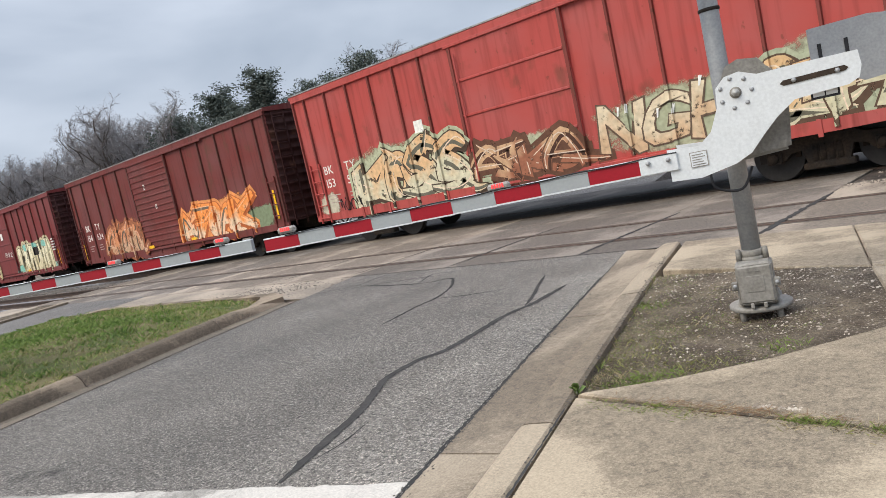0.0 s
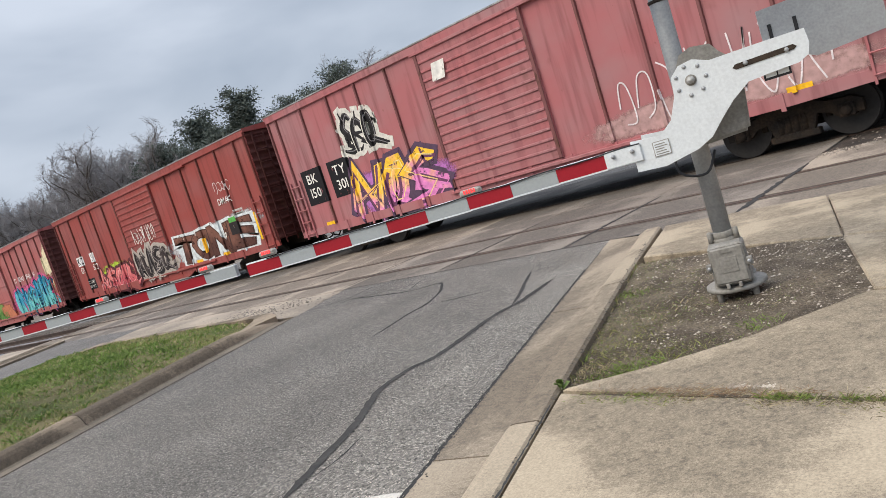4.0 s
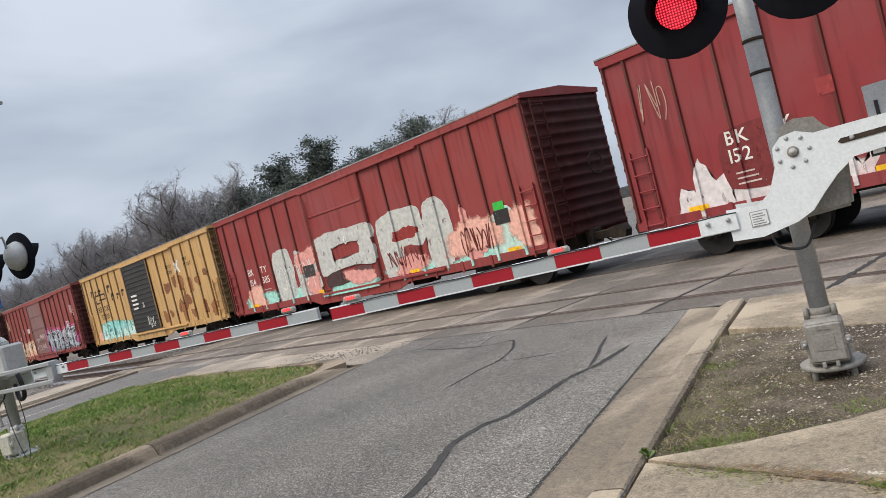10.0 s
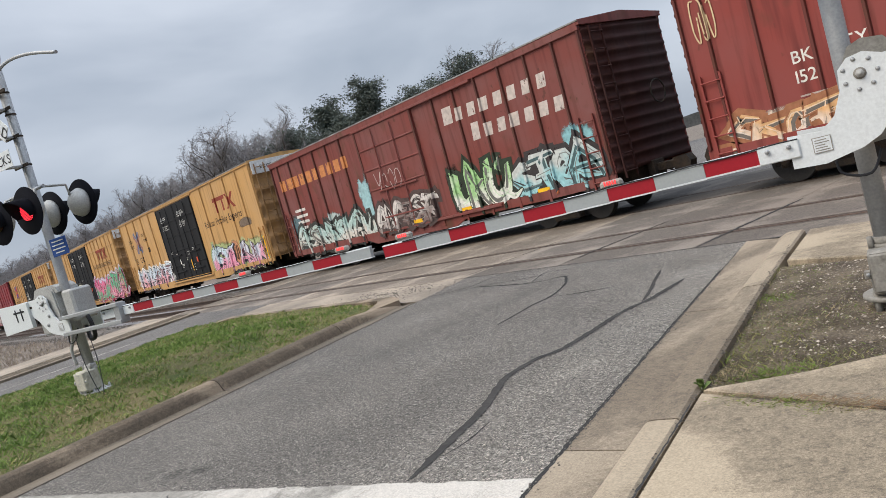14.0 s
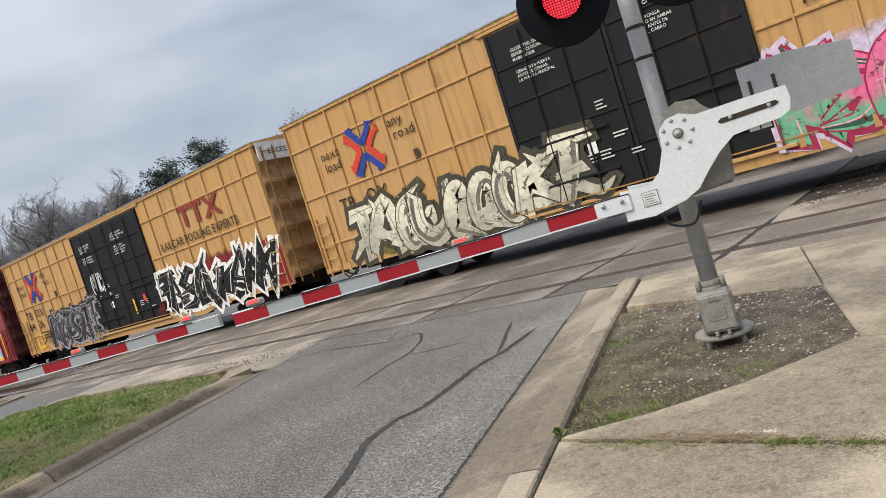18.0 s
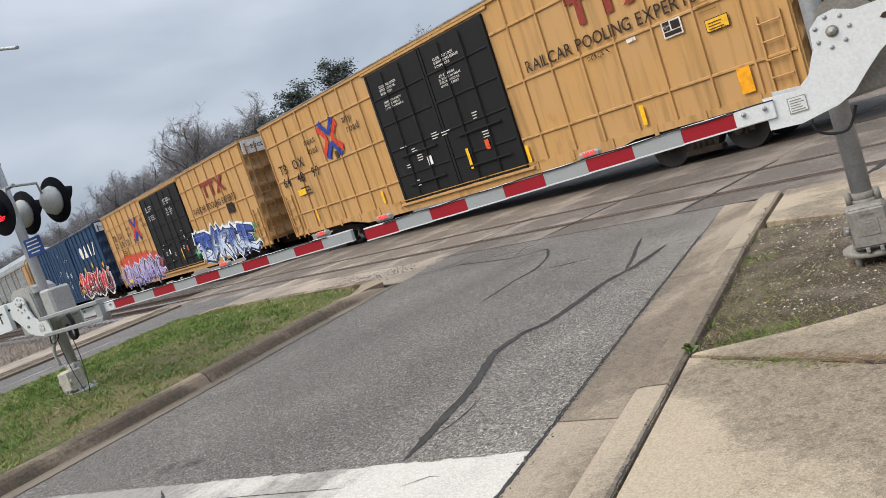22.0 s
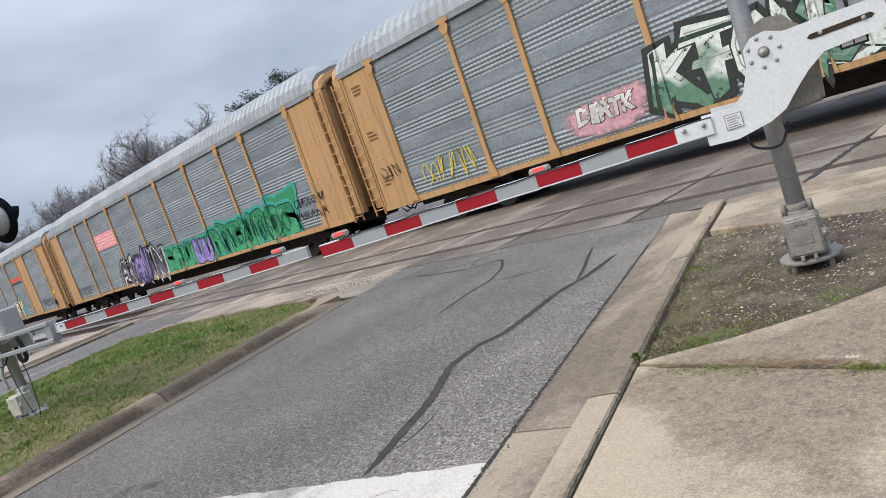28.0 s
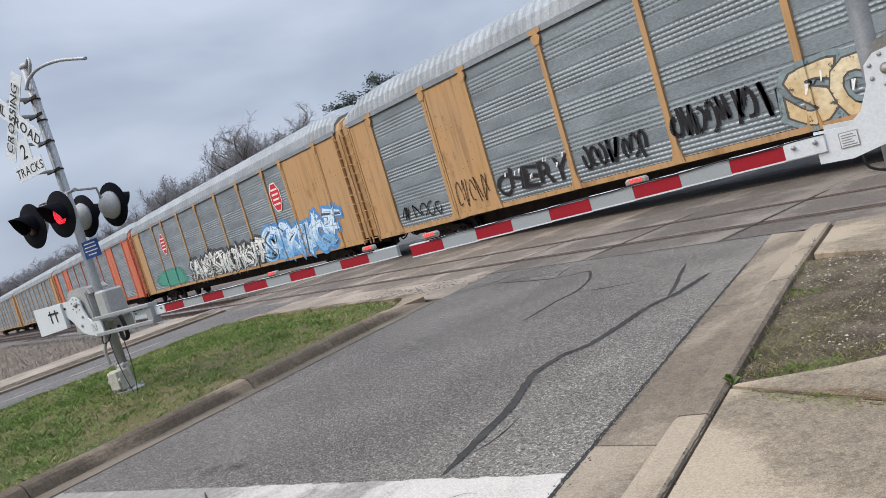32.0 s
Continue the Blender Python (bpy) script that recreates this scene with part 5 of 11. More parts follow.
def wild_bars(rng, cx, pitch, z0, h, lean, sharp):
    """The bars of one sprayed shape: lines with a width at each point."""
    wd = min(pitch * rng.uniform(0.36, 0.46), h * 0.34)
    top, low = h * rng.uniform(0.86, 1.08), h * rng.uniform(0.04, 0.12)
    mid = h * rng.uniform(0.42, 0.6)
    l, r = -pitch * rng.uniform(0.34, 0.46), pitch * rng.uniform(0.34, 0.48)
    j = lambda s=0.07: rng.uniform(-s, s) * pitch
    form = rng.randrange(7)
    if form == 0:
        bars_ = [([(l + j(), top), (l + j(), low + .3 * h), (j(), low), (r, low + .25 * h), (r + j(), top * rng.uniform(.7, 1.1))], [1.0, 1.1, 1.2, 0.9, 0.45])]
    elif form == 1:
        bars_ = [([(l + j(), low - .05 * h), (l + j(), top), (r - .1 * pitch, low), (r + j(), top * 1.05)], [1.1, 0.9, 1.0, 0.7])]
    elif form == 2:
        bars_ = [([(r + j(), top - .12 * h), (j(), top), (l, .72 * h), (j(), mid), (r, .28 * h), (j(), low), (l - .3 * pitch, low + .05 * h)], [0.5, 0.95, 1.1, 1.0, 1.1, 0.9, 0.25])]
    elif form == 3:
        ring = [(.62 * r * math.cos(a), .5 * h + .38 * h * math.sin(a)) for a in (0.5 + 0.785 * q for q in range(9))]
        bars_ = [(ring, [0.95] * 9), ([(.1 * r, low + .1 * h), (.9 * pitch, low - .06 * h)], [0.8, 0.2])]
    elif form == 4:
        bars_ = [([(l + j(), low - .06 * h), (l + j(), top)], [1.15, 1.0]), ([(l + .1 * pitch, mid), (r + .1 * pitch, top + .08 * h)], [0.95, 0.4]),
                 ([(l + .15 * pitch, mid), (r + .25 * pitch, low - .04 * h)], [1.05, 0.55])]
    elif form == 5:
        bars_ = [([(l - .1 * pitch, low - .04 * h), (l, mid), (j(), top), (r, mid), (r + .1 * pitch, low - .06 * h)], [0.55, 1.0, 1.0, 1.05, 0.7]), ([(l, mid * .9), (r + .2 * pitch, mid * .8)], [0.6, 0.35])]
    else:
        bars_ = [([(l - .1 * pitch, top), (r + .2 * pitch, top * 1.02)], [0.9, 0.5]), ([(j(), top), (j(), mid), (j(.2), low - .06 * h)], [1.2, 1.1, 0.8]), ([(l, mid), (r, mid + .06 * h)], [0.35, 0.65])]
    if rng.random() < 0.5:
        bars_.append(([(j(.2), top - .15 * h), (j(.5), top + rng.uniform(.1, .24) * h)], [0.6, 0.08]))
    if rng.random() < 0.45:
        bars_.append(([(j(.3), low + .2 * h), (.7 * pitch, low + .02 * h), (1.05 * pitch, low + rng.uniform(-.05, .25) * h)], [0.7, 0.5, 0.1]))
    if rng.random() < 0.6:
        bars_.append(([(l + j(.3), h * rng.uniform(.1, .9)), (j(.4), h * rng.uniform(.2, .8)), (r + j(.4), h * rng.uniform(.05, 1.0))], [0.2, 0.75, 0.3]))
    turn = rng.uniform(-0.3, 0.3)
    bars_ = [([(x * math.cos(turn) - (z - .5 * h) * 0.6 * math.sin(turn), z + 0.6 * x * math.sin(turn)) for x, z in pts], ws) for pts, ws in bars_]
    out = []
    for pts, ws in bars_:
        pts = [(cx + x + lean * (z - h / 2), z0 + z) for x, z in pts]
        k = 1 if sharp or len(pts) == 2 else 4
        fine = smooth_line(pts, k) if k > 1 else [tuple(p) for p in pts]
        wide = [wd * (ws[min(i // k, len(ws) - 1)] * (1 - (i % k) / k) + ws[min(i // k + 1, len(ws) - 1)] * ((i % k) / k)) for i in range(len(fine))]
        out.append((fine, wide))
    return out


def wild(car, x0, x1, z0, z1, fill, line, seed=1, second=None, halo=None, n=None, layer=2, sharp=None):
    """Interlocking sprayed shapes that spell nothing: overlapping bars with outlines, a dark backing and thin highlights."""
    rng = random.Random(seed)
    h = z1 - z0
    n = n or max(3, int((x1 - x0) / (0.62 * h)))
    pitch = (x1 - x0) / n
    lean, sharp = rng.uniform(-0.08, 0.28), rng.random() < 0.5 if sharp is None else sharp
    line = tuple(int(0.85 * a + 0.15 * b) for a, b in zip(line, fill)) if sum(line) < sum(fill) else line
    groups = [wild_bars(rng, x0 + (i + 0.5) * pitch, pitch * rng.uniform(1.1, 1.5), z0, h * rng.uniform(0.92, 1.06), lean, sharp) for i in range(n)]
    if halo:
        cloud(car, x0 - 0.25, x1 + 0.2, z0 - 0.1, z1 + 0.2, halo, seed + 900, max(0, layer - 1), 0.5)
    for grow, tone, shift, name, up in ((0.12, halo or line, (0.0, 0.0), "graffiti_halo", 0.0), (0.05, line, (0.05, -0.06), "graffiti_shadow", 0.7)):
        for i, bars_ in enumerate(groups):
            bm = bmesh.new()
            for q, (pts, ws) in enumerate(bars_):
                ribbon_of(bm, pts, ws, grow, -0.00009 * q - 0.0004 * (i % 3), shift=shift)
            drape(bm, car["profile"], layer + up)
            part(name, bm, spray(tone), car["ob"])
    pale = tuple(int(0.55 * v + 108) for v in fill) if sum(fill) < 560 else tuple(int(0.66 * v) for v in fill)
    deep = tuple(int(0.5 * v) for v in (second or fill))
    for i, bars_ in enumerate(groups):
        rim, body = bmesh.new(), bmesh.new()
        for q, (pts, ws) in enumerate(bars_):
            ribbon_of(rim, pts, ws, 0.028, -0.00012 * q)
            ribbon_of(body, pts, ws, -0.004, -0.00012 * q - 0.0009)
            side = rng.choice((-1, 1))
            inner = [(p[0] + side * 0.26 * w, p[1] + 0.1 * w) for p, w in zip(pts, ws)]
            if rng.random() < 0.7:
                ribbon_of(body, inner, [0.016 + 0.03 * w for w in ws], 0.0, -0.0012, 1)
            if rng.random() < 0.6:
                ribbon_of(body, [(p[0] - side * 0.24 * w, p[1] - 0.12 * w) for p, w in zip(pts, ws)], [0.05 + 0.14 * w for w in ws], 0.0, -0.0011, 2)
        for bm in (rim, body):
            drape(bm, car["profile"], layer + 1.2)
            for v in bm.verts:
                v.co.y -= 0.0016 * i
        part("graffiti_outline", rim, spray(line), car["ob"])
        part("graffiti_letter", body, [faded(fill, second or tuple(int(0.8 * v) for v in fill), z0, z1), spray(pale), spray(deep)], car["ob"])


def scribble(car, x0, x1, z0, z1, colour, seed=1, n=6, width=0.03, layer=5):
    rng = random.Random(seed)
    bm = bmesh.new()
    for i in range(n):
        cx = x0 + (x1 - x0) * (i + 0.5) / n
        hw = (x1 - x0) / n * 0.55
        if rng.random() < 0.6:
            a0, dr, cz, hh = rng.uniform(0, 6.28), rng.choice((-1, 1)), (z0 + z1) / 2, (z1 - z0) / 2
            pts = smooth_line([(cx + hw * 0.95 * rng.uniform(0.55, 1.0) * math.cos(a0 + dr * 1.35 * k), cz + hh * rng.uniform(0.6, 1.1) * math.sin(a0 + dr * 1.35 * k)) for k in range(5)], 5)
        else:
            pts = smooth_line([(cx + hw * rng.uniform(-1, 1), z1 if k % 2 else z0 + (z1 - z0) * rng.uniform(0, 0.4)) for k in range(4)], 5)
        for (a, b), (c, d) in zip(pts, pts[1:]):
            t = Vector((c - a, d - b))
            if t.length > 1e-4:
                t = t.normalized() * width / 2
                flat_poly(bm, [(a - t.y, b + t.x), (a + t.y, b - t.x), (c + t.y, d - t.x), (c - t.y, d + t.x)])
    return tagged(decal(car, "graffiti_tag", bm, colour, layer), kind="stuff")


# -- running gear, shared by all cars --
def wheelset_mesh():
    bm = bmesh.new()
    R = 0.455
    for s in (-1, 1):
        y = s * 0.7525
        lathe(bm, [(0.0, y - 0.05), (0.09, y - 0.06), (0.11, y - 0.03), (0.30, y - 0.02), (0.36, y - 0.065)], "y", 28)
        lathe(bm, [(0.36, y - 0.065), (R - 0.004, y - 0.07)], "y", 28, 0)
        lathe(bm, [(R - 0.004, y - 0.07), (R, y - 0.066), (R, y + 0.046), (R - 0.004, y + 0.05)], "y", 28, 1)
        lathe(bm, [(R - 0.004, y + 0.05), (0.36, y + 0.06)], "y", 28, 0)
        lathe(bm, [(0.36, y + 0.06), (0.30, y + 0.02), (0.11, y + 0.03), (0.0, y + 0.06)], "y", 28)
        lathe(bm, [(R + 0.028, y - s * 0.068), (R + 0.024, y - s * 0.045), (R, y - s * 0.035)], "y", 28, 1)
        for k in range(6):
            a = k * math.pi / 3
            lathe(bm, [(0.0, y + s * 0.055), (0.022, y + s * 0.05), (0.024, y + s * 0.02)], "y", 6, 0, (0.075 * math.cos(a), 0, 0.075 * math.sin(a)))
    tube(bm, [(0, -1.05, 0), (0, 1.05, 0)], 0.075, sides=12)
    return mesh_of("wheelset", bm, [WHEEL, TREAD])


def side_frame_mesh():
    bm = bmesh.new()
    top = [(-1.15, 0.12), (-1.0, 0.2), (-0.6, 0.22), (-0.4, 0.3), (0.4, 0.3), (0.6, 0.22), (1.0, 0.2), (1.15, 0.12), (1.15, -0.08), (0.72, -0.08), (0.62, 0.02), (0.42, 0.06),
           (0.34, -0.18), (-0.34, -0.18), (-0.42, 0.06), (-0.62, 0.02), (-0.72, -0.08), (-1.15, -0.08)]
    outline_y(bm, top, -0.07, 0.07)
    for x in (-0.89, 0.89):
        box(bm, x - 0.13, -0.13, -0.12, x + 0.13, 0.1, 0.11, 0.02)
        lathe(bm, [(0.0, -0.2), (0.08, -0.19), (0.1, -0.13)], "y", 12, 0, (x, 0, 0))
    for x in (-0.2, -0.07, 0.07, 0.2):
        lathe(bm, [(0.055, -0.15), (0.055, 0.12)], "z", 8, 0, (x, -0.05, 0))
    box(bm, -0.42, -0.1, -0.3, 0.42, 0.1, -0.18, 0.02)
    return mesh_of("side_frame", bm, IRON)


def bolster_mesh():
    bm = a_box(-0.2, -1.0, -0.02, 0.2, 1.0, 0.28, 0.03)
    box(bm, -0.3, -0.35, 0.28, 0.3, 0.35, 0.4, 0.03)
    for x in (-0.55, 0.55):
        box(bm, x - 0.05, -0.85, -0.06, x + 0.05, 0.85, 0.05, 0.01)
        tube(bm, [(0, 0, 0), (x, 0, 0)], 0.03, sides=6)
    return mesh_of("bolster", bm, IRON)


def coupler_mesh():
    bm = a_box(0.0, -0.1, -0.1, 0.62, 0.1, 0.1, 0.02)
    outline_y(bm, [(0.55, -0.14), (0.95, -0.16), (1.0, 0.0), (0.9, 0.16), (0.55, 0.14)], -0.13, 0.13)
    box(bm, -0.1, -0.22, -0.18, 0.1, 0.22, 0.2, 0.02)
    tube(bm, [(0.1, 0.24, -0.05), (0.35, 0.26, -0.25), (0.65, 0.22, -0.32), (0.9, 0.12, -0.2)], 0.025, sides=6)
    return mesh_of("coupler", bm, IRON)


AXLES = []


def trucks(ob, length, inset):
    ws = shared("wheelset", wheelset_mesh)
    sf, bo = shared("side_frame", side_frame_mesh), shared("bolster", bolster_mesh)
    for x in (inset, length - inset):
        tr = new("truck")
        tr.parent, tr.matrix_basis = ob, pose(x, 0, 0.455)
        for y in (-0.98, 0.98):
            share("side_frame", sf, tr, pose(0, y, 0))
        share("bolster", bo, tr, pose(0, 0, 0))
        for k, dx in enumerate((-0.89, 0.89)):
            AXLES.append((share("wheelset", ws, tr, pose(dx, 0, 0)), k))
    cp = shared("coupler", coupler_mesh)
    share("coupler", cp, ob, pose(length, 0, 0.86))
    share("coupler", cp, ob, pose(0, 0, 0.86, 0, 0, 180))


def end_wall_mesh(height, sill, fat=0.06, rows=13):
    bm = bmesh.new()
    pts = []
    n = rows * 6
    for i in range(n + 1):
        z = sill + (height - sill) * i / n
        s = math.sin(2 * math.pi * rows * i / n)
        pts.append((fat * max(-0.3, s), z))
    y0, y1 = -HALF_W + 0.02, HALF_W - 0.02
    front = [(bm.verts.new((x, y0, z)), bm.verts.new((x, y1, z))) for x, z in pts]
    back = [(bm.verts.new((-0.1, y0, z)), bm.verts.new((-0.1, y1, z))) for z in (sill, height)]
    for a, b in zip(front, front[1:]):
        bm.faces.new((a[0], a[1], b[1], b[0])).smooth = True
    bm.faces.new((back[0][0], back[1][0], back[1][1], back[0][1]))
    bm.faces.new((front[-1][0], front[-1][1], back[1][1], back[1][0]))
    bm.faces.new((front[0][1], front[0][0], back[0][0], back[0][1]))
    bm.faces.new([f[0] for f in front] + [back[1][0], back[0][0]])
    bm.faces.new(([f[1] for f in front] + [back[1][1], back[0][1]])[::-1])
    bmesh.ops.recalc_face_normals(bm, faces=bm.faces)
    return mesh_of("end_wall", bm, IRON)


def roof_mesh(length, height, rise=0.14, pitch=1.0, ridge=0.03):
    bm = bmesh.new()
    prof = [(-HALF_W - 0.05, height - 0.09), (-HALF_W - 0.05, height - 0.012), (-HALF_W - 0.066, height - 0.01), (-HALF_W - 0.066, height + 0.022), (0, height + rise),
            (HALF_W + 0.066, height + 0.022), (HALF_W + 0.066, height - 0.01), (HALF_W + 0.05, height - 0.012), (HALF_W + 0.05, height - 0.09)]
    m = len(prof)
    xs = [(-0.06, 0)]
    k = int(length / pitch)
    for i in range(k):
        x = (i + 0.5) * length / k
        xs += [(x - 0.07, 0), (x - 0.05, ridge), (x + 0.05, ridge), (x + 0.07, 0)]
    xs.append((length + 0.06, 0))
    rings = [[bm.verts.new((x, y, z + (up if j == 4 else 0))) for j, (y, z) in enumerate(prof)] for x, up in xs]
    for a, b in zip(rings, rings[1:]):
        for j in range(m - 1):
            bm.faces.new((a[j], b[j], b[j + 1], a[j + 1])).material_index = int(0 < j < m - 2)
        bm.faces.new((a[m - 1], b[m - 1], b[0], a[0]))
    bm.faces.new(rings[0])
    bm.faces.new(rings[-1][::-1])
    bmesh.ops.recalc_face_normals(bm, faces=bm.faces)
    return mesh_of("roof", bm, [IRON, ROOF_TIN])


def ladder_mesh(height, rungs, width=0.42):
    bm = bmesh.new()
    for x in (-width / 2, width / 2):
        box(bm, x - 0.02, -0.02, 0, x + 0.02, 0.02, height)
    for i in range(rungs):
        z = 0.15 + i * (height - 0.3) / max(1, rungs - 1)
        tube(bm, [(-width / 2, -0.03, z), (width / 2, -0.03, z)], 0.016, sides=6)
    return mesh_of("ladder", bm, IRON)


def hang_door(ob, key, width, z0, z1, style, at, paint, label="", trim=None):
    """A sliding door in its parts: leaf, stiles, ridges and locking bars."""
    door = put("door", shared(("leaf", key), lambda: mesh_of("door", a_box(0, -0.06, z0, width, 0.0, z1, 0.008), BLACK)), ob, at, paint, label)
    stile = shared(("stile", round(z0, 2), round(z1, 2)), lambda: mesh_of("stile", a_box(0, -0.085, z0, 0.09, -0.06, z1, 0.006), BLACK))
    for x in (0.0, width - 0.09):
        put("stile", stile, door, pose(x, 0, 0), trim or paint)
    n, high = {"panels": (4, 0.03), "louvres": (15, 0.03), "plug": (5, 0.025)}[style]
    ridge = shared(("ridge", round(width, 2), style), lambda: mesh_of("ridge", a_box(0.1, -0.085, -high, width - 0.1, -0.06, high, 0.01), BLACK))
    for k in range(1, n):
        put("ridge", ridge, door, pose(0, 0, z0 + (z1 - z0) * k / n), paint)
    if style == "panels":
        put("bar", shared(("bar", round(z1, 2)), lambda: mesh_of("bar", tube(bmesh.new(), [(0, -0.115, z0 + 0.1), (0, -0.115, z1 - 0.2)], 0.018, sides=6), BLACK)), door, pose(0.2, 0, 0), paint)
    elif style == "plug":
        rod = shared(("rod", round(z1, 2)), lambda: mesh_of("bar", tube(bmesh.new(), [(0, -0.105, z0 + 0.05), (0, -0.105, z1 - 0.1)], 0.02, sides=6), BLACK))
        for k in (0.33, 0.66):
            put("bar", rod, door, pose(width * k, 0, 0), paint)
        grip = shared(("grip", round(width, 2)), lambda: mesh_of("handle", a_box(width * 0.2, -0.12, 0, width * 0.85, -0.085, 0.05, 0.006), BLACK))
        for z in (1.35, 2.2):
            put("handle", grip, door, pose(0, 0, z), paint)
    return door


def sill_mesh(length, style):
    bm = bmesh.new()
    if style == "straight":
        outline_y(bm, [(0, 1.0), (0, 0.82), (length * 0.12, 0.78), (length * 0.34, 0.78), (length * 0.37, 0.62), (length * 0.63, 0.62), (length * 0.66, 0.78), (length * 0.88, 0.78), (length, 0.82), (length, 1.0)], -0.03, 0.03)
        for k in range(12):
            x = length * (0.13 + 0.74 * k / 11)
            box(bm, x - 0.04, -0.05, 0.72, x + 0.04, -0.03, 1.02)
    else:
        outline_y(bm, [(0, 1.0), (0, 0.85), (length * 0.2, 0.85), (length * 0.25, 0.66), (length * 0.75, 0.66), (length * 0.8, 0.85), (length, 0.85), (length, 1.0)], -0.03, 0.03)
        for k in range(16):
            x = length * (0.05 + 0.9 * k / 15)
            box(bm, x - 0.05, -0.05, 0.8, x + 0.05, -0.03, 1.02)
    return mesh_of("side_sill", bm, IRON)


def floor_mesh(length):
    bm = a_box(0.05, -HALF_W + 0.06, 1.0, length - 0.05, HALF_W - 0.06, 1.1)
    box(bm, 0.3, -0.32, 0.66, length - 0.3, 0.32, 1.0)
    for k in range(7):
        x = length * (0.2 + 0.6 * k / 6)
        box(bm, x - 0.06, -HALF_W + 0.1, 0.76, x + 0.06, HALF_W - 0.1, 1.0)
    tube(bm, [(length * 0.36, 0.75, 0.62), (length * 0.44, 0.75, 0.62)], 0.2, sides=12)
    box(bm, length * 0.52, 0.45, 0.5, length * 0.57, 0.95, 0.95)
    tube(bm, [(1.0, 0.5, 0.7), (length * 0.5, 0.6, 0.6), (length - 1, 0.5, 0.7)], 0.025, sides=6)
    return mesh_of("underframe", bm, IRON)


def wall_mesh(length, z0, z1):
    return mesh_of("side_wall", a_box(0, -0.02, z0, length, 0.02, z1), IRON)


def rib_mesh(z0, z1, depth, width):
    bm = bmesh.new()
    v = [bm.verts.new(p) for z in (z0, z1) for p in ((-width / 2, 0, z), (-width / 2 + 0.012, -depth, z), (width / 2 - 0.012, -depth, z), (width / 2, 0, z))]
    for k in range(3):
        bm.faces.new((v[k], v[k + 1], v[k + 5], v[k + 4]))
    bm.faces.new((v[0], v[3], v[2], v[1]))
    bm.faces.new((v[4], v[5], v[6], v[7]))
    bm.faces.new((v[3], v[0], v[4], v[7]))
    bmesh.ops.recalc_face_normals(bm, faces=bm.faces)
    return mesh_of("rib", bm, IRON)


BOX_L, BOX_H, DOOR0, DOOR1 = 15.85, 4.48, 6.2, 9.35
TBX_L, TBX_H, TD0, TD1 = 18.95, 4.98, 6.95, 12.05
RIB_D, RIB_W = 0.055, 0.075


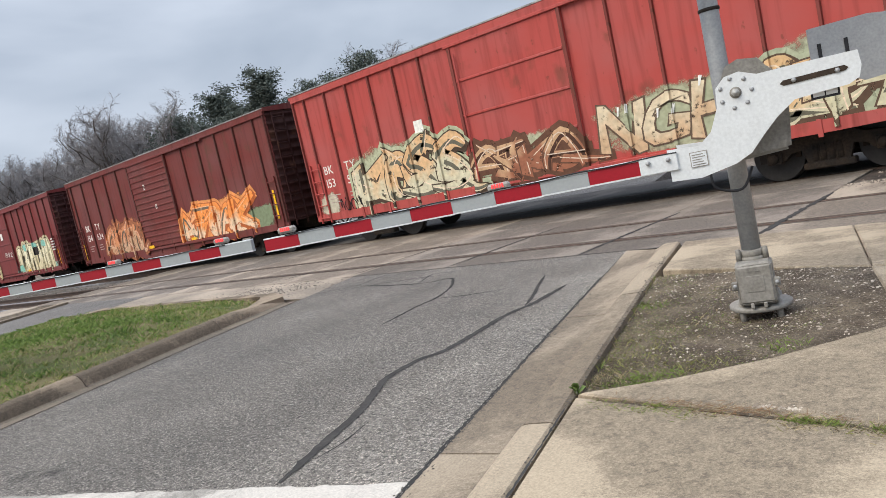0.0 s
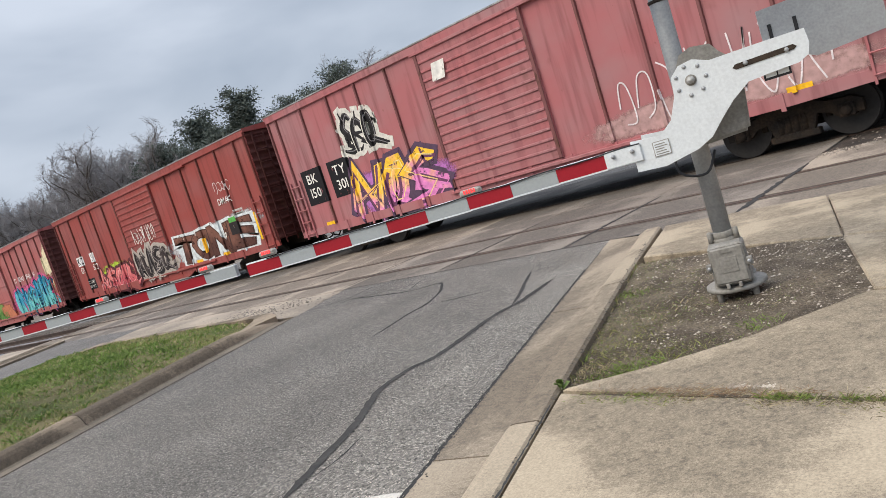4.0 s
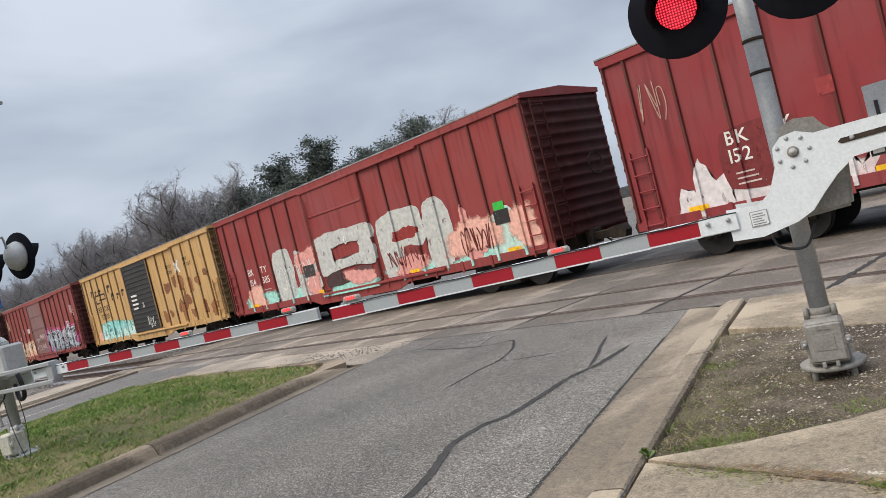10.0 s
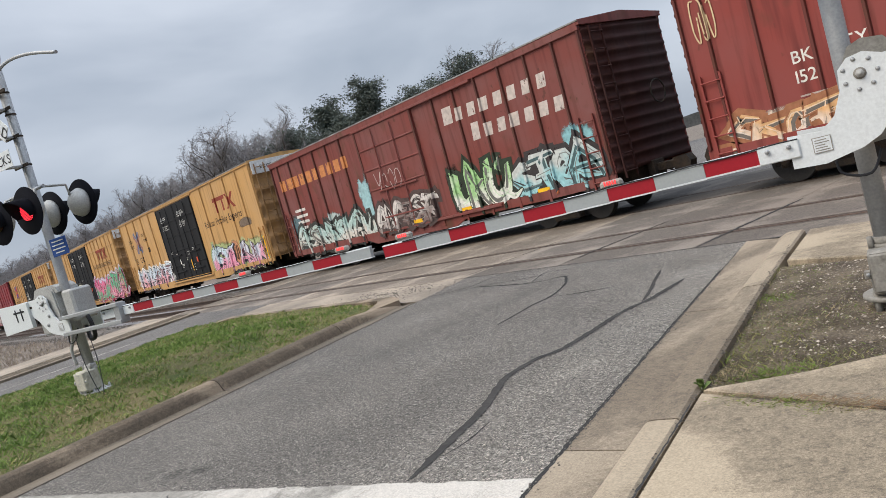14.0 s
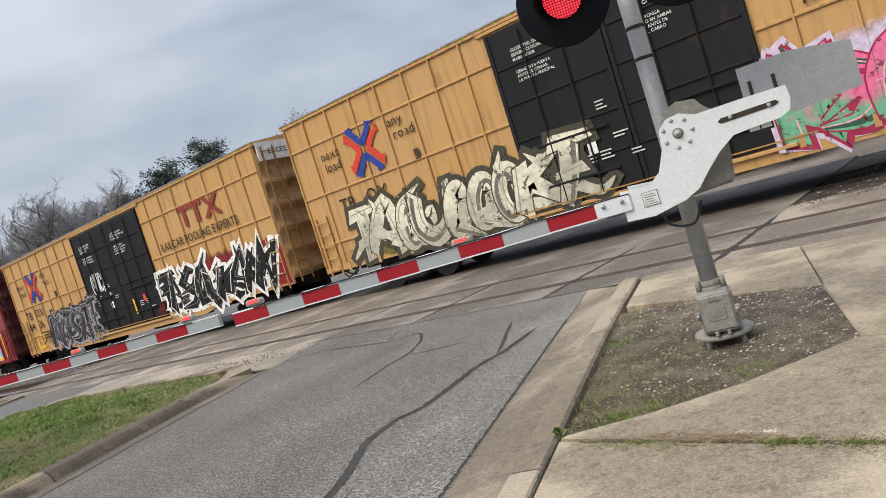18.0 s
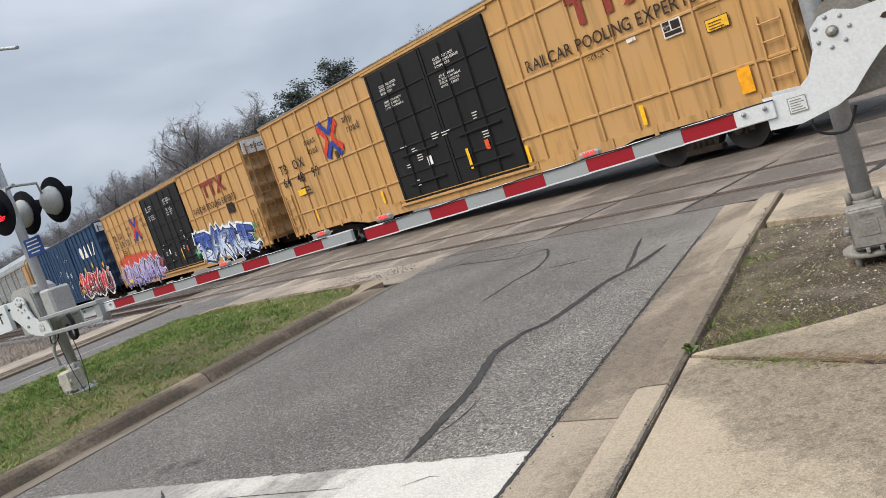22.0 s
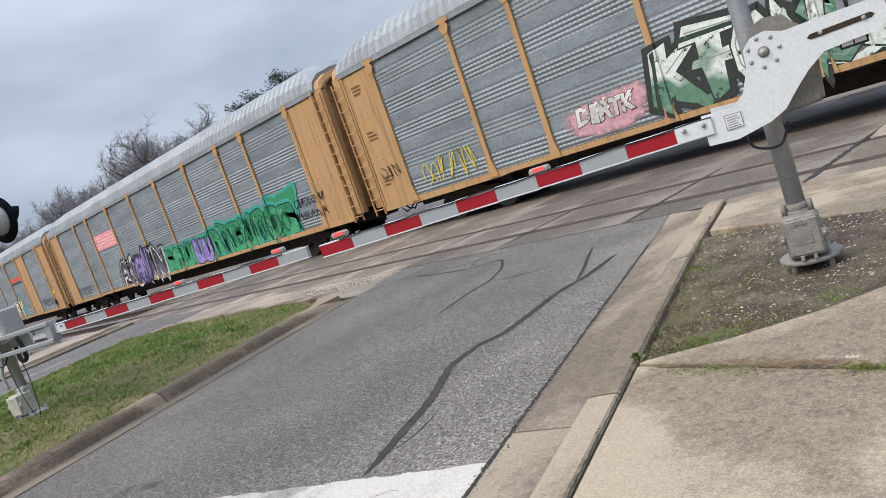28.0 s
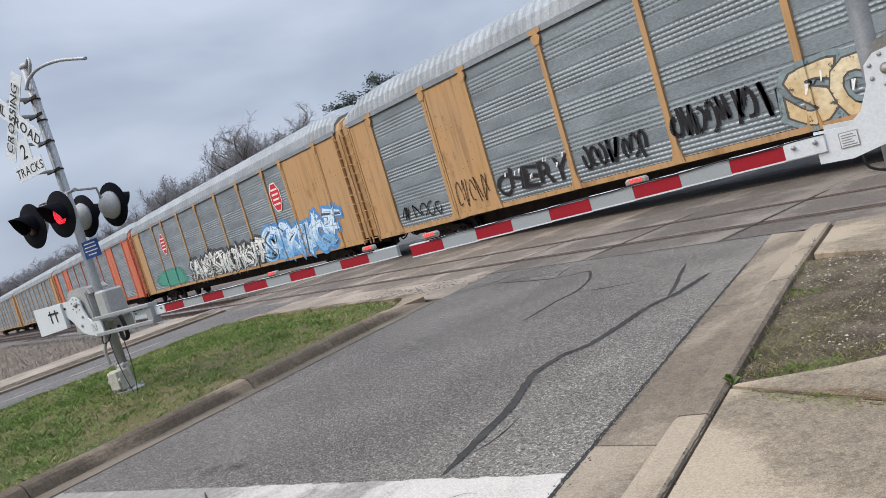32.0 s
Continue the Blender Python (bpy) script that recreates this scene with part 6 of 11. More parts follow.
def boxcar(label, s0, paint, style="panels", roof_paint=None, door_paint=None, tall=False, grid=False, leaf=False, end_paint=None, wide_posts=False):
    """A freight box car with its near side towards the road; returns what decals need."""
    length, height = (TBX_L, TBX_H) if tall else (BOX_L, BOX_H)
    d0, d1 = (TD0, TD1) if tall else (DOOR0, DOOR1)
    # end colour cut to a fifth: soot plus the shade between cars
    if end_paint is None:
        end_paint = car_paint("shaded_sooty_end", tuple(c * 0.2 for c in paint.diffuse_color[:3]), 0.15, 0.1, 0.85)
    ob = thing("boxcar", label, "freight car", "cars of the freight train", pose(s0, TRACK_B, 0.004))
    kind = "tall" if tall else "low"
    put("underframe", shared(("floor", kind), lambda: floor_mesh(length)), ob)
    for sgn in (-1, 1):
        turn = pose(0, sgn * HALF_W + (0.02 if sgn < 0 else -0.02), 0) if sgn < 0 else pose(length, HALF_W - 0.02, 0, 0, 0, 180)
        put("side_wall", shared(("wall", kind), lambda: wall_mesh(length, 0.98, height)), ob, turn, paint)
        put("side_sill", shared(("sill", kind), lambda: sill_mesh(length, "straight" if not tall else "deep")), ob, pose(0, -HALF_W + 0.0, 0) if sgn < 0 else pose(length, HALF_W, 0, 0, 0, 180), paint)
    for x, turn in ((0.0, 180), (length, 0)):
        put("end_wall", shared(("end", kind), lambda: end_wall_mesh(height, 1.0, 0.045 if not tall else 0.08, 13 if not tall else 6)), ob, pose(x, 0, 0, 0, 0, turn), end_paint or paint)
    put("roof", shared(("roof", kind), lambda: roof_mesh(length, height)), ob, None, roof_paint or paint)
    profile = []
    spacing = 0.98 if not tall else 1.22
    n0, n1 = int(d0 / spacing), int((length - d1) / spacing)
    right = [12.7, 13.6, 14.45, 15.37, 16.27, 17.2, 18.1]
    xs = [0.05] + [length - x for x in right[::-1]] + right + [length - 0.05] if grid else [0.05] + [d0 * k / n0 for k in range(1, n0)] + [d1 + (length - d1) * k / n1 for k in range(1, n1)] + [length - 0.05]
    if not tall:
        left = [0.45 + 1.17 * k for k in range(5)] if wide_posts else [0.57 + 0.925 * k for k in range(6)]
        xs = [0.05] + left + ([10.55 + 1.16 * k for k in range(5)] if wide_posts else [10.34 + 0.93 * k for k in range(6)]) + [length - 0.05]
    depth = RIB_D if not grid else 0.05
    rib = shared(("rib", kind, grid), lambda: rib_mesh(1.0, height - (0.06 if tall else 0.2), depth, RIB_W if not tall else 0.06))
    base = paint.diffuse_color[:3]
    # ribs and door stiles: side paint darkened for rust and post shade
    rust_shade_rib = paint if grid or tall else car_paint("rusty_shaded_rib", tuple(0.42 * c + 0.2 * r for c, r in zip(base, (0.10, 0.05, 0.03))), 0.3, 0.1)
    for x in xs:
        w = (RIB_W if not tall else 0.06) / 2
        put("rib", rib, ob, pose(x, -HALF_W, 0), rust_shade_rib)
        put("rib", rib, ob, pose(x, HALF_W, 0, 0, 0, 180), rust_shade_rib)
        profile.append((x - w, x + w, depth))
    if grid:
        profile += [(0.0, d0, 0.036), (d1, length, 0.036)]
        for a, b in ((0.08, d0 - 0.03), (d1 + 0.03, length - 0.08)):
            belt = shared(("belt", round(b - a, 2)), lambda: mesh_of("belt", a_box(0, -0.035, -0.03, b - a, 0, 0.03, 0.01), IRON))
            for z in (1.6, 2.9, 4.2):
                put("belt", belt, ob, pose(a, -HALF_W, z), paint)
    if not tall:
        rail = shared("top_plate", lambda: mesh_of("top_plate", a_box(0.0, -0.058, height - 0.2, length, 0.0, height - 0.02, 0.012), IRON))
        put("top_plate", rail, ob, pose(0, -HALF_W, 0), paint)
        put("top_plate", rail, ob, pose(length, HALF_W, 0, 0, 0, 180), paint)
    dz0 = 1.02 if not leaf else 0.93
    if leaf:
        dm = (d0 + d1) / 2
        for a, b in ((d0, dm - 0.012), (dm + 0.012, d1)):
            hang_door(ob, ("leaf", round(b - a, 2)), b - a, dz0, height - 0.22, "plug", pose(a, -HALF_W, 0), door_paint or paint, "tall plug door with locking bars")
    else:
        hang_door(ob, (style, kind), d1 - d0, dz0, height - (0.15 if tall else 0.24), style, pose(d0, -HALF_W, 0), door_paint or paint, "sliding steel door", None if tall else rust_shade_rib)
    profile.append((d0, d1, 0.09))
    hang_door(ob, ("back", kind), d1 - d0, dz0, height - 0.2, "panels", pose(d1, HALF_W, 0, 0, 0, 180), door_paint or paint)
    for z, deep in ((0.93 if not leaf else 0.88, 0.1), (height - (0.14 if tall else 0.22), 0.052 if tall else 0.1)):
        put("door_track", shared(("track", kind, deep), lambda: mesh_of("door_track", a_box(0, -deep, -0.035, (d1 - d0) * (1.9 if not tall else 1.08), 0.0, 0.035, 0.008), IRON)), ob,
            pose(d0 - (0.1 if not tall else 0.2), -HALF_W, z), paint)
    lad = shared(("ladder", kind), lambda: ladder_mesh(1.7 if not tall else 1.6, 5))
    put("ladder", lad, ob, pose(0.42, -HALF_W - 0.04, 0.75), paint)
    put("ladder", lad, ob, pose(length - 0.42, -HALF_W - 0.04, 0.75), paint)
    tall_lad = shared(("end_ladder", kind), lambda: ladder_mesh(height - 1.0, 9))
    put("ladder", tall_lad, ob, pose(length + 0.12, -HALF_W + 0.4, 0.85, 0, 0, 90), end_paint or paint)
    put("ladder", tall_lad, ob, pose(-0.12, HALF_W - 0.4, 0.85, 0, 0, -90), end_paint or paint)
    put("brake_wheel", shared("brake_wheel", lambda: mesh_of("brake_wheel", tube(bmesh.new(), [(0, 0.28 * math.cos(a), 0.28 * math.sin(a)) for a in (k * math.pi / 8 for k in range(17))], 0.018, sides=6), IRON)), ob, pose(length + 0.2, 0.5, 2.6))
    trucks(ob, length, 2.15 if not tall else 2.6)
    return {"ob": ob, "profile": profile, "len": length, "h": height, "seed": int(-s0 * 10)}


def yellow_marks(car, xs=(0.75, 3.2, 5.6, 10.2, 12.8, 15.1), z=0.98):
    for x in xs:
        patch(car, x, z, x + 0.42, z + 0.11, (240, 185, 35), 6, name="reflector", label="yellow reflective strip")


def yellow_post(car, x, z0=1.15, z1=2.05):
    patch(car, x, z0, x + 0.1, z1, (245, 190, 35), 6, name="reflector", label="upright yellow reflective strip")


def numbers(car, a, b, x, z, size=0.36, colour=(225, 220, 212), gap=0.9):
    """Reporting marks in two groups over two lines."""
    second, small = x + size * 2.1 * gap + 0.35, 0.8 * size
    words(car, a[0], x, z, small, colour)
    words(car, a[1], second, z, small, colour)
    words(car, b[0], x, z - size * 1.25, small, colour)
    words(car, b[1], second, z - size * 1.25, small, colour)
    bars(car, x, z - size * 1.25 - 0.25, 0.5, 3, 0.1, 0.03, (176, 160, 152), seed=car["seed"])
    bars(car, second, z - size * 1.25 - 0.25, 0.5, 3, 0.1, 0.03, (176, 160, 152), seed=car["seed"] + 1)


# -- cars in the order in which they pass --
def P(r, g, b, name="car_paint", gain=1.0, **k):
    base = srgb(r, g, b)
    grey = sum(base) / 3
    return car_paint(name, tuple(min(0.85, 1.02 * gain * (0.92 * c + 0.08 * grey)) for c in base), **k)


START = [-0.4, -17.9, -35.2, -53.3, -70.6, -87.7, -105.4, -122.7, -140.2, -158.3, -174.8, -192.4, -210.6, -231.3, -252.2, -272.6, -293.2, -313.9, -334.8, -355.6]
RACKS = [-384.7, -413.5, -442.43, -470.8, -499.5, -528.2, -556.9]
DOOR_BLACK = car_paint("door_black", (0.009, 0.0095, 0.011), 0.02, 0.0, 0.75)
YEL = (192, 147, 85)
CARS = []


def car_0():
    c = boxcar("faded red steel boxcar with ribbed sides", START[0], P(165, 62, 52))
    return c


def car_1():
    c = boxcar("bright red steel boxcar with cream and black graffiti", START[1], P(174, 66, 58, rust=0.12, fade=0.15))
    numbers(c, ("BK", "TY"), ("153", "570"), 0.75, 2.1, 0.3)
    cloud(c, 2.2, 6.2, 0.85, 2.45, (176, 182, 150), 11)
    wild(c, 2.3, 6.1, 0.9, 2.3, (214, 176, 132), (52, 42, 36), 12, (206, 200, 172), (176, 180, 150), 4, sharp=False)
    cloud(c, 6.3, 9.3, 1.0, 1.95, (182, 186, 156), 13)
    wild(c, 6.4, 9.2, 1.0, 1.8, (196, 160, 124), (84, 52, 40), 14, (150, 96, 72), n=4, sharp=False)
    cloud(c, 9.5, 15.6, 0.95, 2.3, (172, 176, 146), 15)
    graffiti(c, "NGH", 9.7, 12.6, 1.05, 2.15, (216, 200, 170), (70, 52, 42), 16, (200, 170, 136), fat=0.04)
    wild(c, 12.8, 15.5, 1.0, 2.1, (212, 176, 130), (70, 52, 42), 17, (196, 190, 160), (170, 176, 148), sharp=False)
    patch(c, 4.6, 2.55, 4.9, 2.85, (230, 228, 220), 3, name="placard")
    cloud(c, 0.3, 1.1, 0.9, 1.6, (196, 190, 168), 18)
    scribble(c, 1.1, 2.1, 0.95, 1.35, (30, 30, 32), 19, 4)


def car_2():
    c = boxcar("dark maroon boxcar with rusty streaks and orange graffiti", START[2], P(112, 44, 38, rust=0.2, fade=0.15), "louvres", wide_posts=True)
    numbers(c, ("BK", "TY"), ("154", "624"), 0.9, 2.2, 0.34)
    cloud(c, 2.8, 6.2, 0.8, 2.2, (206, 132, 92), 20, 1, 0.6)
    wild(c, 9.6, 13.8, 1.0, 2.05, (236, 148, 76), (176, 92, 48), 22, (226, 196, 164), (226, 150, 90), 5, sharp=False)
    cloud(c, 13.6, 15.4, 0.95, 1.7, (128, 140, 110), 23)
    wild(c, 2.9, 6.1, 0.9, 2.1, (206, 138, 96), (146, 88, 60), 24, (196, 160, 128), None, 5, sharp=False)
    words(c, "2", 7.3, 3.2, 0.22)
    words(c, "0", 7.9, 2.4, 0.2, (220, 214, 205))
    bars(c, 13.0, 1.9, 0.9, 4, 0.13, 0.06, seed=2)
    yellow_post(c, 15.35)
    yellow_post(c, 0.35, 1.0, 1.7)
    yellow_marks(c, (6.6, 9.8))


def car_3():
    c = boxcar("maroon boxcar with cream lettering graffiti", START[3], P(120, 42, 40, rust=0.1, fade=0.15))
    numbers(c, ("BK", "TY"), ("153", "544"), 1.3, 2.3, 0.28)
    cloud(c, 9.5, 14.8, 0.8, 1.35, (150, 196, 178), 36)
    bubble(c, 9.8, 14.3, 0.98, 2.3, (228, 220, 188), (92, 84, 64), 31, (208, 196, 160), 6, halo=(196, 186, 150), order=(2, 4, 0, 1, 3, 0))
    for x in (10.6, 12.0, 13.3):
        cloud(c, x, x + 0.7, 2.05, 2.4, (132, 190, 176), int(x * 10), 6)
    bubble(c, 1.6, 6.4, 0.92, 1.95, (226, 214, 176), (96, 80, 58), 32, (198, 174, 124), 7, halo=(188, 170, 128))
    patch(c, 8.0, 2.9, 8.35, 3.25, (228, 226, 220), 3, name="placard")
    cloud(c, 9.4, 10.2, 1.0, 1.4, (132, 190, 170), 33, 2)
    scribble(c, 8.0, 9.2, 1.9, 2.2, (225, 222, 214), 34, 5)
    bars(c, 14.6, 2.3, 0.6, 5, 0.13, 0.06, seed=3)
    yellow_post(c, 15.2, 1.1, 1.8)
    yellow_marks(c, (1.3, 3.4, 5.4, 10.6))
    patch(c, 12.2, 1.75, 12.75, 2.15, (40, 34, 30), 6, name="placard")


def car_4():
    c = boxcar("dusty rose boxcar with purple and yellow graffiti", START[4], P(170, 98, 100, rust=0.06, fade=0.35), "louvres", wide_posts=True)
    for x in (0.75, 1.95):
        patch(c, x, 1.65, x + 0.95, 2.65, (22, 20, 24), 1, name="number_panel", label="black number panel")
    words(c, "BK", 0.95, 2.25, 0.27, layer=2)
    words(c, "150", 0.95, 1.85, 0.27, layer=2)
    words(c, "TY", 2.15, 2.25, 0.27, layer=2)
    words(c, "301", 2.15, 1.85, 0.27, layer=2)
    cloud(c, 2.6, 6.2, 0.85, 2.1, (190, 120, 190), 41)
    wild(c, 2.8, 5.9, 0.9, 2.2, (246, 196, 60), (60, 44, 92), 42, (222, 132, 190))
    wild(c, 3.0, 4.2, 2.6, 3.6, (42, 38, 40), (214, 210, 200), 43, n=3)
    scribble(c, 10.8, 14.8, 1.1, 2.3, (225, 215, 215), 44, 9)
    cloud(c, 10.2, 15.4, 0.95, 1.6, (186, 150, 146), 45)
    patch(c, 6.6, 3.5, 7.0, 3.9, (225, 222, 214), 7, 0.1, name="placard")
    yellow_marks(c, (1.2, 13.9))


def car_5():
    c = boxcar("brick red boxcar with brown and silver graffiti", START[5], P(150, 64, 56, rust=0.06, fade=0.2), "louvres", wide_posts=True)
    for x in (1.05, 2.45):
        patch(c, x, 2.25, x + (0.7 if x < 2 else 0.45), 2.65, (228, 226, 222), 1, name="number_panel", label="white letter panel")
    words(c, "KC", 1.12, 2.31, 0.3, (22, 22, 24), 2)
    words(c, "S", 2.55, 2.31, 0.3, (22, 22, 24), 2)
    words(c, "138", 1.15, 1.92, 0.26)
    words(c, "532", 2.45, 1.92, 0.26)
    for x in (1.45, 2.6):
        patch(c, x, 1.15, x + 0.75, 1.62, (24, 23, 24), 1, name="number_panel", label="black data panel")
    words(c, "LD LMT", 1.52, 1.42, 0.12, layer=2)
    words(c, "LT WT", 1.52, 1.22, 0.12, layer=2)
    cloud(c, 2.8, 6.1, 0.9, 2.0, (176, 200, 66), 51)
    wild(c, 3.0, 6.1, 0.85, 1.75, (214, 120, 116), (70, 26, 34), 52, (190, 84, 92))
    wild(c, 6.7, 9.1, 1.05, 1.95, (62, 50, 48), (176, 166, 156), 53, (44, 36, 36), n=5)
    graffiti(c, "TONE", 9.8, 14.6, 1.0, 2.1, (120, 80, 66), (58, 34, 30), 54, (84, 52, 44), (212, 218, 218), fat=0.05)
    cloud(c, 9.5, 15.0, 0.95, 2.25, (206, 214, 216), 55, 1, 0.5)
    patch(c, 13.5, 1.55, 14.1, 1.95, (40, 34, 34), 7, name="placard", label="dark data placard")
    patch(c, 13.55, 1.96, 14.05, 2.12, (90, 170, 80), 7, name="placard")
    patch(c, 11.6, 1.25, 11.78, 1.75, (240, 178, 36), 7, 0.06, name="reflector")
    scribble(c, 6.9, 8.8, 2.2, 2.9, (228, 224, 216), 56, 8)
    scribble(c, 13.3, 14.3, 2.95, 3.35, (226, 220, 214), 57, 4, 0.022)
    words(c, "DMAK", 13.3, 2.6, 0.21, (232, 228, 222), 5, name="graffiti_tag")
    bars(c, 14.0, 2.25, 0.6, 4, 0.12, 0.06, seed=5)
    yellow_post(c, 15.0)
    yellow_marks(c, (10.8, 12.6))


def car_6():
    c = boxcar("dusty pink-red boxcar with blue and yellow graffiti", START[6], P(168, 88, 84, rust=0.06, fade=0.3))
    words(c, "BKTY", 0.85, 2.15, 0.26)
    words(c, "154 005", 0.95, 1.8, 0.26)
    bars(c, 1.0, 1.5, 0.6, 3, 0.12, 0.05, seed=6)
    cloud(c, 2.8, 6.1, 0.8, 1.9, (238, 130, 60), 61)
    bubble(c, 2.9, 6.1, 0.92, 2.1, (232, 142, 62), (120, 66, 34), 62, (248, 212, 62), 5, edge=0.025)
    cloud(c, 6.2, 8.6, 0.8, 1.9, (110, 140, 72), 63, 1, 0.6)
    cloud(c, 7.4, 9.4, 0.85, 1.7, (190, 116, 84), 64, 2, 0.6)
    scribble(c, 6.4, 8.2, 0.95, 1.4, (60, 140, 60), 163, 6, 0.05)
    cloud(c, 9.4, 12.4, 0.9, 2.3, (206, 84, 140), 65)
    cloud(c, 12.0, 15.4, 1.0, 2.5, (214, 96, 110), 165)
    wild(c, 9.8, 15.2, 0.9, 2.2, (52, 152, 182), (26, 44, 78), 66, (104, 186, 182), (206, 96, 140), 7, sharp=True)
    for i, (t, x) in enumerate((("D", 10.6), ("DAF", 11.3), ("FHB", 12.3), ("H", 13.3))):
        words(c, t, x, 2.55, 0.25, (232, 226, 222), 5, name="graffiti_tag")
    cloud(c, 14.95, 15.75, 1.6, 3.75, (226, 214, 176), 67, rough=0.5)
    yellow_post(c, 15.5, 1.1, 2.2)
    yellow_post(c, 1.5, 1.15, 1.85)
    words(c, "SECURITY DEVICE ONLY", 4.6, 3.6, 0.08)
    patch(c, 3.9, 2.25, 4.2, 2.5, (226, 222, 216), 2, name="placard")


def car_7():
    c = boxcar("rusty ochre yellow boxcar with a dark grey door and pale graffiti", START[7], P(178, 120, 54, rust=0.36, fade=0.12, rust_colour=(0.21, 0.088, 0.026)), "louvres",
               door_paint=car_paint("slate_door", (0.05, 0.055, 0.06), 0.05, 0.2))
    patch(c, 2.0, 1.3, 4.2, 2.35, (176, 150, 110), 1, name="number_panel")
    words(c, "RB  OX", 2.2, 2.0, 0.3, (60, 44, 30), 2)
    words(c, "36  627", 2.3, 1.6, 0.3, (60, 44, 30), 2)
    rng = random.Random(77)
    for k in range(26):
        x, z = rng.uniform(9.7, 14.6) if k % 3 else rng.uniform(0.8, 6.0), rng.uniform(1.9, 3.3)
        w, h = rng.uniform(0.18, 0.42), rng.uniform(0.15, 0.5)
        daub(c, [(x - w, z - h), (x - w * 0.8, z + h * 0.7), (x, z + h), (x + w, z + h * 0.6), (x + w * 0.9, z - h * 0.5), (x + 0.1, z - h * 0.8)], ((150, 88, 40), (134, 76, 36), (172, 104, 48))[k % 3], 0.3 + 0.03 * k, 700 + k, 0.02)
    # faded crossed emblem
    for dx, dz, tone in ((-0.8, 0.75, (206, 120, 72)), (0.75, 0.8, (156, 168, 160)), (-0.7, -0.8, (196, 126, 84)), (0.8, -0.75, (150, 160, 152))):
        q = Vector((-dz, dx)).normalized() * 0.13
        daub(c, [(12.2 + q.x, 2.95 + q.y), (12.2 + dx + q.x, 2.95 + dz + q.y), (12.2 + dx - q.x, 2.95 + dz - q.y), (12.2 - q.x, 2.95 - q.y)], tone, 1.2, int(dx * 10 + 40), 0.02, "emblem_bar")
    cloud(c, 0.5, 6.2, 0.7, 1.6, (120, 160, 158), 71, 1, 0.5)
    bubble(c, 0.7, 6.3, 0.9, 1.9, (128, 154, 150), (36, 38, 38), 71, (170, 176, 162), 7, edge=0.06)
    scribble(c, 0.9, 6.0, 1.0, 1.8, (50, 54, 54), 371, 12, 0.05, 8)
    graffiti(c, "HEN", 3.3, 4.4, 1.1, 1.5, (236, 236, 232), (40, 40, 40), 72, layer=7)
    bubble(c, 6.3, 8.6, 0.95, 1.85, (82, 130, 136), (30, 38, 42), 73, (110, 150, 152), 3, edge=0.06)
    graffiti(c, "2RAY", 8.7, 13.2, 0.98, 2.0, (222, 196, 186), (24, 16, 16), 74, (232, 214, 204), fat=0.045)
    cloud(c, 12.9, 14.3, 0.8, 2.0, (140, 190, 196), 75, 3)
    scribble(c, 12.6, 13.9, 2.05, 2.35, (226, 226, 220), 76, 6, 0.03)
    patch(c, 14.2, 1.72, 14.75, 2.12, (228, 226, 216), 5, name="placard", label="white framed placard")
    patch(c, 14.26, 1.78, 14.69, 2.06, (72, 62, 52), 6, name="placard")
    patch(c, 14.3, 1.35, 14.8, 1.68, (56, 44, 38), 5, name="placard")
    cloud(c, 14.1, 14.6, 2.15, 2.4, (96, 160, 84), 78, 4)
    bars(c, 6.5, 3.0, 0.9, 2, 0.16, 0.07, seed=7)
    yellow_marks(c, (0.9, 14.6))


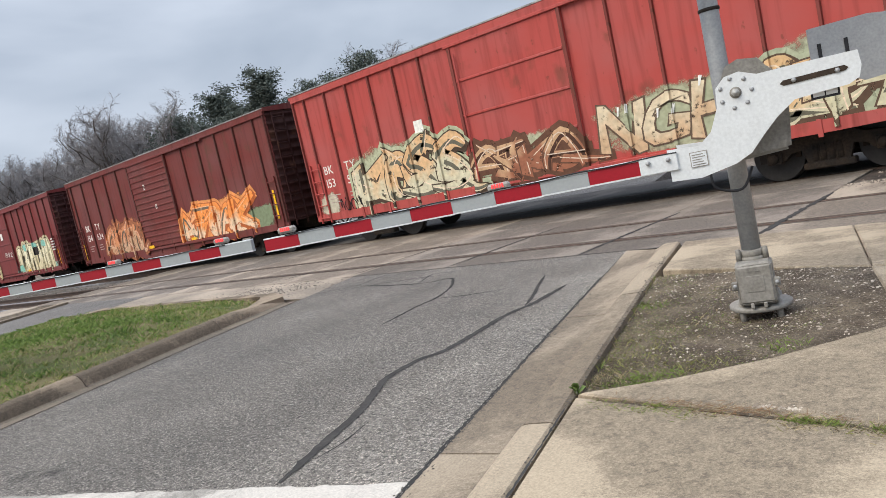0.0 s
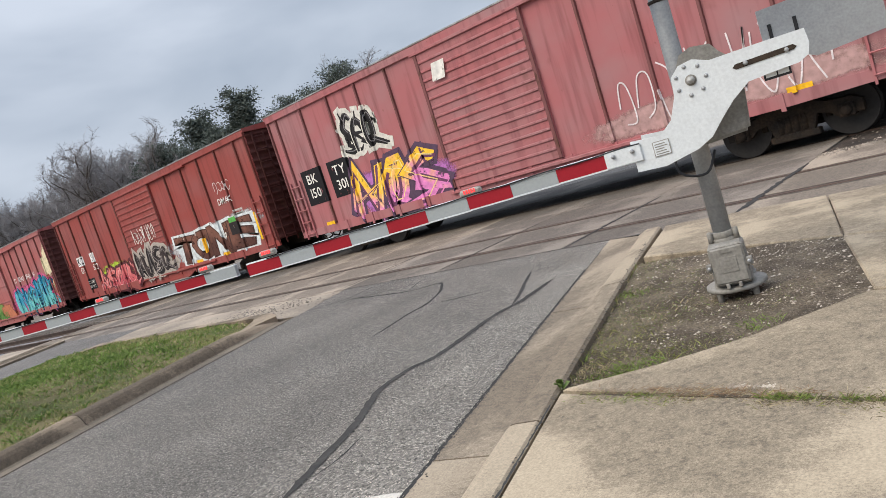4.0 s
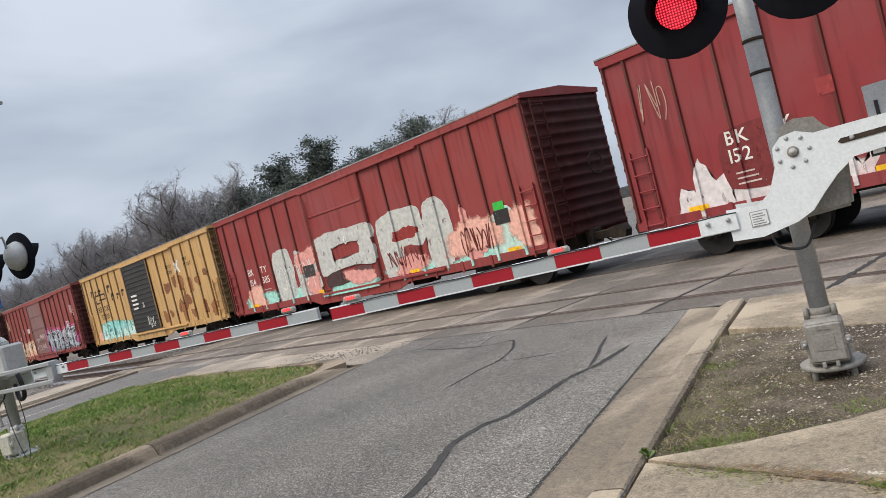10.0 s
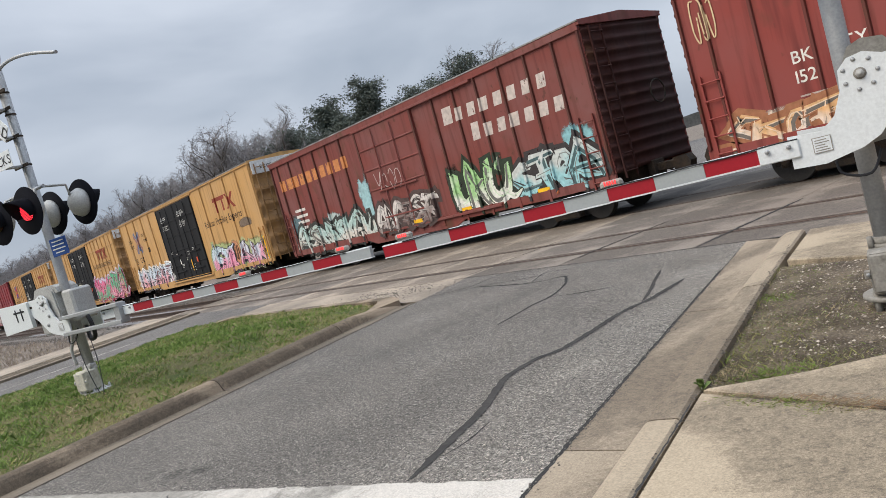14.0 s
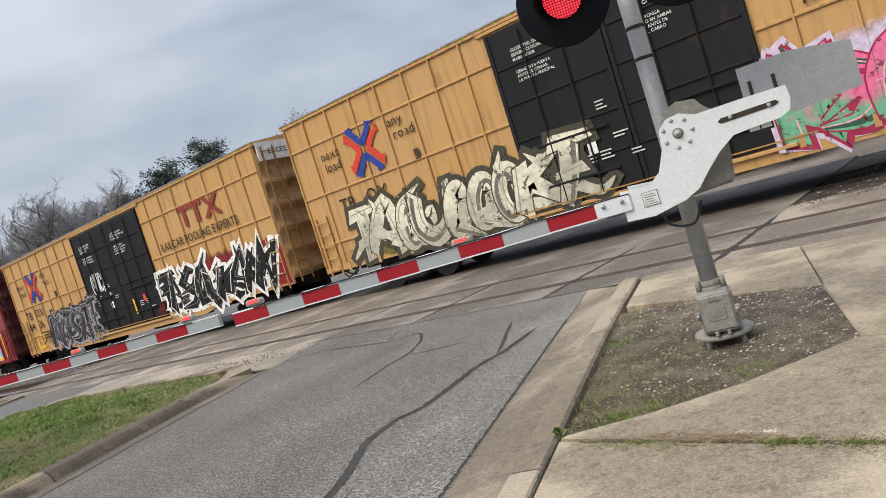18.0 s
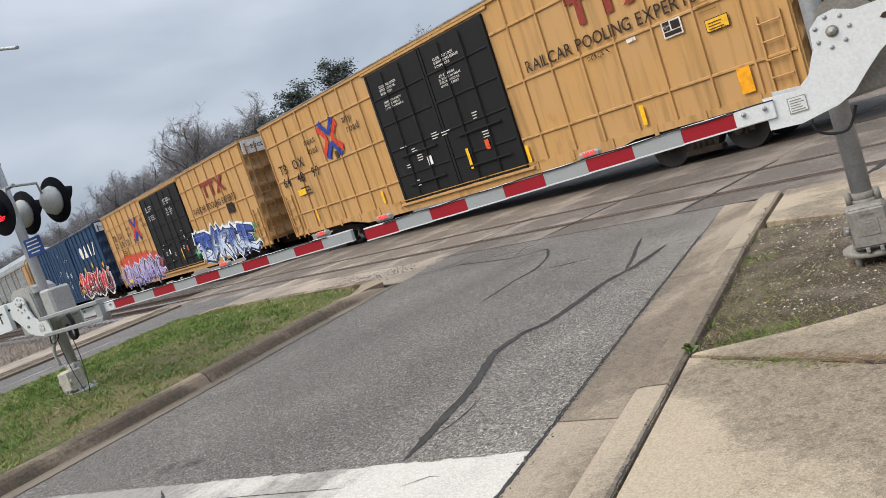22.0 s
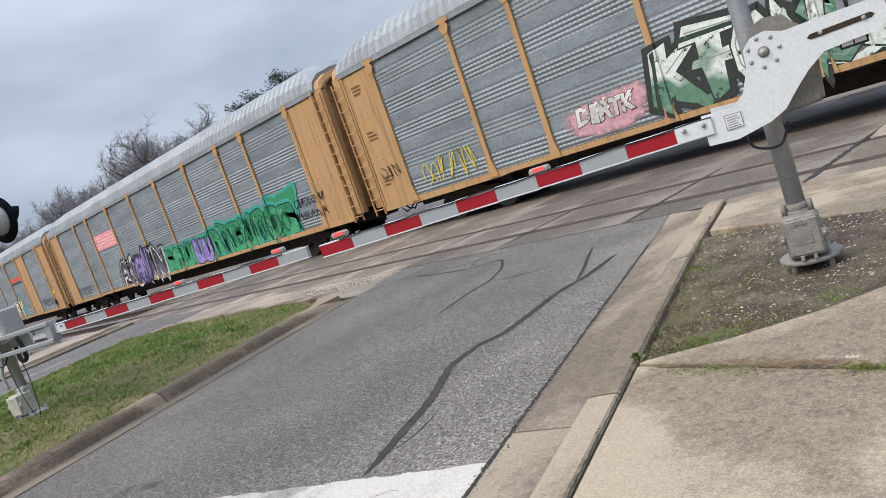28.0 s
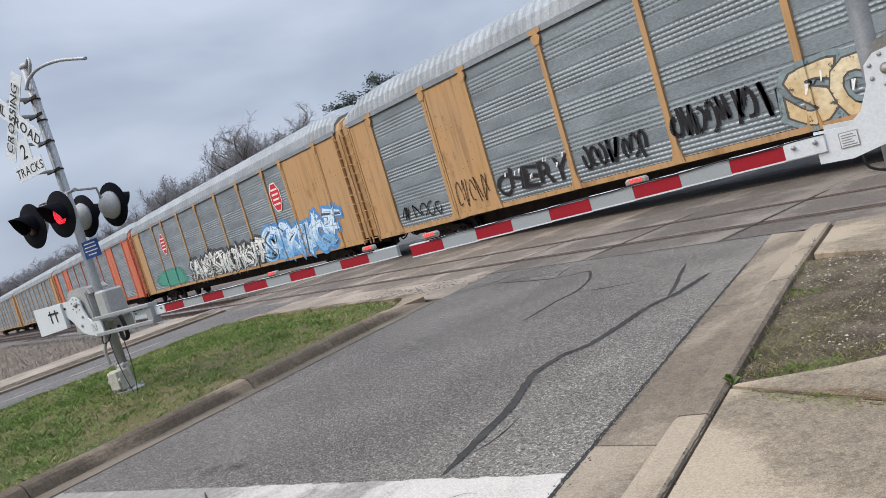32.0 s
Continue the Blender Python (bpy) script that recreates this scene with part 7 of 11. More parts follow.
def car_8():
    c = boxcar("deep red boxcar with cream and white graffiti", START[8], P(138, 44, 46, rust=0.06, fade=0.12))
    white, cream = (218, 210, 208), (214, 198, 158)
    daub(c, [(2.15, 1.25), (2.15, 2.3), (3.5, 2.32), (3.55, 1.25)], (118, 48, 48), 3, 80, 0.01, "number_panel")
    for t, x, z in (("BK", 2.25, 2.06), ("TY", 3.0, 2.06), ("152", 2.25, 1.72), ("301", 3.0, 1.72)):
        words(c, t, x, z, 0.26, layer=5)
    bars(c, 2.3, 1.5, 0.5, 3, 0.1, 0.03, (206, 190, 184), 5, seed=80)
    cloud(c, 0.9, 6.4, 0.68, 1.3, white, 81)
    daub(c, [(1.0, 0.9), (1.15, 1.5), (1.4, 1.35), (1.6, 1.95), (1.9, 1.5), (2.1, 1.6), (2.1, 0.9)], white, 2, 81, 0.04, label="jagged white sprayed shape")
    daub(c, [(3.6, 0.9), (3.55, 1.6), (3.9, 2.05), (4.2, 1.6), (4.4, 1.2), (4.3, 0.9)], white, 2, 82, 0.04)
    daub(c, [(4.35, 0.9), (4.6, 1.4), (4.8, 1.95), (5.1, 1.4), (5.4, 1.9), (5.9, 2.05), (6.3, 1.85), (6.3, 0.9)], (206, 188, 186), 2, 83, 0.04)
    daub(c, [(5.4, 1.1), (5.45, 1.6), (5.8, 1.75), (6.05, 1.5), (5.95, 1.1)], (126, 58, 58), 4, 84, 0.03)
    daub(c, [(4.6, 1.0), (4.75, 1.3), (5.0, 1.3), (5.1, 1.0)], (140, 74, 72), 4, 85, 0.03)
    # brown mural across the foot of the door
    daub(c, [(6.6, 1.0), (6.55, 1.6), (7.0, 1.95), (7.6, 1.85), (8.0, 2.1), (8.5, 1.8), (9.1, 1.85), (9.2, 1.0)], (150, 96, 76), 2, 86, 0.05, label="worn brown mural on the door")
    bubble(c, 6.8, 8.9, 1.15, 1.8, (190, 152, 120), (98, 54, 44), 87, (176, 128, 100), 4, 3, 0.03)
    cloud(c, 6.5, 9.2, 0.8, 1.2, (196, 150, 130), 88, 4)
    daub(c, [(9.6, 1.0), (9.5, 1.7), (9.9, 2.05), (10.6, 2.0), (11.3, 2.35), (12.2, 2.4), (12.9, 2.6), (13.1, 2.0), (13.2, 1.0)], (206, 186, 170), 1, 89, 0.05)
    bubble(c, 9.7, 13.1, 1.0, 2.25, cream, (112, 84, 66), 84, (224, 208, 172), 5, edge=0.05, order=(1, 4, 0, 3, 0))
    cloud(c, 12.4, 15.3, 0.7, 1.75, (226, 226, 228), 85, 6, 0.5)
    cloud(c, 12.9, 14.9, 0.85, 1.5, (230, 230, 230), 185, 7, 0.3)
    patch(c, 13.6, 1.95, 14.4, 2.35, (226, 224, 218), 6, name="placard")
    patch(c, 13.65, 2.0, 13.97, 2.3, (96, 34, 36), 7, name="placard")
    patch(c, 14.03, 2.0, 14.35, 2.3, (96, 34, 36), 7, name="placard")
    patch(c, 15.0, 2.1, 15.2, 2.22, (60, 190, 70), 6, name="placard")
    patch(c, 4.0, 2.45, 4.3, 2.75, (150, 60, 60), 2, name="placard")
    bars(c, 12.6, 2.5, 0.9, 4, 0.13, 0.06, seed=8)
    yellow_marks(c, (1.2, 4.6, 11.3, 14.2))
    scribble(c, 0.7, 1.3, 2.9, 3.7, (190, 160, 140), 86, 3, 0.018)


def car_9():
    c = boxcar("deep red boxcar with mint, pink and grey graffiti", START[9], P(142, 52, 48, rust=0.06, fade=0.12))
    numbers(c, ("BK", "TY"), ("154", "385"), 1.6, 2.15, 0.3)
    grey, mint, pink, red = (190, 190, 184), (166, 220, 206), (224, 158, 148), (142, 52, 48)
    # mint along the sill, worn pink and peach mists
    for i, (x0, x1, z1) in enumerate(((0.9, 3.4, 1.5), (3.6, 6.4, 1.35), (6.5, 9.4, 1.25), (9.4, 12.4, 1.35), (12.2, 15.6, 1.3))):
        cloud(c, x0, x1, 0.72, z1, mint, 91 + i, 1)
    for i, (x0, x1, z0, z1) in enumerate(((1.2, 2.7, 0.9, 1.75), (5.2, 6.4, 0.9, 1.7), (7.6, 9.2, 1.0, 1.5), (12.4, 14.3, 1.05, 2.1), (9.9, 11.6, 0.95, 1.5), (4.9, 6.2, 1.7, 2.6), (14.6, 15.6, 0.95, 2.1))):
        cloud(c, x0, x1, z0, z1, pink if i % 3 else (232, 178, 160), 291 + i, 4, 0.6)
    # pale grey letter shapes with maroon counters
    daub(c, [(3.5, 1.0), (3.45, 2.5), (3.9, 2.75), (4.6, 2.7), (4.7, 1.9), (4.55, 1.1)], grey, 2, 1, label="pale grey letter shape")
    daub(c, [(4.95, 1.0), (4.85, 2.1), (5.0, 2.6), (5.5, 2.35), (6.1, 2.0), (6.35, 1.2), (5.6, 1.1)], grey, 2, 2)
    daub(c, [(6.45, 2.3), (6.45, 2.72), (7.6, 2.8), (9.3, 2.72), (9.35, 2.3), (8.0, 2.32)], grey, 2, 3, label="pale grey band across the door")
    daub(c, [(6.5, 1.5), (6.45, 2.3), (7.2, 2.3), (7.3, 1.9), (8.6, 1.95), (8.7, 2.3), (9.3, 2.3), (9.3, 1.55), (8.0, 1.62)], grey, 3, 4)
    daub(c, [(6.6, 1.1), (6.7, 1.5), (7.6, 1.55), (7.8, 1.12)], (74, 54, 52), 3, 5)
    daub(c, [(8.2, 1.15), (8.3, 1.52), (9.0, 1.5), (9.1, 1.15)], (96, 66, 64), 3, 6)
    daub(c, [(9.6, 0.95), (9.55, 2.4), (9.75, 2.75), (10.7, 2.85), (11.5, 2.75), (11.6, 1.9), (11.35, 1.7), (10.6, 1.75), (10.5, 1.0)], grey, 2, 7, label="pale grey letter shape")
    daub(c, [(10.2, 1.95), (10.25, 2.2), (10.9, 2.3), (11.35, 2.2), (11.2, 1.98)], red, 3, 8)
    daub(c, [(11.65, 1.05), (11.6, 2.3), (11.75, 2.75), (12.2, 2.88), (12.6, 2.6), (12.7, 1.6), (12.35, 1.0)], grey, 2, 9)
    daub(c, [(13.0, 1.1), (12.9, 1.7), (13.15, 2.45), (13.4, 1.8), (13.7, 2.1), (13.8, 1.3), (13.4, 1.0)], (214, 150, 142), 3, 10, 0.05)
    daub(c, [(13.95, 0.95), (13.9, 1.5), (14.15, 2.0), (14.7, 2.1), (15.0, 1.6), (14.95, 0.95)], (186, 212, 200), 3, 11)
    scribble(c, 12.9, 14.0, 1.1, 1.8, (112, 52, 50), 293, 6, 0.04, 6)
    scribble(c, 3.7, 6.0, 1.2, 2.2, (224, 224, 218), 294, 5, 0.03, 6)
    scribble(c, 9.8, 11.4, 1.1, 1.7, (120, 60, 56), 295, 5, 0.04, 6)
    patch(c, 5.3, 1.6, 5.95, 1.98, (66, 62, 62), 7, name="placard")
    patch(c, 14.2, 1.7, 14.7, 2.05, (50, 46, 46), 6, name="placard")
    patch(c, 14.25, 2.05, 14.6, 2.25, (60, 180, 70), 6, name="placard")
    words(c, "0", 8.0, 2.3, 0.26, (226, 222, 216), 6)
    yellow_marks(c, (1.5, 5.9, 10.6, 14.4))


def car_10():
    c = boxcar("yellow boxcar with rust patches, a black door and mint graffiti", START[10], P(194, 152, 90, rust=0.14, fade=0.12, rust_colour=(0.24, 0.11, 0.045)), "louvres",
               door_paint=car_paint("sooty_door", (0.03, 0.028, 0.026), 0.05, 0.1))
    for x, z, s in ((1.1, 3.55, 0.42), (1.7, 3.5, 0.36), (2.35, 3.5, 0.36), (3.6, 3.55, 0.5), (3.95, 3.1, 0.46), (4.7, 3.05, 0.4), (5.45, 3.15, 0.42)):
        patch(c, x, z, x + s * 0.8, z + s * 0.28, (54, 44, 34), 1, name="emblem_bar")
        patch(c, x, z - s * 0.5, x + s * 0.28, z, (54, 44, 34), 1, name="emblem_bar")
    for x0, z0, x1, z1 in ((1.6, 3.3, 3.1, 3.38), (1.6, 2.95, 1.68, 3.3), (1.6, 2.9, 2.2, 2.98), (3.02, 3.1, 3.1, 3.38), (2.1, 3.05, 3.1, 3.12)):
        patch(c, x0, z0, x1, z1, (60, 48, 36), 1, name="emblem_bar")
    words(c, "RB  OX", 1.7, 2.45, 0.3, (60, 48, 36))
    words(c, "37 200", 1.9, 2.05, 0.28, (60, 48, 36))
    cloud(c, 1.4, 6.0, 0.9, 1.9, (140, 214, 206), 101)
    bubble(c, 1.5, 5.9, 0.92, 1.75, (150, 212, 204), (112, 150, 146), 102, (196, 222, 212), 6, edge=0.03)
    cloud(c, 0.7, 1.7, 0.9, 1.5, (230, 170, 150), 103, 2)
    scribble(c, 8.1, 8.9, 1.1, 1.65, (206, 206, 200), 104, 4, 0.035)
    bars(c, 6.7, 2.7, 0.9, 4, 0.2, 0.09, seed=10)
    words(c, "0", 7.9, 2.1, 0.26)
    for a in (-35, 35):
        bm = bmesh.new()
        dx, dz = math.sin(radians(a)) * 0.32, math.cos(radians(a)) * 0.32
        flat_poly(bm, [(12.3 - dx - 0.06, 3.4 - dz), (12.3 - dx + 0.06, 3.4 - dz), (12.3 + dx + 0.06, 3.4 + dz), (12.3 + dx - 0.06, 3.4 + dz)])
        decal(c, "emblem_bar", bm, (222, 222, 216), 1 + (a > 0))
    words(c, "next", 11.2, 3.45, 0.2, (70, 54, 40))
    words(c, "load", 11.2, 3.2, 0.2, (70, 54, 40))
    words(c, "any", 13.0, 3.55, 0.2, (70, 54, 40))
    words(c, "road", 13.1, 3.3, 0.2, (70, 54, 40))
    rr = random.Random(10)
    for k in range(16):
        x, z, w = rr.uniform(9.7, 14.6), rr.uniform(0.95, 2.7), rr.uniform(0.25, 0.6)
        cloud(c, x, x + w, z, z + rr.uniform(0.3, 0.9), (150, 100, 66) if k % 2 else (132, 86, 58), 300 + k, 1 + k % 2, 0.6)


def car_11():
    c = boxcar("rust red boxcar with a taupe door and silver graffiti", START[11], P(140, 58, 50, rust=0.08, fade=0.12), door_paint=P(128, 86, 80, rust=0.15))
    numbers(c, ("BK", "TY"), ("152", "335"), 2.0, 2.15, 0.28)
    wild(c, 9.6, 14.6, 1.0, 2.15, (186, 190, 194), (46, 46, 50), 112, (160, 166, 172), (206, 96, 146))
    cloud(c, 14.7, 15.4, 1.1, 1.7, (196, 110, 150), 113)
    cloud(c, 3.1, 6.0, 0.9, 1.6, (196, 170, 146), 114)
    cloud(c, 0.5, 6.0, 0.82, 1.5, (222, 204, 186), 115, 1, 0.6)
    wild(c, 3.0, 6.0, 0.85, 1.75, (228, 208, 184), (196, 150, 120), 119, (224, 176, 150), n=5)
    wild(c, 0.6, 2.6, 0.85, 1.4, (216, 170, 120), (150, 96, 70), 120, (226, 210, 196), n=4)
    scribble(c, 6.9, 7.7, 1.75, 2.05, (222, 214, 208), 116, 4, 0.022)
    scribble(c, 7.9, 9.0, 1.85, 2.2, (222, 214, 208), 216, 6, 0.022)
    scribble(c, 6.8, 8.9, 1.2, 1.6, (216, 200, 200), 217, 8, 0.026)
    scribble(c, 0.3, 0.8, 3.0, 4.0, (214, 190, 150), 117, 3)
    scribble(c, 14.6, 15.2, 2.8, 3.4, (230, 210, 200), 118, 3)
    patch(c, 5.2, 2.5, 5.5, 2.8, (226, 222, 216), 2, name="placard")
    patch(c, 4.0, 2.5, 4.3, 2.8, (214, 206, 198), 2, name="placard")
    bars(c, 13.3, 2.5, 1.0, 6, 0.13, 0.06, seed=11)
    yellow_post(c, 13.0, 1.3, 2.4)


def car_12():
    c = boxcar("brown-red boxcar with faded white lettering and graffiti", START[12], P(124, 60, 52, rust=0.2, fade=0.2), "plug")
    for i, wd in enumerate((0.55, 0.4, 0.42, 0.4, 0.42, 0.4, 0.42, 0.4)):
        patch(c, 10.6 + i * 0.52, 3.4, 10.6 + i * 0.52 + wd * 0.72, 3.4 + (0.46 if i == 0 else 0.34), (196, 184, 176), 1, 0.05, name="emblem_bar")
    for i in range(7):
        patch(c, 11.6 + i * 0.5, 2.75, 11.6 + i * 0.5 + 0.29, 2.75 + (0.46 if i == 0 else 0.34), (196, 184, 176), 1, 0.05, name="emblem_bar")
    for i in range(10):
        patch(c, 0.5 + i * 0.5, 3.3, 0.5 + i * 0.5 + 0.36, 3.7, (196, 130, 80), 1, name="emblem_bar")
    bars(c, 1.0, 2.4, 1.0, 4, 0.22, 0.1, seed=12)
    wild(c, 0.8, 6.0, 0.85, 1.7, (170, 196, 190), (44, 40, 38), 121, (206, 200, 190))
    wild(c, 10.4, 12.4, 1.0, 2.0, (160, 200, 140), (30, 34, 30), 122, (220, 220, 210))
    wild(c, 12.8, 15.4, 1.0, 1.9, (196, 200, 196), (40, 34, 34), 123, (150, 196, 200))
    for k, (x, w, z, h, tone) in enumerate(((0.4, 1.2, 0.9, 1.3, (96, 120, 126)), (1.9, 0.8, 1.0, 0.9, (60, 40, 38)), (3.0, 1.0, 0.9, 1.2, (176, 190, 186)), (4.6, 1.2, 0.9, 0.8, (70, 48, 44)), (5.6, 0.7, 1.2, 1.8, (160, 196, 200)),
                                            (6.5, 1.2, 0.95, 1.0, (84, 56, 50)), (7.9, 1.3, 1.0, 0.7, (150, 120, 110)), (10.0, 0.8, 0.9, 1.4, (64, 50, 48)), (14.6, 1.0, 1.1, 1.3, (140, 190, 196)), (13.0, 1.2, 0.85, 0.6, (190, 110, 70)))):
        cloud(c, x, x + w, z, z + h, tone, 1240 + k, 1, 0.5)
    wild(c, 6.4, 9.3, 0.95, 1.7, (206, 200, 194), (60, 44, 42), 126, (120, 100, 96), n=6)
    scribble(c, 6.8, 8.2, 2.2, 2.8, (206, 196, 190), 124, 4, 0.02)
    yellow_marks(c, (8.2, 10.4, 13.4))


def next_load(c, x, z, dark=(66, 50, 36), pale=False):
    """The crossed red and blue emblem with its slogan."""
    red, blue = ((206, 66, 48), (44, 66, 150)) if not pale else ((150, 110, 100), (104, 112, 140))
    for q, a in enumerate((47, 133, 227, 313)):
        d, up = Vector((math.cos(radians(a)) * 1.25, math.sin(radians(a)) * 1.22)), (1 if q % 2 else -1)
        for col, side in ((red, up), (blue, -up)):
            bm = bmesh.new()
            nrm = Vector((-d.y, d.x)) * side
            flat_poly(bm, [(x + (d * r_ + nrm * o).x, z + (d * r_ + nrm * o).y) for r_, o in ((0.07, 0.015), (0.62, 0.015), (0.52, 0.21), (0.46, 0.15), (0.07, 0.15))])
            decal(c, "emblem_bar", bm, col, 1 + 0.5 * q)
    words(c, "next", x - 1.55, z + 0.1, 0.24, dark)
    words(c, "load", x - 1.5, z - 0.22, 0.24, dark)
    words(c, "any", x + 0.95, z + 0.25, 0.24, dark)
    words(c, "road", x + 1.05, z - 0.07, 0.24, dark)


def pool_car(i, label, mark, num, rust=0.06, grid=True, emblem=3.4, pale=False, slogan=True, upper=True, num_at=(0.75, 2.35)):
    c = boxcar(label, START[i], P(*YEL, rust=rust, fade=0.1, rust_colour=(0.30, 0.15, 0.05)), tall=True, grid=grid, leaf=True, door_paint=DOOR_BLACK,
               end_paint=P(150, 112, 62, rust=0.2))
    next_load(c, emblem, 3.6, pale=pale)
    x, z = num_at
    words(c, mark[0], x, z, 0.34, (52, 42, 34))
    words(c, mark[1], x + 1.0, z + 0.02, 0.34, (52, 42, 34))
    words(c, num[0], x, z - 0.46, 0.34, (52, 42, 34))
    words(c, num[1], x + 1.0, z - 0.46, 0.34, (52, 42, 34))
    words(c, num[2], x + 2.05, z - 0.46, 0.34, (52, 42, 34))
    bars(c, x + 1.0, z - 0.7, 0.7, 3, 0.12, 0.05, (70, 56, 40), seed=i)
    # maroon block emblem of three letter shapes
    for x0, x1, z0, z1 in ((14.45, 15.8, 4.0, 4.17), (14.68, 14.86, 3.5, 4.0), (15.4, 15.58, 3.5, 4.0)):
        patch(c, x0, z0, x1, z1, (140, 60, 46), 1, name="emblem_bar")
    for way in (-1, 1):
        bm = bmesh.new()
        flat_poly(bm, [(16.3 - way * 0.36 - 0.12, 3.5), (16.3 - way * 0.36 + 0.12, 3.5), (16.3 + way * 0.36 + 0.12, 4.17), (16.3 + way * 0.36 - 0.12, 4.17)])
        decal(c, "emblem_bar", bm, (140, 60, 46), 1.5 + 0.3 * way)
    if slogan:
        words(c, "RAILCAR POOLING EXPERTS" if upper else "Railcar Pooling Experts", 12.9, 3.02, 0.27 if upper else 0.3, (60, 44, 34), gap=0.12, stretch=0.88 if upper else 1.0)
    for k, (x, n) in enumerate(((7.5, 3), (10.0, 3))):
        for r, t in enumerate(("CLOSE THIS DOOR", "BEFORE CLOSING", "MAIN DOOR") if k == 0 else ("CLOSE AND LOCK", "BOTH DOORS BEFORE", "MOVING CAR")):
            words(c, t, x, 4.25 - r * 0.1, 0.068, (226, 226, 222), 1, gap=0.1)
        for r, t in enumerate(("CIERRE ESTA PUERTA", "ANTES DE CERRAR", "LA PUERTA PRINCIPAL") if k == 0 else ("CIERRE Y PONGA", "EL SEGURO EN AMBAS", "PUERTAS ANTES DE", "MOVER EL CARRO")):
            words(c, t, x, 3.8 - r * 0.09, 0.06, (220, 220, 216), 1, gap=0.1)
    rng = random.Random(i)
    for _ in range(9):
        x, z = rng.uniform(7.3, 11.4), rng.uniform(1.4, 2.7)
        bars(c, x, z, rng.uniform(0.14, 0.36), rng.randint(1, 3), 0.07, 0.026, (206, 206, 200), 1, seed=_ + i * 9)
    patch(c, 8.55, 1.75, 8.75, 2.0, (226, 226, 222), 2, name="placard")
    patch(c, 10.9, 1.65, 11.05, 1.9, (224, 90, 50), 2, name="placard")
    yellow_post(c, 10.15, 1.3, 1.85)
    band = part("end_band", a_box(c["len"] + 0.06, -1.46, 4.42, c["len"] + 0.1, 1.46, 4.95), WHITE, c["ob"], "white painted band at the top of the car end")
    bm = bmesh.new()
    wide = lettering(bm, "EXCESS HEIGHT CAR", 0, 0, 0.15, 0.16)
    for v in bm.verts:
        v.co = Vector((c["len"] + 0.104, v.co.x - wide / 2, 4.6 + v.co.z))
    tagged(part("stencil", bm, BLACK_PAINT, band), kind="stuff")
    # gold sill beam below the doors
    patch(c, 6.4, 0.985, 12.6, 1.01, (178, 134, 66), 9, name="sill_strip")
    bars(c, 4.2, 2.9, 0.25, 1, 0.1, 0.25, (70, 56, 40), seed=i)
    return c


def car_13():
    c = pool_car(13, "tall mustard yellow boxcar with smooth ribs and pink graffiti", ("TB", "OX"), ("66", "49", "19"), grid=False, emblem=2.6, pale=True, upper=False, num_at=(1.15, 2.42))
    cloud(c, 1.0, 6.9, 0.85, 1.95, (216, 214, 206), 131)
    wild(c, 1.1, 6.8, 0.88, 1.85, (206, 216, 224), (44, 40, 44), 132, (226, 164, 172), (226, 224, 220), 9, sharp=False)
    cloud(c, 12.5, 18.4, 0.85, 1.9, (160, 176, 120), 133)
    wild(c, 12.6, 15.2, 0.9, 1.9, (196, 212, 220), (40, 34, 44), 134, (224, 150, 174), (160, 172, 120), 4, sharp=False)
    wild(c, 16.0, 18.3, 0.9, 1.8, (206, 206, 216), (46, 38, 48), 135, (222, 150, 172), (170, 176, 130), 4, sharp=False)
    cloud(c, 15.0, 16.1, 1.0, 2.1, (206, 146, 110), 136, 2)
    scribble(c, 15.2, 15.9, 1.2, 1.9, (70, 44, 34), 137, 4)
    yellow_post(c, 18.45, 0.95, 1.95)
    cloud(c, 16.6, 17.8, 2.5, 2.95, (120, 104, 90), 138)


def car_14():
    c = pool_car(14, "tall mustard yellow boxcar with white and candy-coloured graffiti", ("TB", "OX"), ("664", "27", "5"), emblem=2.7, num_at=(1.3, 2.3))
    cloud(c, 1.2, 7.4, 0.85, 1.4, (112, 108, 52), 141)
    wild(c, 1.5, 8.4, 0.9, 2.1, (224, 218, 196), (46, 44, 34), 142)
    cloud(c, 12.2, 18.8, 0.85, 2.2, (178, 150, 190), 143, rough=0.5)
    wild(c, 12.3, 15.6, 0.9, 2.1, (222, 110, 150), (150, 32, 62), 144, (108, 170, 136), (206, 192, 212), 5, sharp=False)
    wild(c, 15.3, 18.8, 0.9, 2.3, (90, 170, 130), (140, 34, 64), 145, (226, 150, 172), (206, 200, 214), 5, sharp=False)


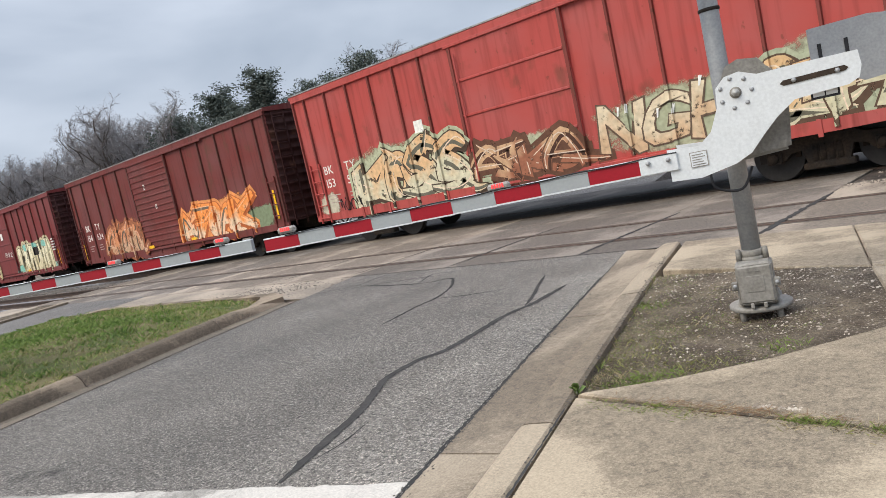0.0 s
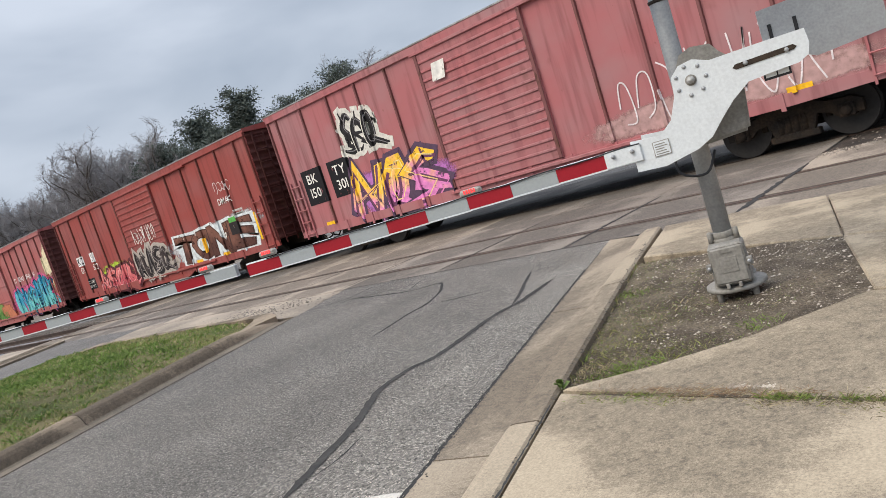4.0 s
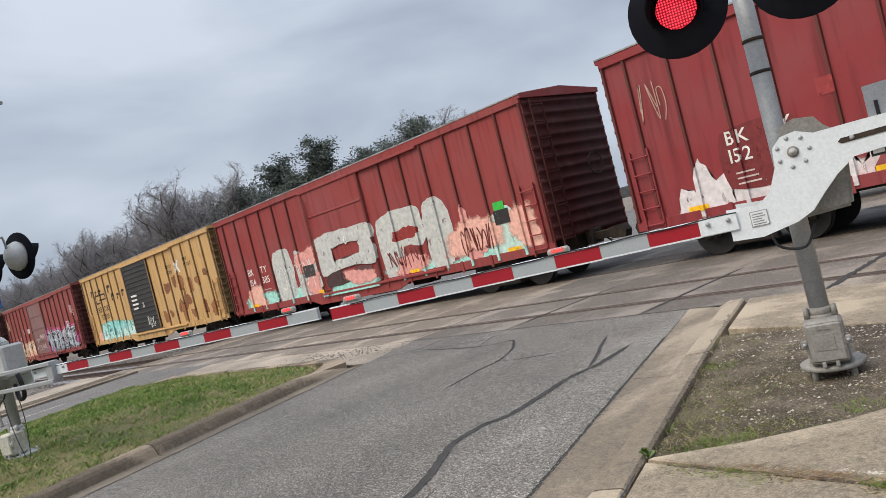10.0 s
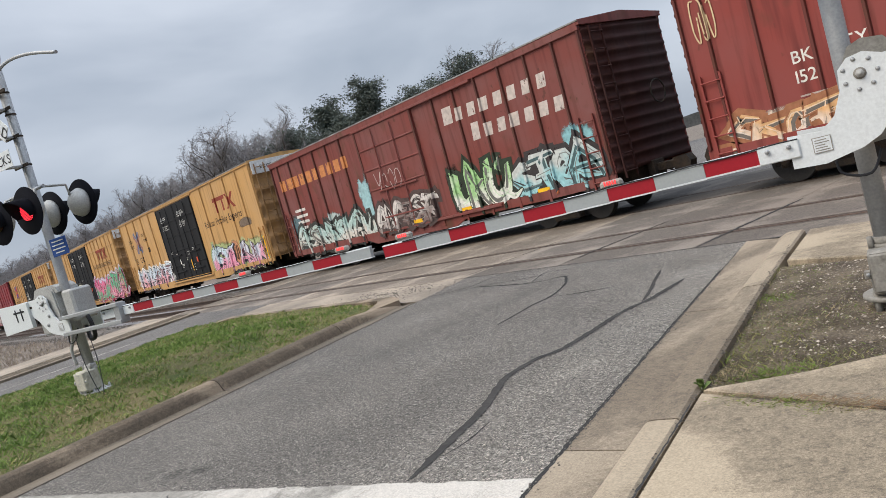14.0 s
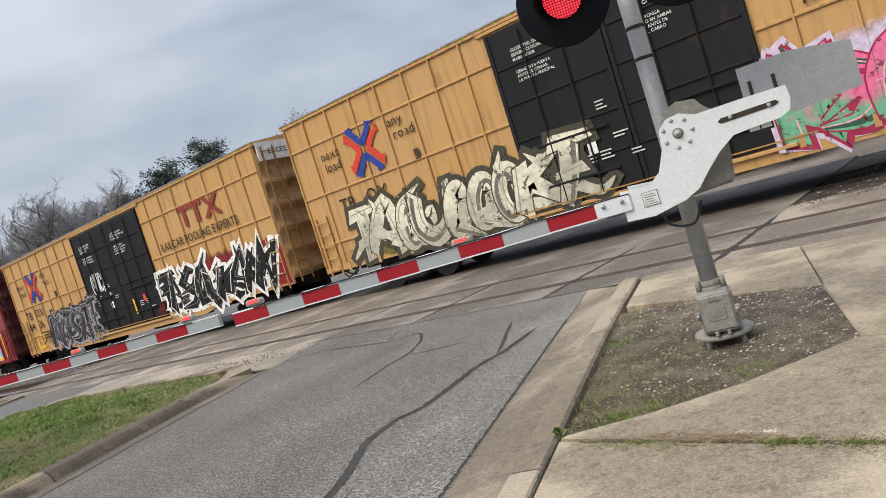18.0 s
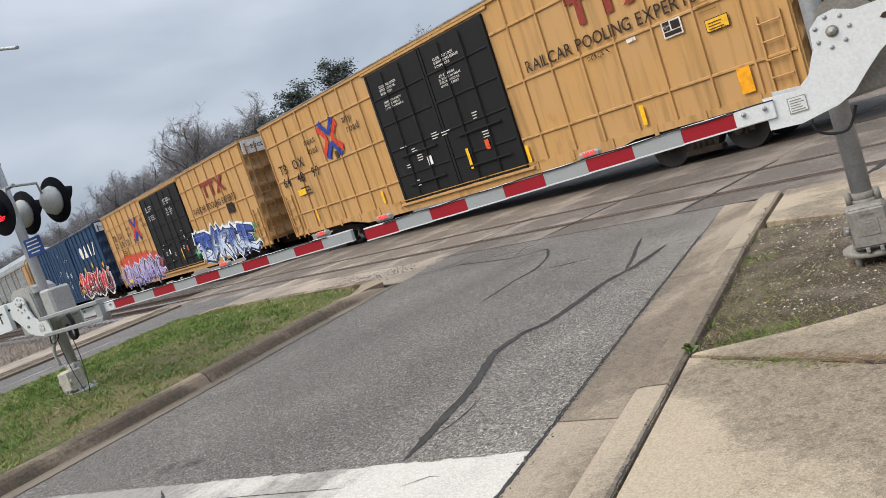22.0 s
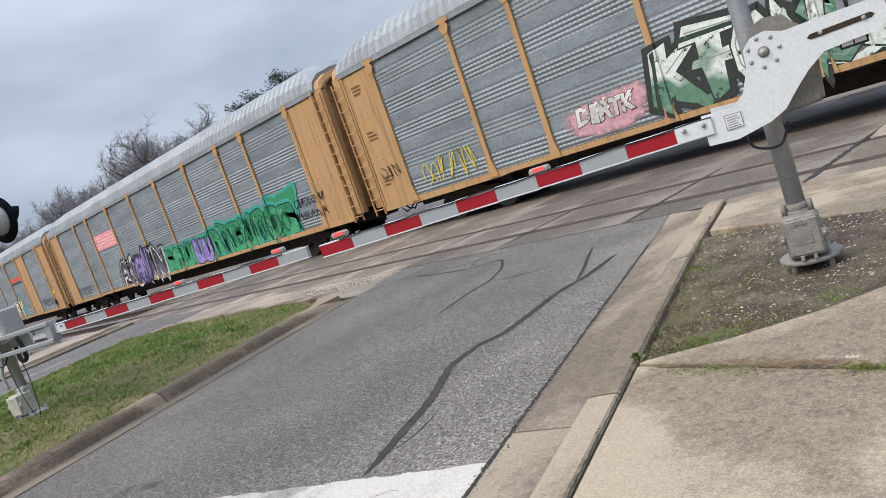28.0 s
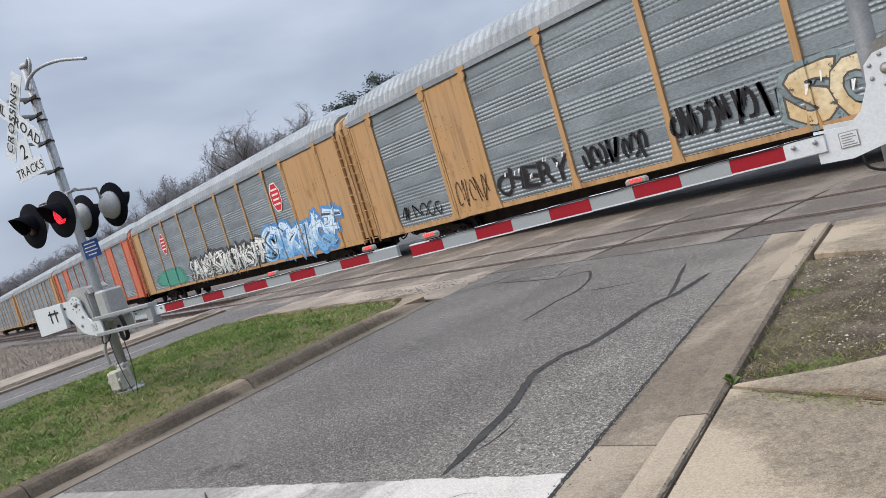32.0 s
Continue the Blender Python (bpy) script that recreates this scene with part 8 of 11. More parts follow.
def car_15():
    c = pool_car(15, "tall mustard yellow boxcar with black and white graffiti", ("TB", "OX"), ("64", "36", "70"), emblem=2.4, num_at=(0.85, 2.35))
    wild(c, 3.1, 7.2, 0.85, 2.2, (74, 73, 78), (158, 154, 160), 151, (50, 49, 54), (58, 56, 62), 7, sharp=False)
    patch(c, 1.55, 1.3, 2.0, 1.62, (214, 160, 70), 2, name="placard", label="yellow placard with small print")
    bars(c, 1.6, 1.53, 0.34, 3, 0.08, 0.03, (110, 80, 44), 4, seed=155)
    patch(c, 1.3, 1.02, 1.9, 1.16, (226, 176, 60), 2, name="placard")
    scribble(c, 2.3, 3.0, 1.15, 1.75, (70, 54, 36), 156, 6, 0.03)
    cloud(c, 11.9, 18.6, 0.95, 2.35, (128, 36, 44), 152, rough=0.6)
    wild(c, 12.1, 18.4, 0.95, 2.2, (28, 27, 29), (236, 234, 228), 153, None, None, 9)
    patch(c, 18.0, 0.9, 18.9, 2.3, (130, 36, 40), 1, name="paint_patch")
    scribble(c, 7.6, 8.6, 2.4, 3.2, (232, 230, 226), 154, 6, 0.05)
    yellow_post(c, 1.2, 1.0, 1.45)


def car_16():
    c = boxcar("tall crimson boxcar with skull stickers and sketchy graffiti", START[16], P(136, 34, 40, rust=0.1, fade=0.22), "plug", tall=True)
    words(c, "CP", 1.05, 2.35, 0.28)
    words(c, "218", 1.2, 1.95, 0.28)
    words(c, "290", 2.1, 2.0, 0.28)
    for r in range(3):
        patch(c, 2.9, 3.95 - r * 0.42, 2.9 + (1.25, 0.95, 1.05)[r], 4.12 - r * 0.42, (206, 186, 182), 1, name="emblem_bar")
    cloud(c, 1.3, 2.2, 3.3, 4.3, (150, 130, 120), 161, rough=-0.12)
    cloud(c, 1.37, 2.13, 3.38, 4.22, (84, 62, 54), 161, 2, rough=-0.12)
    scribble(c, 0.15, 1.3, 3.2, 4.4, (226, 220, 214), 162, 5, 0.05)
    graffiti(c, "SICK", 1.9, 6.7, 0.9, 1.95, (36, 34, 34), (232, 230, 224), 163, (200, 150, 140))
    wild(c, 7.0, 12.6, 0.95, 1.95, (150, 110, 108), (44, 28, 30), 164, (196, 188, 182), (206, 196, 190), 9)
    cloud(c, 13.4, 17.6, 0.8, 2.3, (214, 204, 170), 365)
    bubble(c, 13.5, 17.4, 0.92, 2.15, (128, 164, 192), (196, 190, 166), 165, (222, 210, 172), 4, edge=0.03)
    scribble(c, 13.8, 17.2, 1.0, 1.9, (74, 96, 124), 366, 7, 0.03)
    # a white skull over crossed bones, in flat cut shapes
    skull = [(10.62 + 0.76 * (0.5 + 0.5 * math.cos(a) * (1.0 if math.sin(a) > -0.35 else 0.62)), 4.06 + 0.44 * math.sin(a)) for a in (k * math.pi / 12 for k in range(24))]
    bm = bmesh.new()
    flat_poly(bm, skull)
    decal(c, "sticker_shape", bm, (226, 226, 220), 8, "white skull painted on the door")
    for way in (-1, 1):
        bm = bmesh.new()
        flat_poly(bm, [(11.0 - way * 0.56, 3.78), (11.0 - way * 0.5, 3.68), (11.0 + way * 0.56, 3.4), (11.0 + way * 0.5, 3.5)])
        decal(c, "sticker_shape", bm, (222, 222, 214), 7.4 + 0.3 * way)
        bm = bmesh.new()
        flat_poly(bm, [(11.0 + way * 0.17 + 0.13 * math.cos(a), 4.06 + 0.14 * math.sin(a)) for a in (k * math.pi / 6 for k in range(12))])
        decal(c, "sticker_shape", bm, (52, 18, 24), 9)
    for k in range(4):
        patch(c, 10.84 + k * 0.09, 3.68, 10.86 + k * 0.09, 3.8, (60, 24, 30), 9, name="sticker_shape")
    bm = bmesh.new()
    flat_poly(bm, [(10.94, 3.88), (11.06, 3.88), (11.0, 3.97)])
    decal(c, "sticker_shape", bm, (60, 24, 30), 9)
    scribble(c, 10.4, 11.7, 2.95, 3.25, (216, 200, 196), 168, 6, 0.05, 8)
    # a pale oval face above a dark band and an olive chin
    for (x0, x1, z0, z1, tone) in ((7.55, 8.5, 2.55, 4.5, (186, 172, 130)), (7.66, 8.4, 2.6, 3.5, (150, 146, 84)), (7.62, 8.44, 3.42, 3.62, (52, 36, 30)), (7.72, 7.98, 3.75, 3.98, (70, 52, 40)), (8.1, 8.36, 3.75, 3.98, (70, 52, 40))):
        bm = bmesh.new()
        flat_poly(bm, [((x0 + x1) / 2 + (x1 - x0) / 2 * math.cos(a), (z0 + z1) / 2 + (z1 - z0) / 2 * math.sin(a)) for a in (k * math.pi / 12 for k in range(24))])
        decal(c, "painted_face_shape", bm, tone, 7 + 0.6 * [2.55, 2.6, 3.42, 3.75].index(z0))
    scribble(c, 7.6, 8.45, 4.1, 4.45, (90, 70, 50), 169, 4, 0.03, 10)
    scribble(c, 12.2, 13.4, 1.9, 2.3, (226, 216, 210), 170, 7, 0.03)
    bars(c, 16.9, 2.95, 0.7, 9, 0.085, 0.028, (206, 186, 184), seed=16)
    yellow_post(c, 17.9, 1.1, 2.2)
    yellow_post(c, 0.75, 1.1, 1.9)
    yellow_marks(c, (1.2, 3.4, 6.4, 9.4, 14.4, 17.0), 1.02)


def car_17():
    c = pool_car(17, "tall clean mustard yellow boxcar with a black double door", ("TB", "OX"), ("64", "48", "99"), emblem=4.2, num_at=(0.45, 3.1))
    patch(c, 1.2, 2.2, 1.75, 2.4, (240, 190, 40), 2, name="placard")
    patch(c, 16.5, 2.57, 16.93, 2.89, (226, 222, 214), 2, name="placard", label="white and dark data placard")
    for k in range(3):
        patch(c, 16.53, 2.60 + k * 0.1, 16.9 if k == 0 else 16.68, 2.68 + k * 0.1, (44, 36, 30), 4, name="print_bar")
    patch(c, 16.71, 2.70, 16.9, 2.86, (44, 36, 30), 4, name="print_bar")
    patch(c, 17.38, 2.38, 17.85, 2.62, (60, 46, 34), 2, name="placard")
    patch(c, 17.395, 2.395, 17.835, 2.605, (240, 186, 50), 4, name="placard", label="yellow placard with small print")
    bars(c, 17.44, 2.53, 0.3, 3, 0.055, 0.02, (90, 66, 40), 5, seed=171)
    patch(c, 15.66, 2.78, 15.88, 2.86, (222, 216, 206), 2, name="placard")
    bars(c, 17.3, 2.95, 0.42, 4, 0.06, 0.02, (150, 112, 62), 2, seed=172)
    scribble(c, 14.6, 15.2, 2.72, 2.84, (70, 48, 34), 173, 6, 0.014)
    yellow_post(c, 1.9, 1.15, 1.6)
    patch(c, 17.72, 1.1, 17.98, 1.58, (244, 168, 30), 6, name="reflector", label="orange yellow reflective patch")
    yellow_post(c, 15.5, 1.08, 1.5)
    yellow_post(c, 12.12, 1.02, 1.45)
    yellow_post(c, 5.9, 1.1, 1.5)


def car_18():
    c = pool_car(18, "tall mustard yellow boxcar with violet and blue graffiti", ("TB", "OX"), ("67", "58", "33"), emblem=5.0, num_at=(0.9, 3.4))
    cloud(c, 0.2, 7.4, 0.7, 2.5, (206, 78, 56), 181)
    wild(c, 0.7, 6.9, 0.88, 1.8, (178, 170, 204), (58, 50, 84), 182, (150, 140, 190), (200, 190, 214))
    cloud(c, 12.2, 18.2, 0.9, 2.0, (80, 150, 96), 183, rough=0.6)
    wild(c, 12.2, 17.4, 0.9, 2.0, (58, 84, 160), (34, 42, 82), 184, (196, 210, 228), (226, 232, 232), 7)
    patch(c, 16.3, 2.55, 16.9, 2.95, (44, 36, 30), 2, name="placard")
    patch(c, 1.2, 0.95, 1.7, 1.15, (240, 190, 40), 7, name="placard")


def car_19():
    c = boxcar("tall deep blue boxcar with red and white graffiti", START[19], P(15, 58, 94, rust=0.02, fade=0.06), tall=True, grid=True, leaf=True, end_paint=P(18, 50, 84, rust=0.04))
    # pale emblem of four plain blocks
    for x, pts in ((14.4, [(0.18, 0), (0.5, 0), (0.62, 0.2), (0.62, 0.55), (0.45, 0.75), (0.15, 0.75), (0, 0.55), (0, 0.2)]), (15.35, [(0, 0), (0.66, 0), (0.42, 0.75), (0.24, 0.75)]),
                   (16.35, [(0.2, 0), (0.42, 0), (0.42, 0.75), (0.2, 0.75)]), (17.2, [(0, 0), (0.2, 0), (0.62, 0.75), (0.42, 0.75)])):
        bm = bmesh.new()
        flat_poly(bm, [(x + a, 3.25 + b) for a, b in pts])
        decal(c, "emblem_bar", bm, (226, 226, 222), 1)
    part("end_band", a_box(c["len"] + 0.06, -1.46, 4.42, c["len"] + 0.1, 1.46, 4.95), WHITE, c["ob"], "white painted band at the top of the car end")
    words(c, "LR  S", 1.9, 3.45, 0.26)
    words(c, "13 73 98", 1.95, 3.08, 0.26)
    wild(c, 0.5, 7.2, 0.85, 2.0, (206, 58, 70), (220, 224, 218), 191, (84, 22, 32), (54, 40, 44), 8)
    cloud(c, 0.3, 7.4, 0.85, 1.3, (110, 120, 60), 192, 0)
    wild(c, 12.1, 18.8, 0.9, 2.2, (206, 48, 62), (222, 224, 218), 193, (76, 20, 30), (52, 30, 38), 7)
    for x, z in ((14.2, 2.35), (16.0, 2.5), (18.2, 2.3), (12.2, 1.7), (12.0, 1.1), (7.6, 1.2)):
        bm = bmesh.new()
        flat_poly(bm, [(x, z), (x + 0.25, z + 0.12), (x + 0.2, z + 0.4), (x - 0.1, z + 0.3)])
        decal(c, "graffiti_shapes", bm, (214, 170, 46), 6)
    rng = random.Random(19)
    for k in range(12):
        bars(c, rng.uniform(7.2, 11.6), rng.uniform(1.6, 4.2), rng.uniform(0.2, 0.45), rng.randint(1, 4), 0.1, 0.05, (206, 212, 216), 1, seed=k)


for build in (car_0, car_1, car_2, car_3, car_4, car_5, car_6, car_7, car_8, car_9, car_10, car_11, car_12, car_13, car_14, car_15, car_16, car_17, car_18, car_19):
    before = set(scene.objects)
    build()
    CARS.append(next(o for o in scene.objects if o not in before and o.parent is None))


# -- tri-level auto carriers --
RACK_L, RACK_H = 27.4, 4.82
POSTS = [1.4, 4.4, 6.35, 9.3, 12.25, 15.2, 18.1, 20.95, 22.8, 25.8]


def perforated(name, base, second):
    """Corrugated galvanised sheet with rows of slots, coloured pale as if sky showed through."""
    mat = surface(name, base, second, 0.6, 0.15, scale=1.2, amount=0.6, fine=20, bump=0.05, stretch=(0.6, 1, 2.0), vary=0.06)
    nt, links = mat.node_tree.nodes, mat.node_tree.links
    bsdf = nt["Principled BSDF"]
    old = bsdf.inputs["Base Color"].links[0].from_socket
    tc = nt.new("ShaderNodeTexCoord")
    sep = nt.new("ShaderNodeSeparateXYZ")
    links.new(tc.outputs["Object"], sep.inputs[0])

    def step(out, period, width, shift=0.0):
        a = nt.new("ShaderNodeMath")
        a.operation, a.inputs[1].default_value = "MULTIPLY_ADD", 1 / period
        a.inputs[2].default_value = shift
        links.new(out, a.inputs[0])
        f = nt.new("ShaderNodeMath")
        f.operation = "FRACT"
        links.new(a.outputs[0], f.inputs[0])
        g = nt.new("ShaderNodeMath")
        g.operation, g.inputs[1].default_value = "LESS_THAN", width
        links.new(f.outputs[0], g.inputs[0])
        return g.outputs[0]

    rows = step(sep.outputs["Z"], 0.098, 0.26, 0.1)
    cols = step(sep.outputs["X"], 0.12, 0.6)
    zone = step(sep.outputs["Z"], 0.748, 0.56, -1.3102 % 1.0)
    m1, m2 = nt.new("ShaderNodeMath"), nt.new("ShaderNodeMath")
    m1.operation = m2.operation = "MULTIPLY"
    links.new(rows, m1.inputs[0])
    links.new(cols, m1.inputs[1])
    links.new(m1.outputs[0], m2.inputs[0])
    links.new(zone, m2.inputs[1])
    mx = nt.new("ShaderNodeMixRGB")
    mx.inputs["Color2"].default_value = (0.40, 0.43, 0.44, 1)
    links.new(m2.outputs[0], mx.inputs["Fac"])
    links.new(old, mx.inputs["Color1"])
    links.new(mx.outputs[0], bsdf.inputs["Base Color"])
    return mat


RACK_GREY = perforated("perforated_panel", (0.235, 0.27, 0.285), (0.165, 0.19, 0.2))
RACK_ROOF = surface("rack_roof", (0.29, 0.31, 0.32), (0.185, 0.2, 0.207), 0.5, 0.3, scale=1.0, amount=0.4, fine=14, bump=0.05)


def panel_mesh(width, z0=0.98, z1=4.72):
    """A stack of pressed sheets, each with four ridges above a flat band."""
    bm = bmesh.new()
    zs, rise = [(z0, 0.0)], (z1 - z0) / 5
    for s_ in range(5):
        base = z0 + s_ * rise
        for k in range(4):
            c = base + 0.07 + k * 0.098
            zs += [(c - 0.04, 0.0), (c - 0.012, -0.016), (c + 0.012, -0.016), (c + 0.04, 0.0)]
        zs += [(base + 0.44, 0.0), (base + 0.455, -0.008), (base + rise - 0.01, -0.008), (base + rise, 0.0)]
    rows = [(bm.verts.new((0, y, z)), bm.verts.new((width, y, z))) for z, y in zs]
    for a, b in zip(rows, rows[1:]):
        bm.faces.new((a[0], a[1], b[1], b[0]))
    bk = [bm.verts.new(p) for p in ((0, 0.03, z0), (width, 0.03, z0), (width, 0.03, z1), (0, 0.03, z1))]
    bm.faces.new(bk[::-1])
    bmesh.ops.recalc_face_normals(bm, faces=bm.faces)
    for f in bm.faces:
        if f.calc_center_median().y < 0.01 and f.normal.y > 0:
            f.normal_flip()
    return mesh_of("panel", bm, RACK_GREY)


def rack_hood_mesh():
    """The arched steel frame round the end doors."""
    bm = bmesh.new()
    for sgn in (-1, 1):
        box(bm, 0.0, min(sgn * 1.5, sgn * 1.3), 0.95, 0.4, max(sgn * 1.5, sgn * 1.3), 4.8, 0.02)
    outer = [(-1.5, 4.8), (-1.42, 5.0), (-1.1, 5.19), (-0.6, 5.29), (0, 5.32), (0.6, 5.29), (1.1, 5.19), (1.42, 5.0), (1.5, 4.8)]
    rings = [[bm.verts.new((x, y * q, z if q == 1 else 4.74 + (z - 4.8) * 0.75)) for y, z in outer] for x, q in ((0.0, 1), (0.34, 1), (0.4, 0.97), (0.4, 0.86), (0.0, 0.86))]
    for a, b in zip(rings, rings[1:] + rings[:1]):
        for k in range(len(outer) - 1):
            bm.faces.new((a[k], a[k + 1], b[k + 1], b[k]))
    bmesh.ops.recalc_face_normals(bm, faces=bm.faces)
    return mesh_of("end_hood", bm, IRON)


def post_mesh():
    bm = bmesh.new()
    outline_y(bm, [(-0.16, 0.86), (0.16, 0.86), (0.075, 1.25), (0.065, 4.4), (0.09, 4.7), (0.2, 4.72), (0.2, 4.82), (-0.2, 4.82), (-0.2, 4.72), (-0.09, 4.7), (-0.065, 4.4), (-0.075, 1.25)], -0.07, 0.0)
    return mesh_of("post", bm, IRON)


def rack_roof_mesh():
    bm = bmesh.new()
    prof = [(-HALF_W - 0.03, 4.76), (-HALF_W - 0.03, 4.86), (-1.46, 5.2), (-1.22, 5.5), (-0.65, 5.72), (0, 5.79), (0.65, 5.72), (1.22, 5.5), (1.46, 5.2), (HALF_W + 0.03, 4.86), (HALF_W + 0.03, 4.76)]
    rings = []
    n = 352
    for i in range(n + 1):
        x = -0.1 + (RACK_L + 0.2) * i / n
        sq = 1.0 if i % 4 in (0, 1) else 0.98
        e = min(1.0, min(i, n - i) / 16.0)
        e = 0.66 + 0.34 * math.sin(e * math.pi / 2)
        rings.append([bm.verts.new((x, y * (sq if 1 < j < 9 else 1), 4.8 + (z - 4.8) * (e if z > 4.9 else 1) * (sq if 1 < j < 9 else 1))) for j, (y, z) in enumerate(prof)])
    for a, b in zip(rings, rings[1:]):
        for j in range(len(prof) - 1):
            bm.faces.new((a[j], b[j], b[j + 1], a[j + 1]))
    bm.faces.new(rings[0])
    bm.faces.new(rings[-1][::-1])
    bmesh.ops.recalc_face_normals(bm, faces=bm.faces)
    return mesh_of("roof", bm, RACK_ROOF)


def rack_end_mesh():
    """Folding end doors between corner posts."""
    return mesh_of("end_door", a_box(0.0, -1.3, 1.05, 0.08, 1.3, 5.0, 0.01), IRON)


def rivet_mesh(width):
    """Rows of small bolt heads along a plate's edges and waist."""
    bm = bmesh.new()
    spots = [(x, z) for x in (0.07, width - 0.07) for z in [1.1 + 0.3 * k for k in range(12)]]
    for x, z in spots:
        box(bm, x - 0.011, -0.066, z - 0.011, x + 0.011, -0.058, z + 0.011)
    for z in (1.0, 2.2, 2.35, 3.4, 3.55):
        for k in range(int((width - 0.3) / 0.24)):
            box(bm, 0.2 + k * 0.24, -0.036, z - 0.009, 0.218 + k * 0.24, -0.03, z + 0.009)
    return mesh_of("rivets", bm, IRON)


def auto_rack(s0, label, frame_paint, plates=(), end_paint=None):
    ob = thing("auto_carrier", label, "freight car", "cars of the freight train", pose(s0, TRACK_B, 0.004))
    deck = shared("rack_deck", lambda: mesh_of("deck", box(box(a_box(0.1, -HALF_W + 0.08, 0.8, RACK_L - 0.1, HALF_W - 0.08, 0.95), 3.6, -0.5, 0.42, RACK_L - 3.6, 0.5, 0.8), 0.3, -0.35, 0.6, RACK_L - 0.3, 0.35, 0.8), IRON))
    put("deck", deck, ob)
    sill = shared("rack_sill", lambda: mesh_of("side_sill", outline_y(bmesh.new(), [(0, 0.97), (0, 0.8), (4.6, 0.82), (5.0, 0.85), (RACK_L - 5.0, 0.85), (RACK_L - 4.6, 0.82), (RACK_L, 0.8), (RACK_L, 0.97)], -0.04, 0.04), IRON))
    rail = shared("rack_rail", lambda: mesh_of("top_rail", a_box(0, -0.05, 4.7, RACK_L, 0.03, 4.82), IRON))
    profile = []
    edges = [0.0] + POSTS + [RACK_L]
    solid = {0, len(edges) - 2} | set(plates)
    for sgn in (-1, 1):
        at = (lambda x, w: pose(x, -HALF_W, 0)) if sgn < 0 else (lambda x, w: pose(x + w, HALF_W, 0, 0, 0, 180))
        put("side_sill", sill, ob, at(0, RACK_L), frame_paint)
        put("top_rail", rail, ob, at(0, RACK_L), RACK_ROOF)
        # dark strip added in place of the shaded gap line under the roof
        put("drip_edge", shared("drip_edge", lambda: mesh_of("drip_edge", a_box(0, -0.06, 4.685, RACK_L, -0.02, 4.705), IRON)), ob, at(0, RACK_L))
        for k, (a, b) in enumerate(zip(edges, edges[1:])):
            if k in solid:
                plate = shared(("plate", round(b - a, 2)), lambda: mesh_of("end_plate", a_box(0, -0.03, 0.9, b - a, 0.02, 4.76, 0.01), IRON))
                pl = put("end_plate", plate, ob, at(a, b - a), frame_paint, "painted steel corner plate")
                stile = shared("plate_stile", lambda: mesh_of("stile", a_box(0.0, -0.058, 0.9, 0.14, -0.03, 4.78, 0.01), IRON))
                put("stile", stile, pl, Matrix(), frame_paint)
                put("stile", stile, pl, pose(b - a - 0.14, 0, 0), frame_paint)
                rv = put("rivets", shared(("rivets", round(b - a, 2)), lambda: rivet_mesh(b - a)), pl)
                tagged(rv, kind="stuff")
                if sgn < 0:
                    profile.append((a, b, 0.035))
            else:
                put("panel", shared(("panel", round(b - a, 2)), lambda: panel_mesh(b - a)), ob, at(a, b - a))
                if sgn < 0:
                    profile.append((a, b, 0.025))
        for x in POSTS:
            post = put("post", shared("rack_post", post_mesh), ob, at(x, 0.0), frame_paint)
            put("post_cap", shared("post_cap", lambda: mesh_of("post_cap", outline_y(bmesh.new(), [(-0.07, 4.44), (0.07, 4.44), (0.15, 4.58), (0.13, 4.66), (0.0, 4.7), (-0.13, 4.66), (-0.15, 4.58)], -0.085, -0.03), IRON)), post, Matrix(), frame_paint)
            if sgn < 0:
                profile.append((x - 0.075, x + 0.075, 0.072))
    put("roof", shared("rack_roof", rack_roof_mesh), ob)
    for x, turn in ((0.0, 180), (RACK_L, 0)):
        put("end_hood", shared("rack_hood", rack_hood_mesh), ob, pose(x, 0, 0, 0, 0, turn), frame_paint, "painted steel end frame with an arched top")
        ed = put("end_door", shared("rack_end", rack_end_mesh), ob, pose(x, 0, 0, 0, 0, turn), end_paint or RACK_END)
        for y in (-1.1, -0.65, -0.2, 0.25, 0.7, 1.15):
            put("fold", shared("rack_fold", lambda: mesh_of("fold", a_box(0.08, -0.18, 1.1, 0.16, 0.18, 4.9, 0.03), IRON)), ed, pose(0, y, 0), end_paint or RACK_END)
        for z in (1.4, 2.4, 3.4, 4.4):
            put("bar", shared("rack_bar", lambda: mesh_of("bar", a_box(0.16, -1.25, 0, 0.19, 1.25, 0.06), IRON)), ed, pose(0, 0, z), end_paint or RACK_END)
    lad = shared("rack_ladder", lambda: ladder_mesh(3.9, 12))
    put("ladder", lad, ob, pose(-0.17, -HALF_W - 0.06, 0.75), frame_paint)
    put("ladder", lad, ob, pose(RACK_L + 0.17, -HALF_W - 0.06, 0.75), frame_paint)
    trucks(ob, RACK_L, 3.0)
    CARS.append(ob)
    return {"ob": ob, "profile": profile, "len": RACK_L, "h": RACK_H, "seed": int(-s0)}


RACK_YEL = P(182, 141, 90, rust=0.15, fade=0.12, rust_colour=(0.22, 0.10, 0.04))
RACK_END = P(158, 154, 144, rust=0.22, fade=0.2)
RACK_TAN = P(176, 136, 92, rust=0.2, fade=0.2)
RACK_ORANGE = P(198, 100, 62, rust=0.12, fade=0.15)


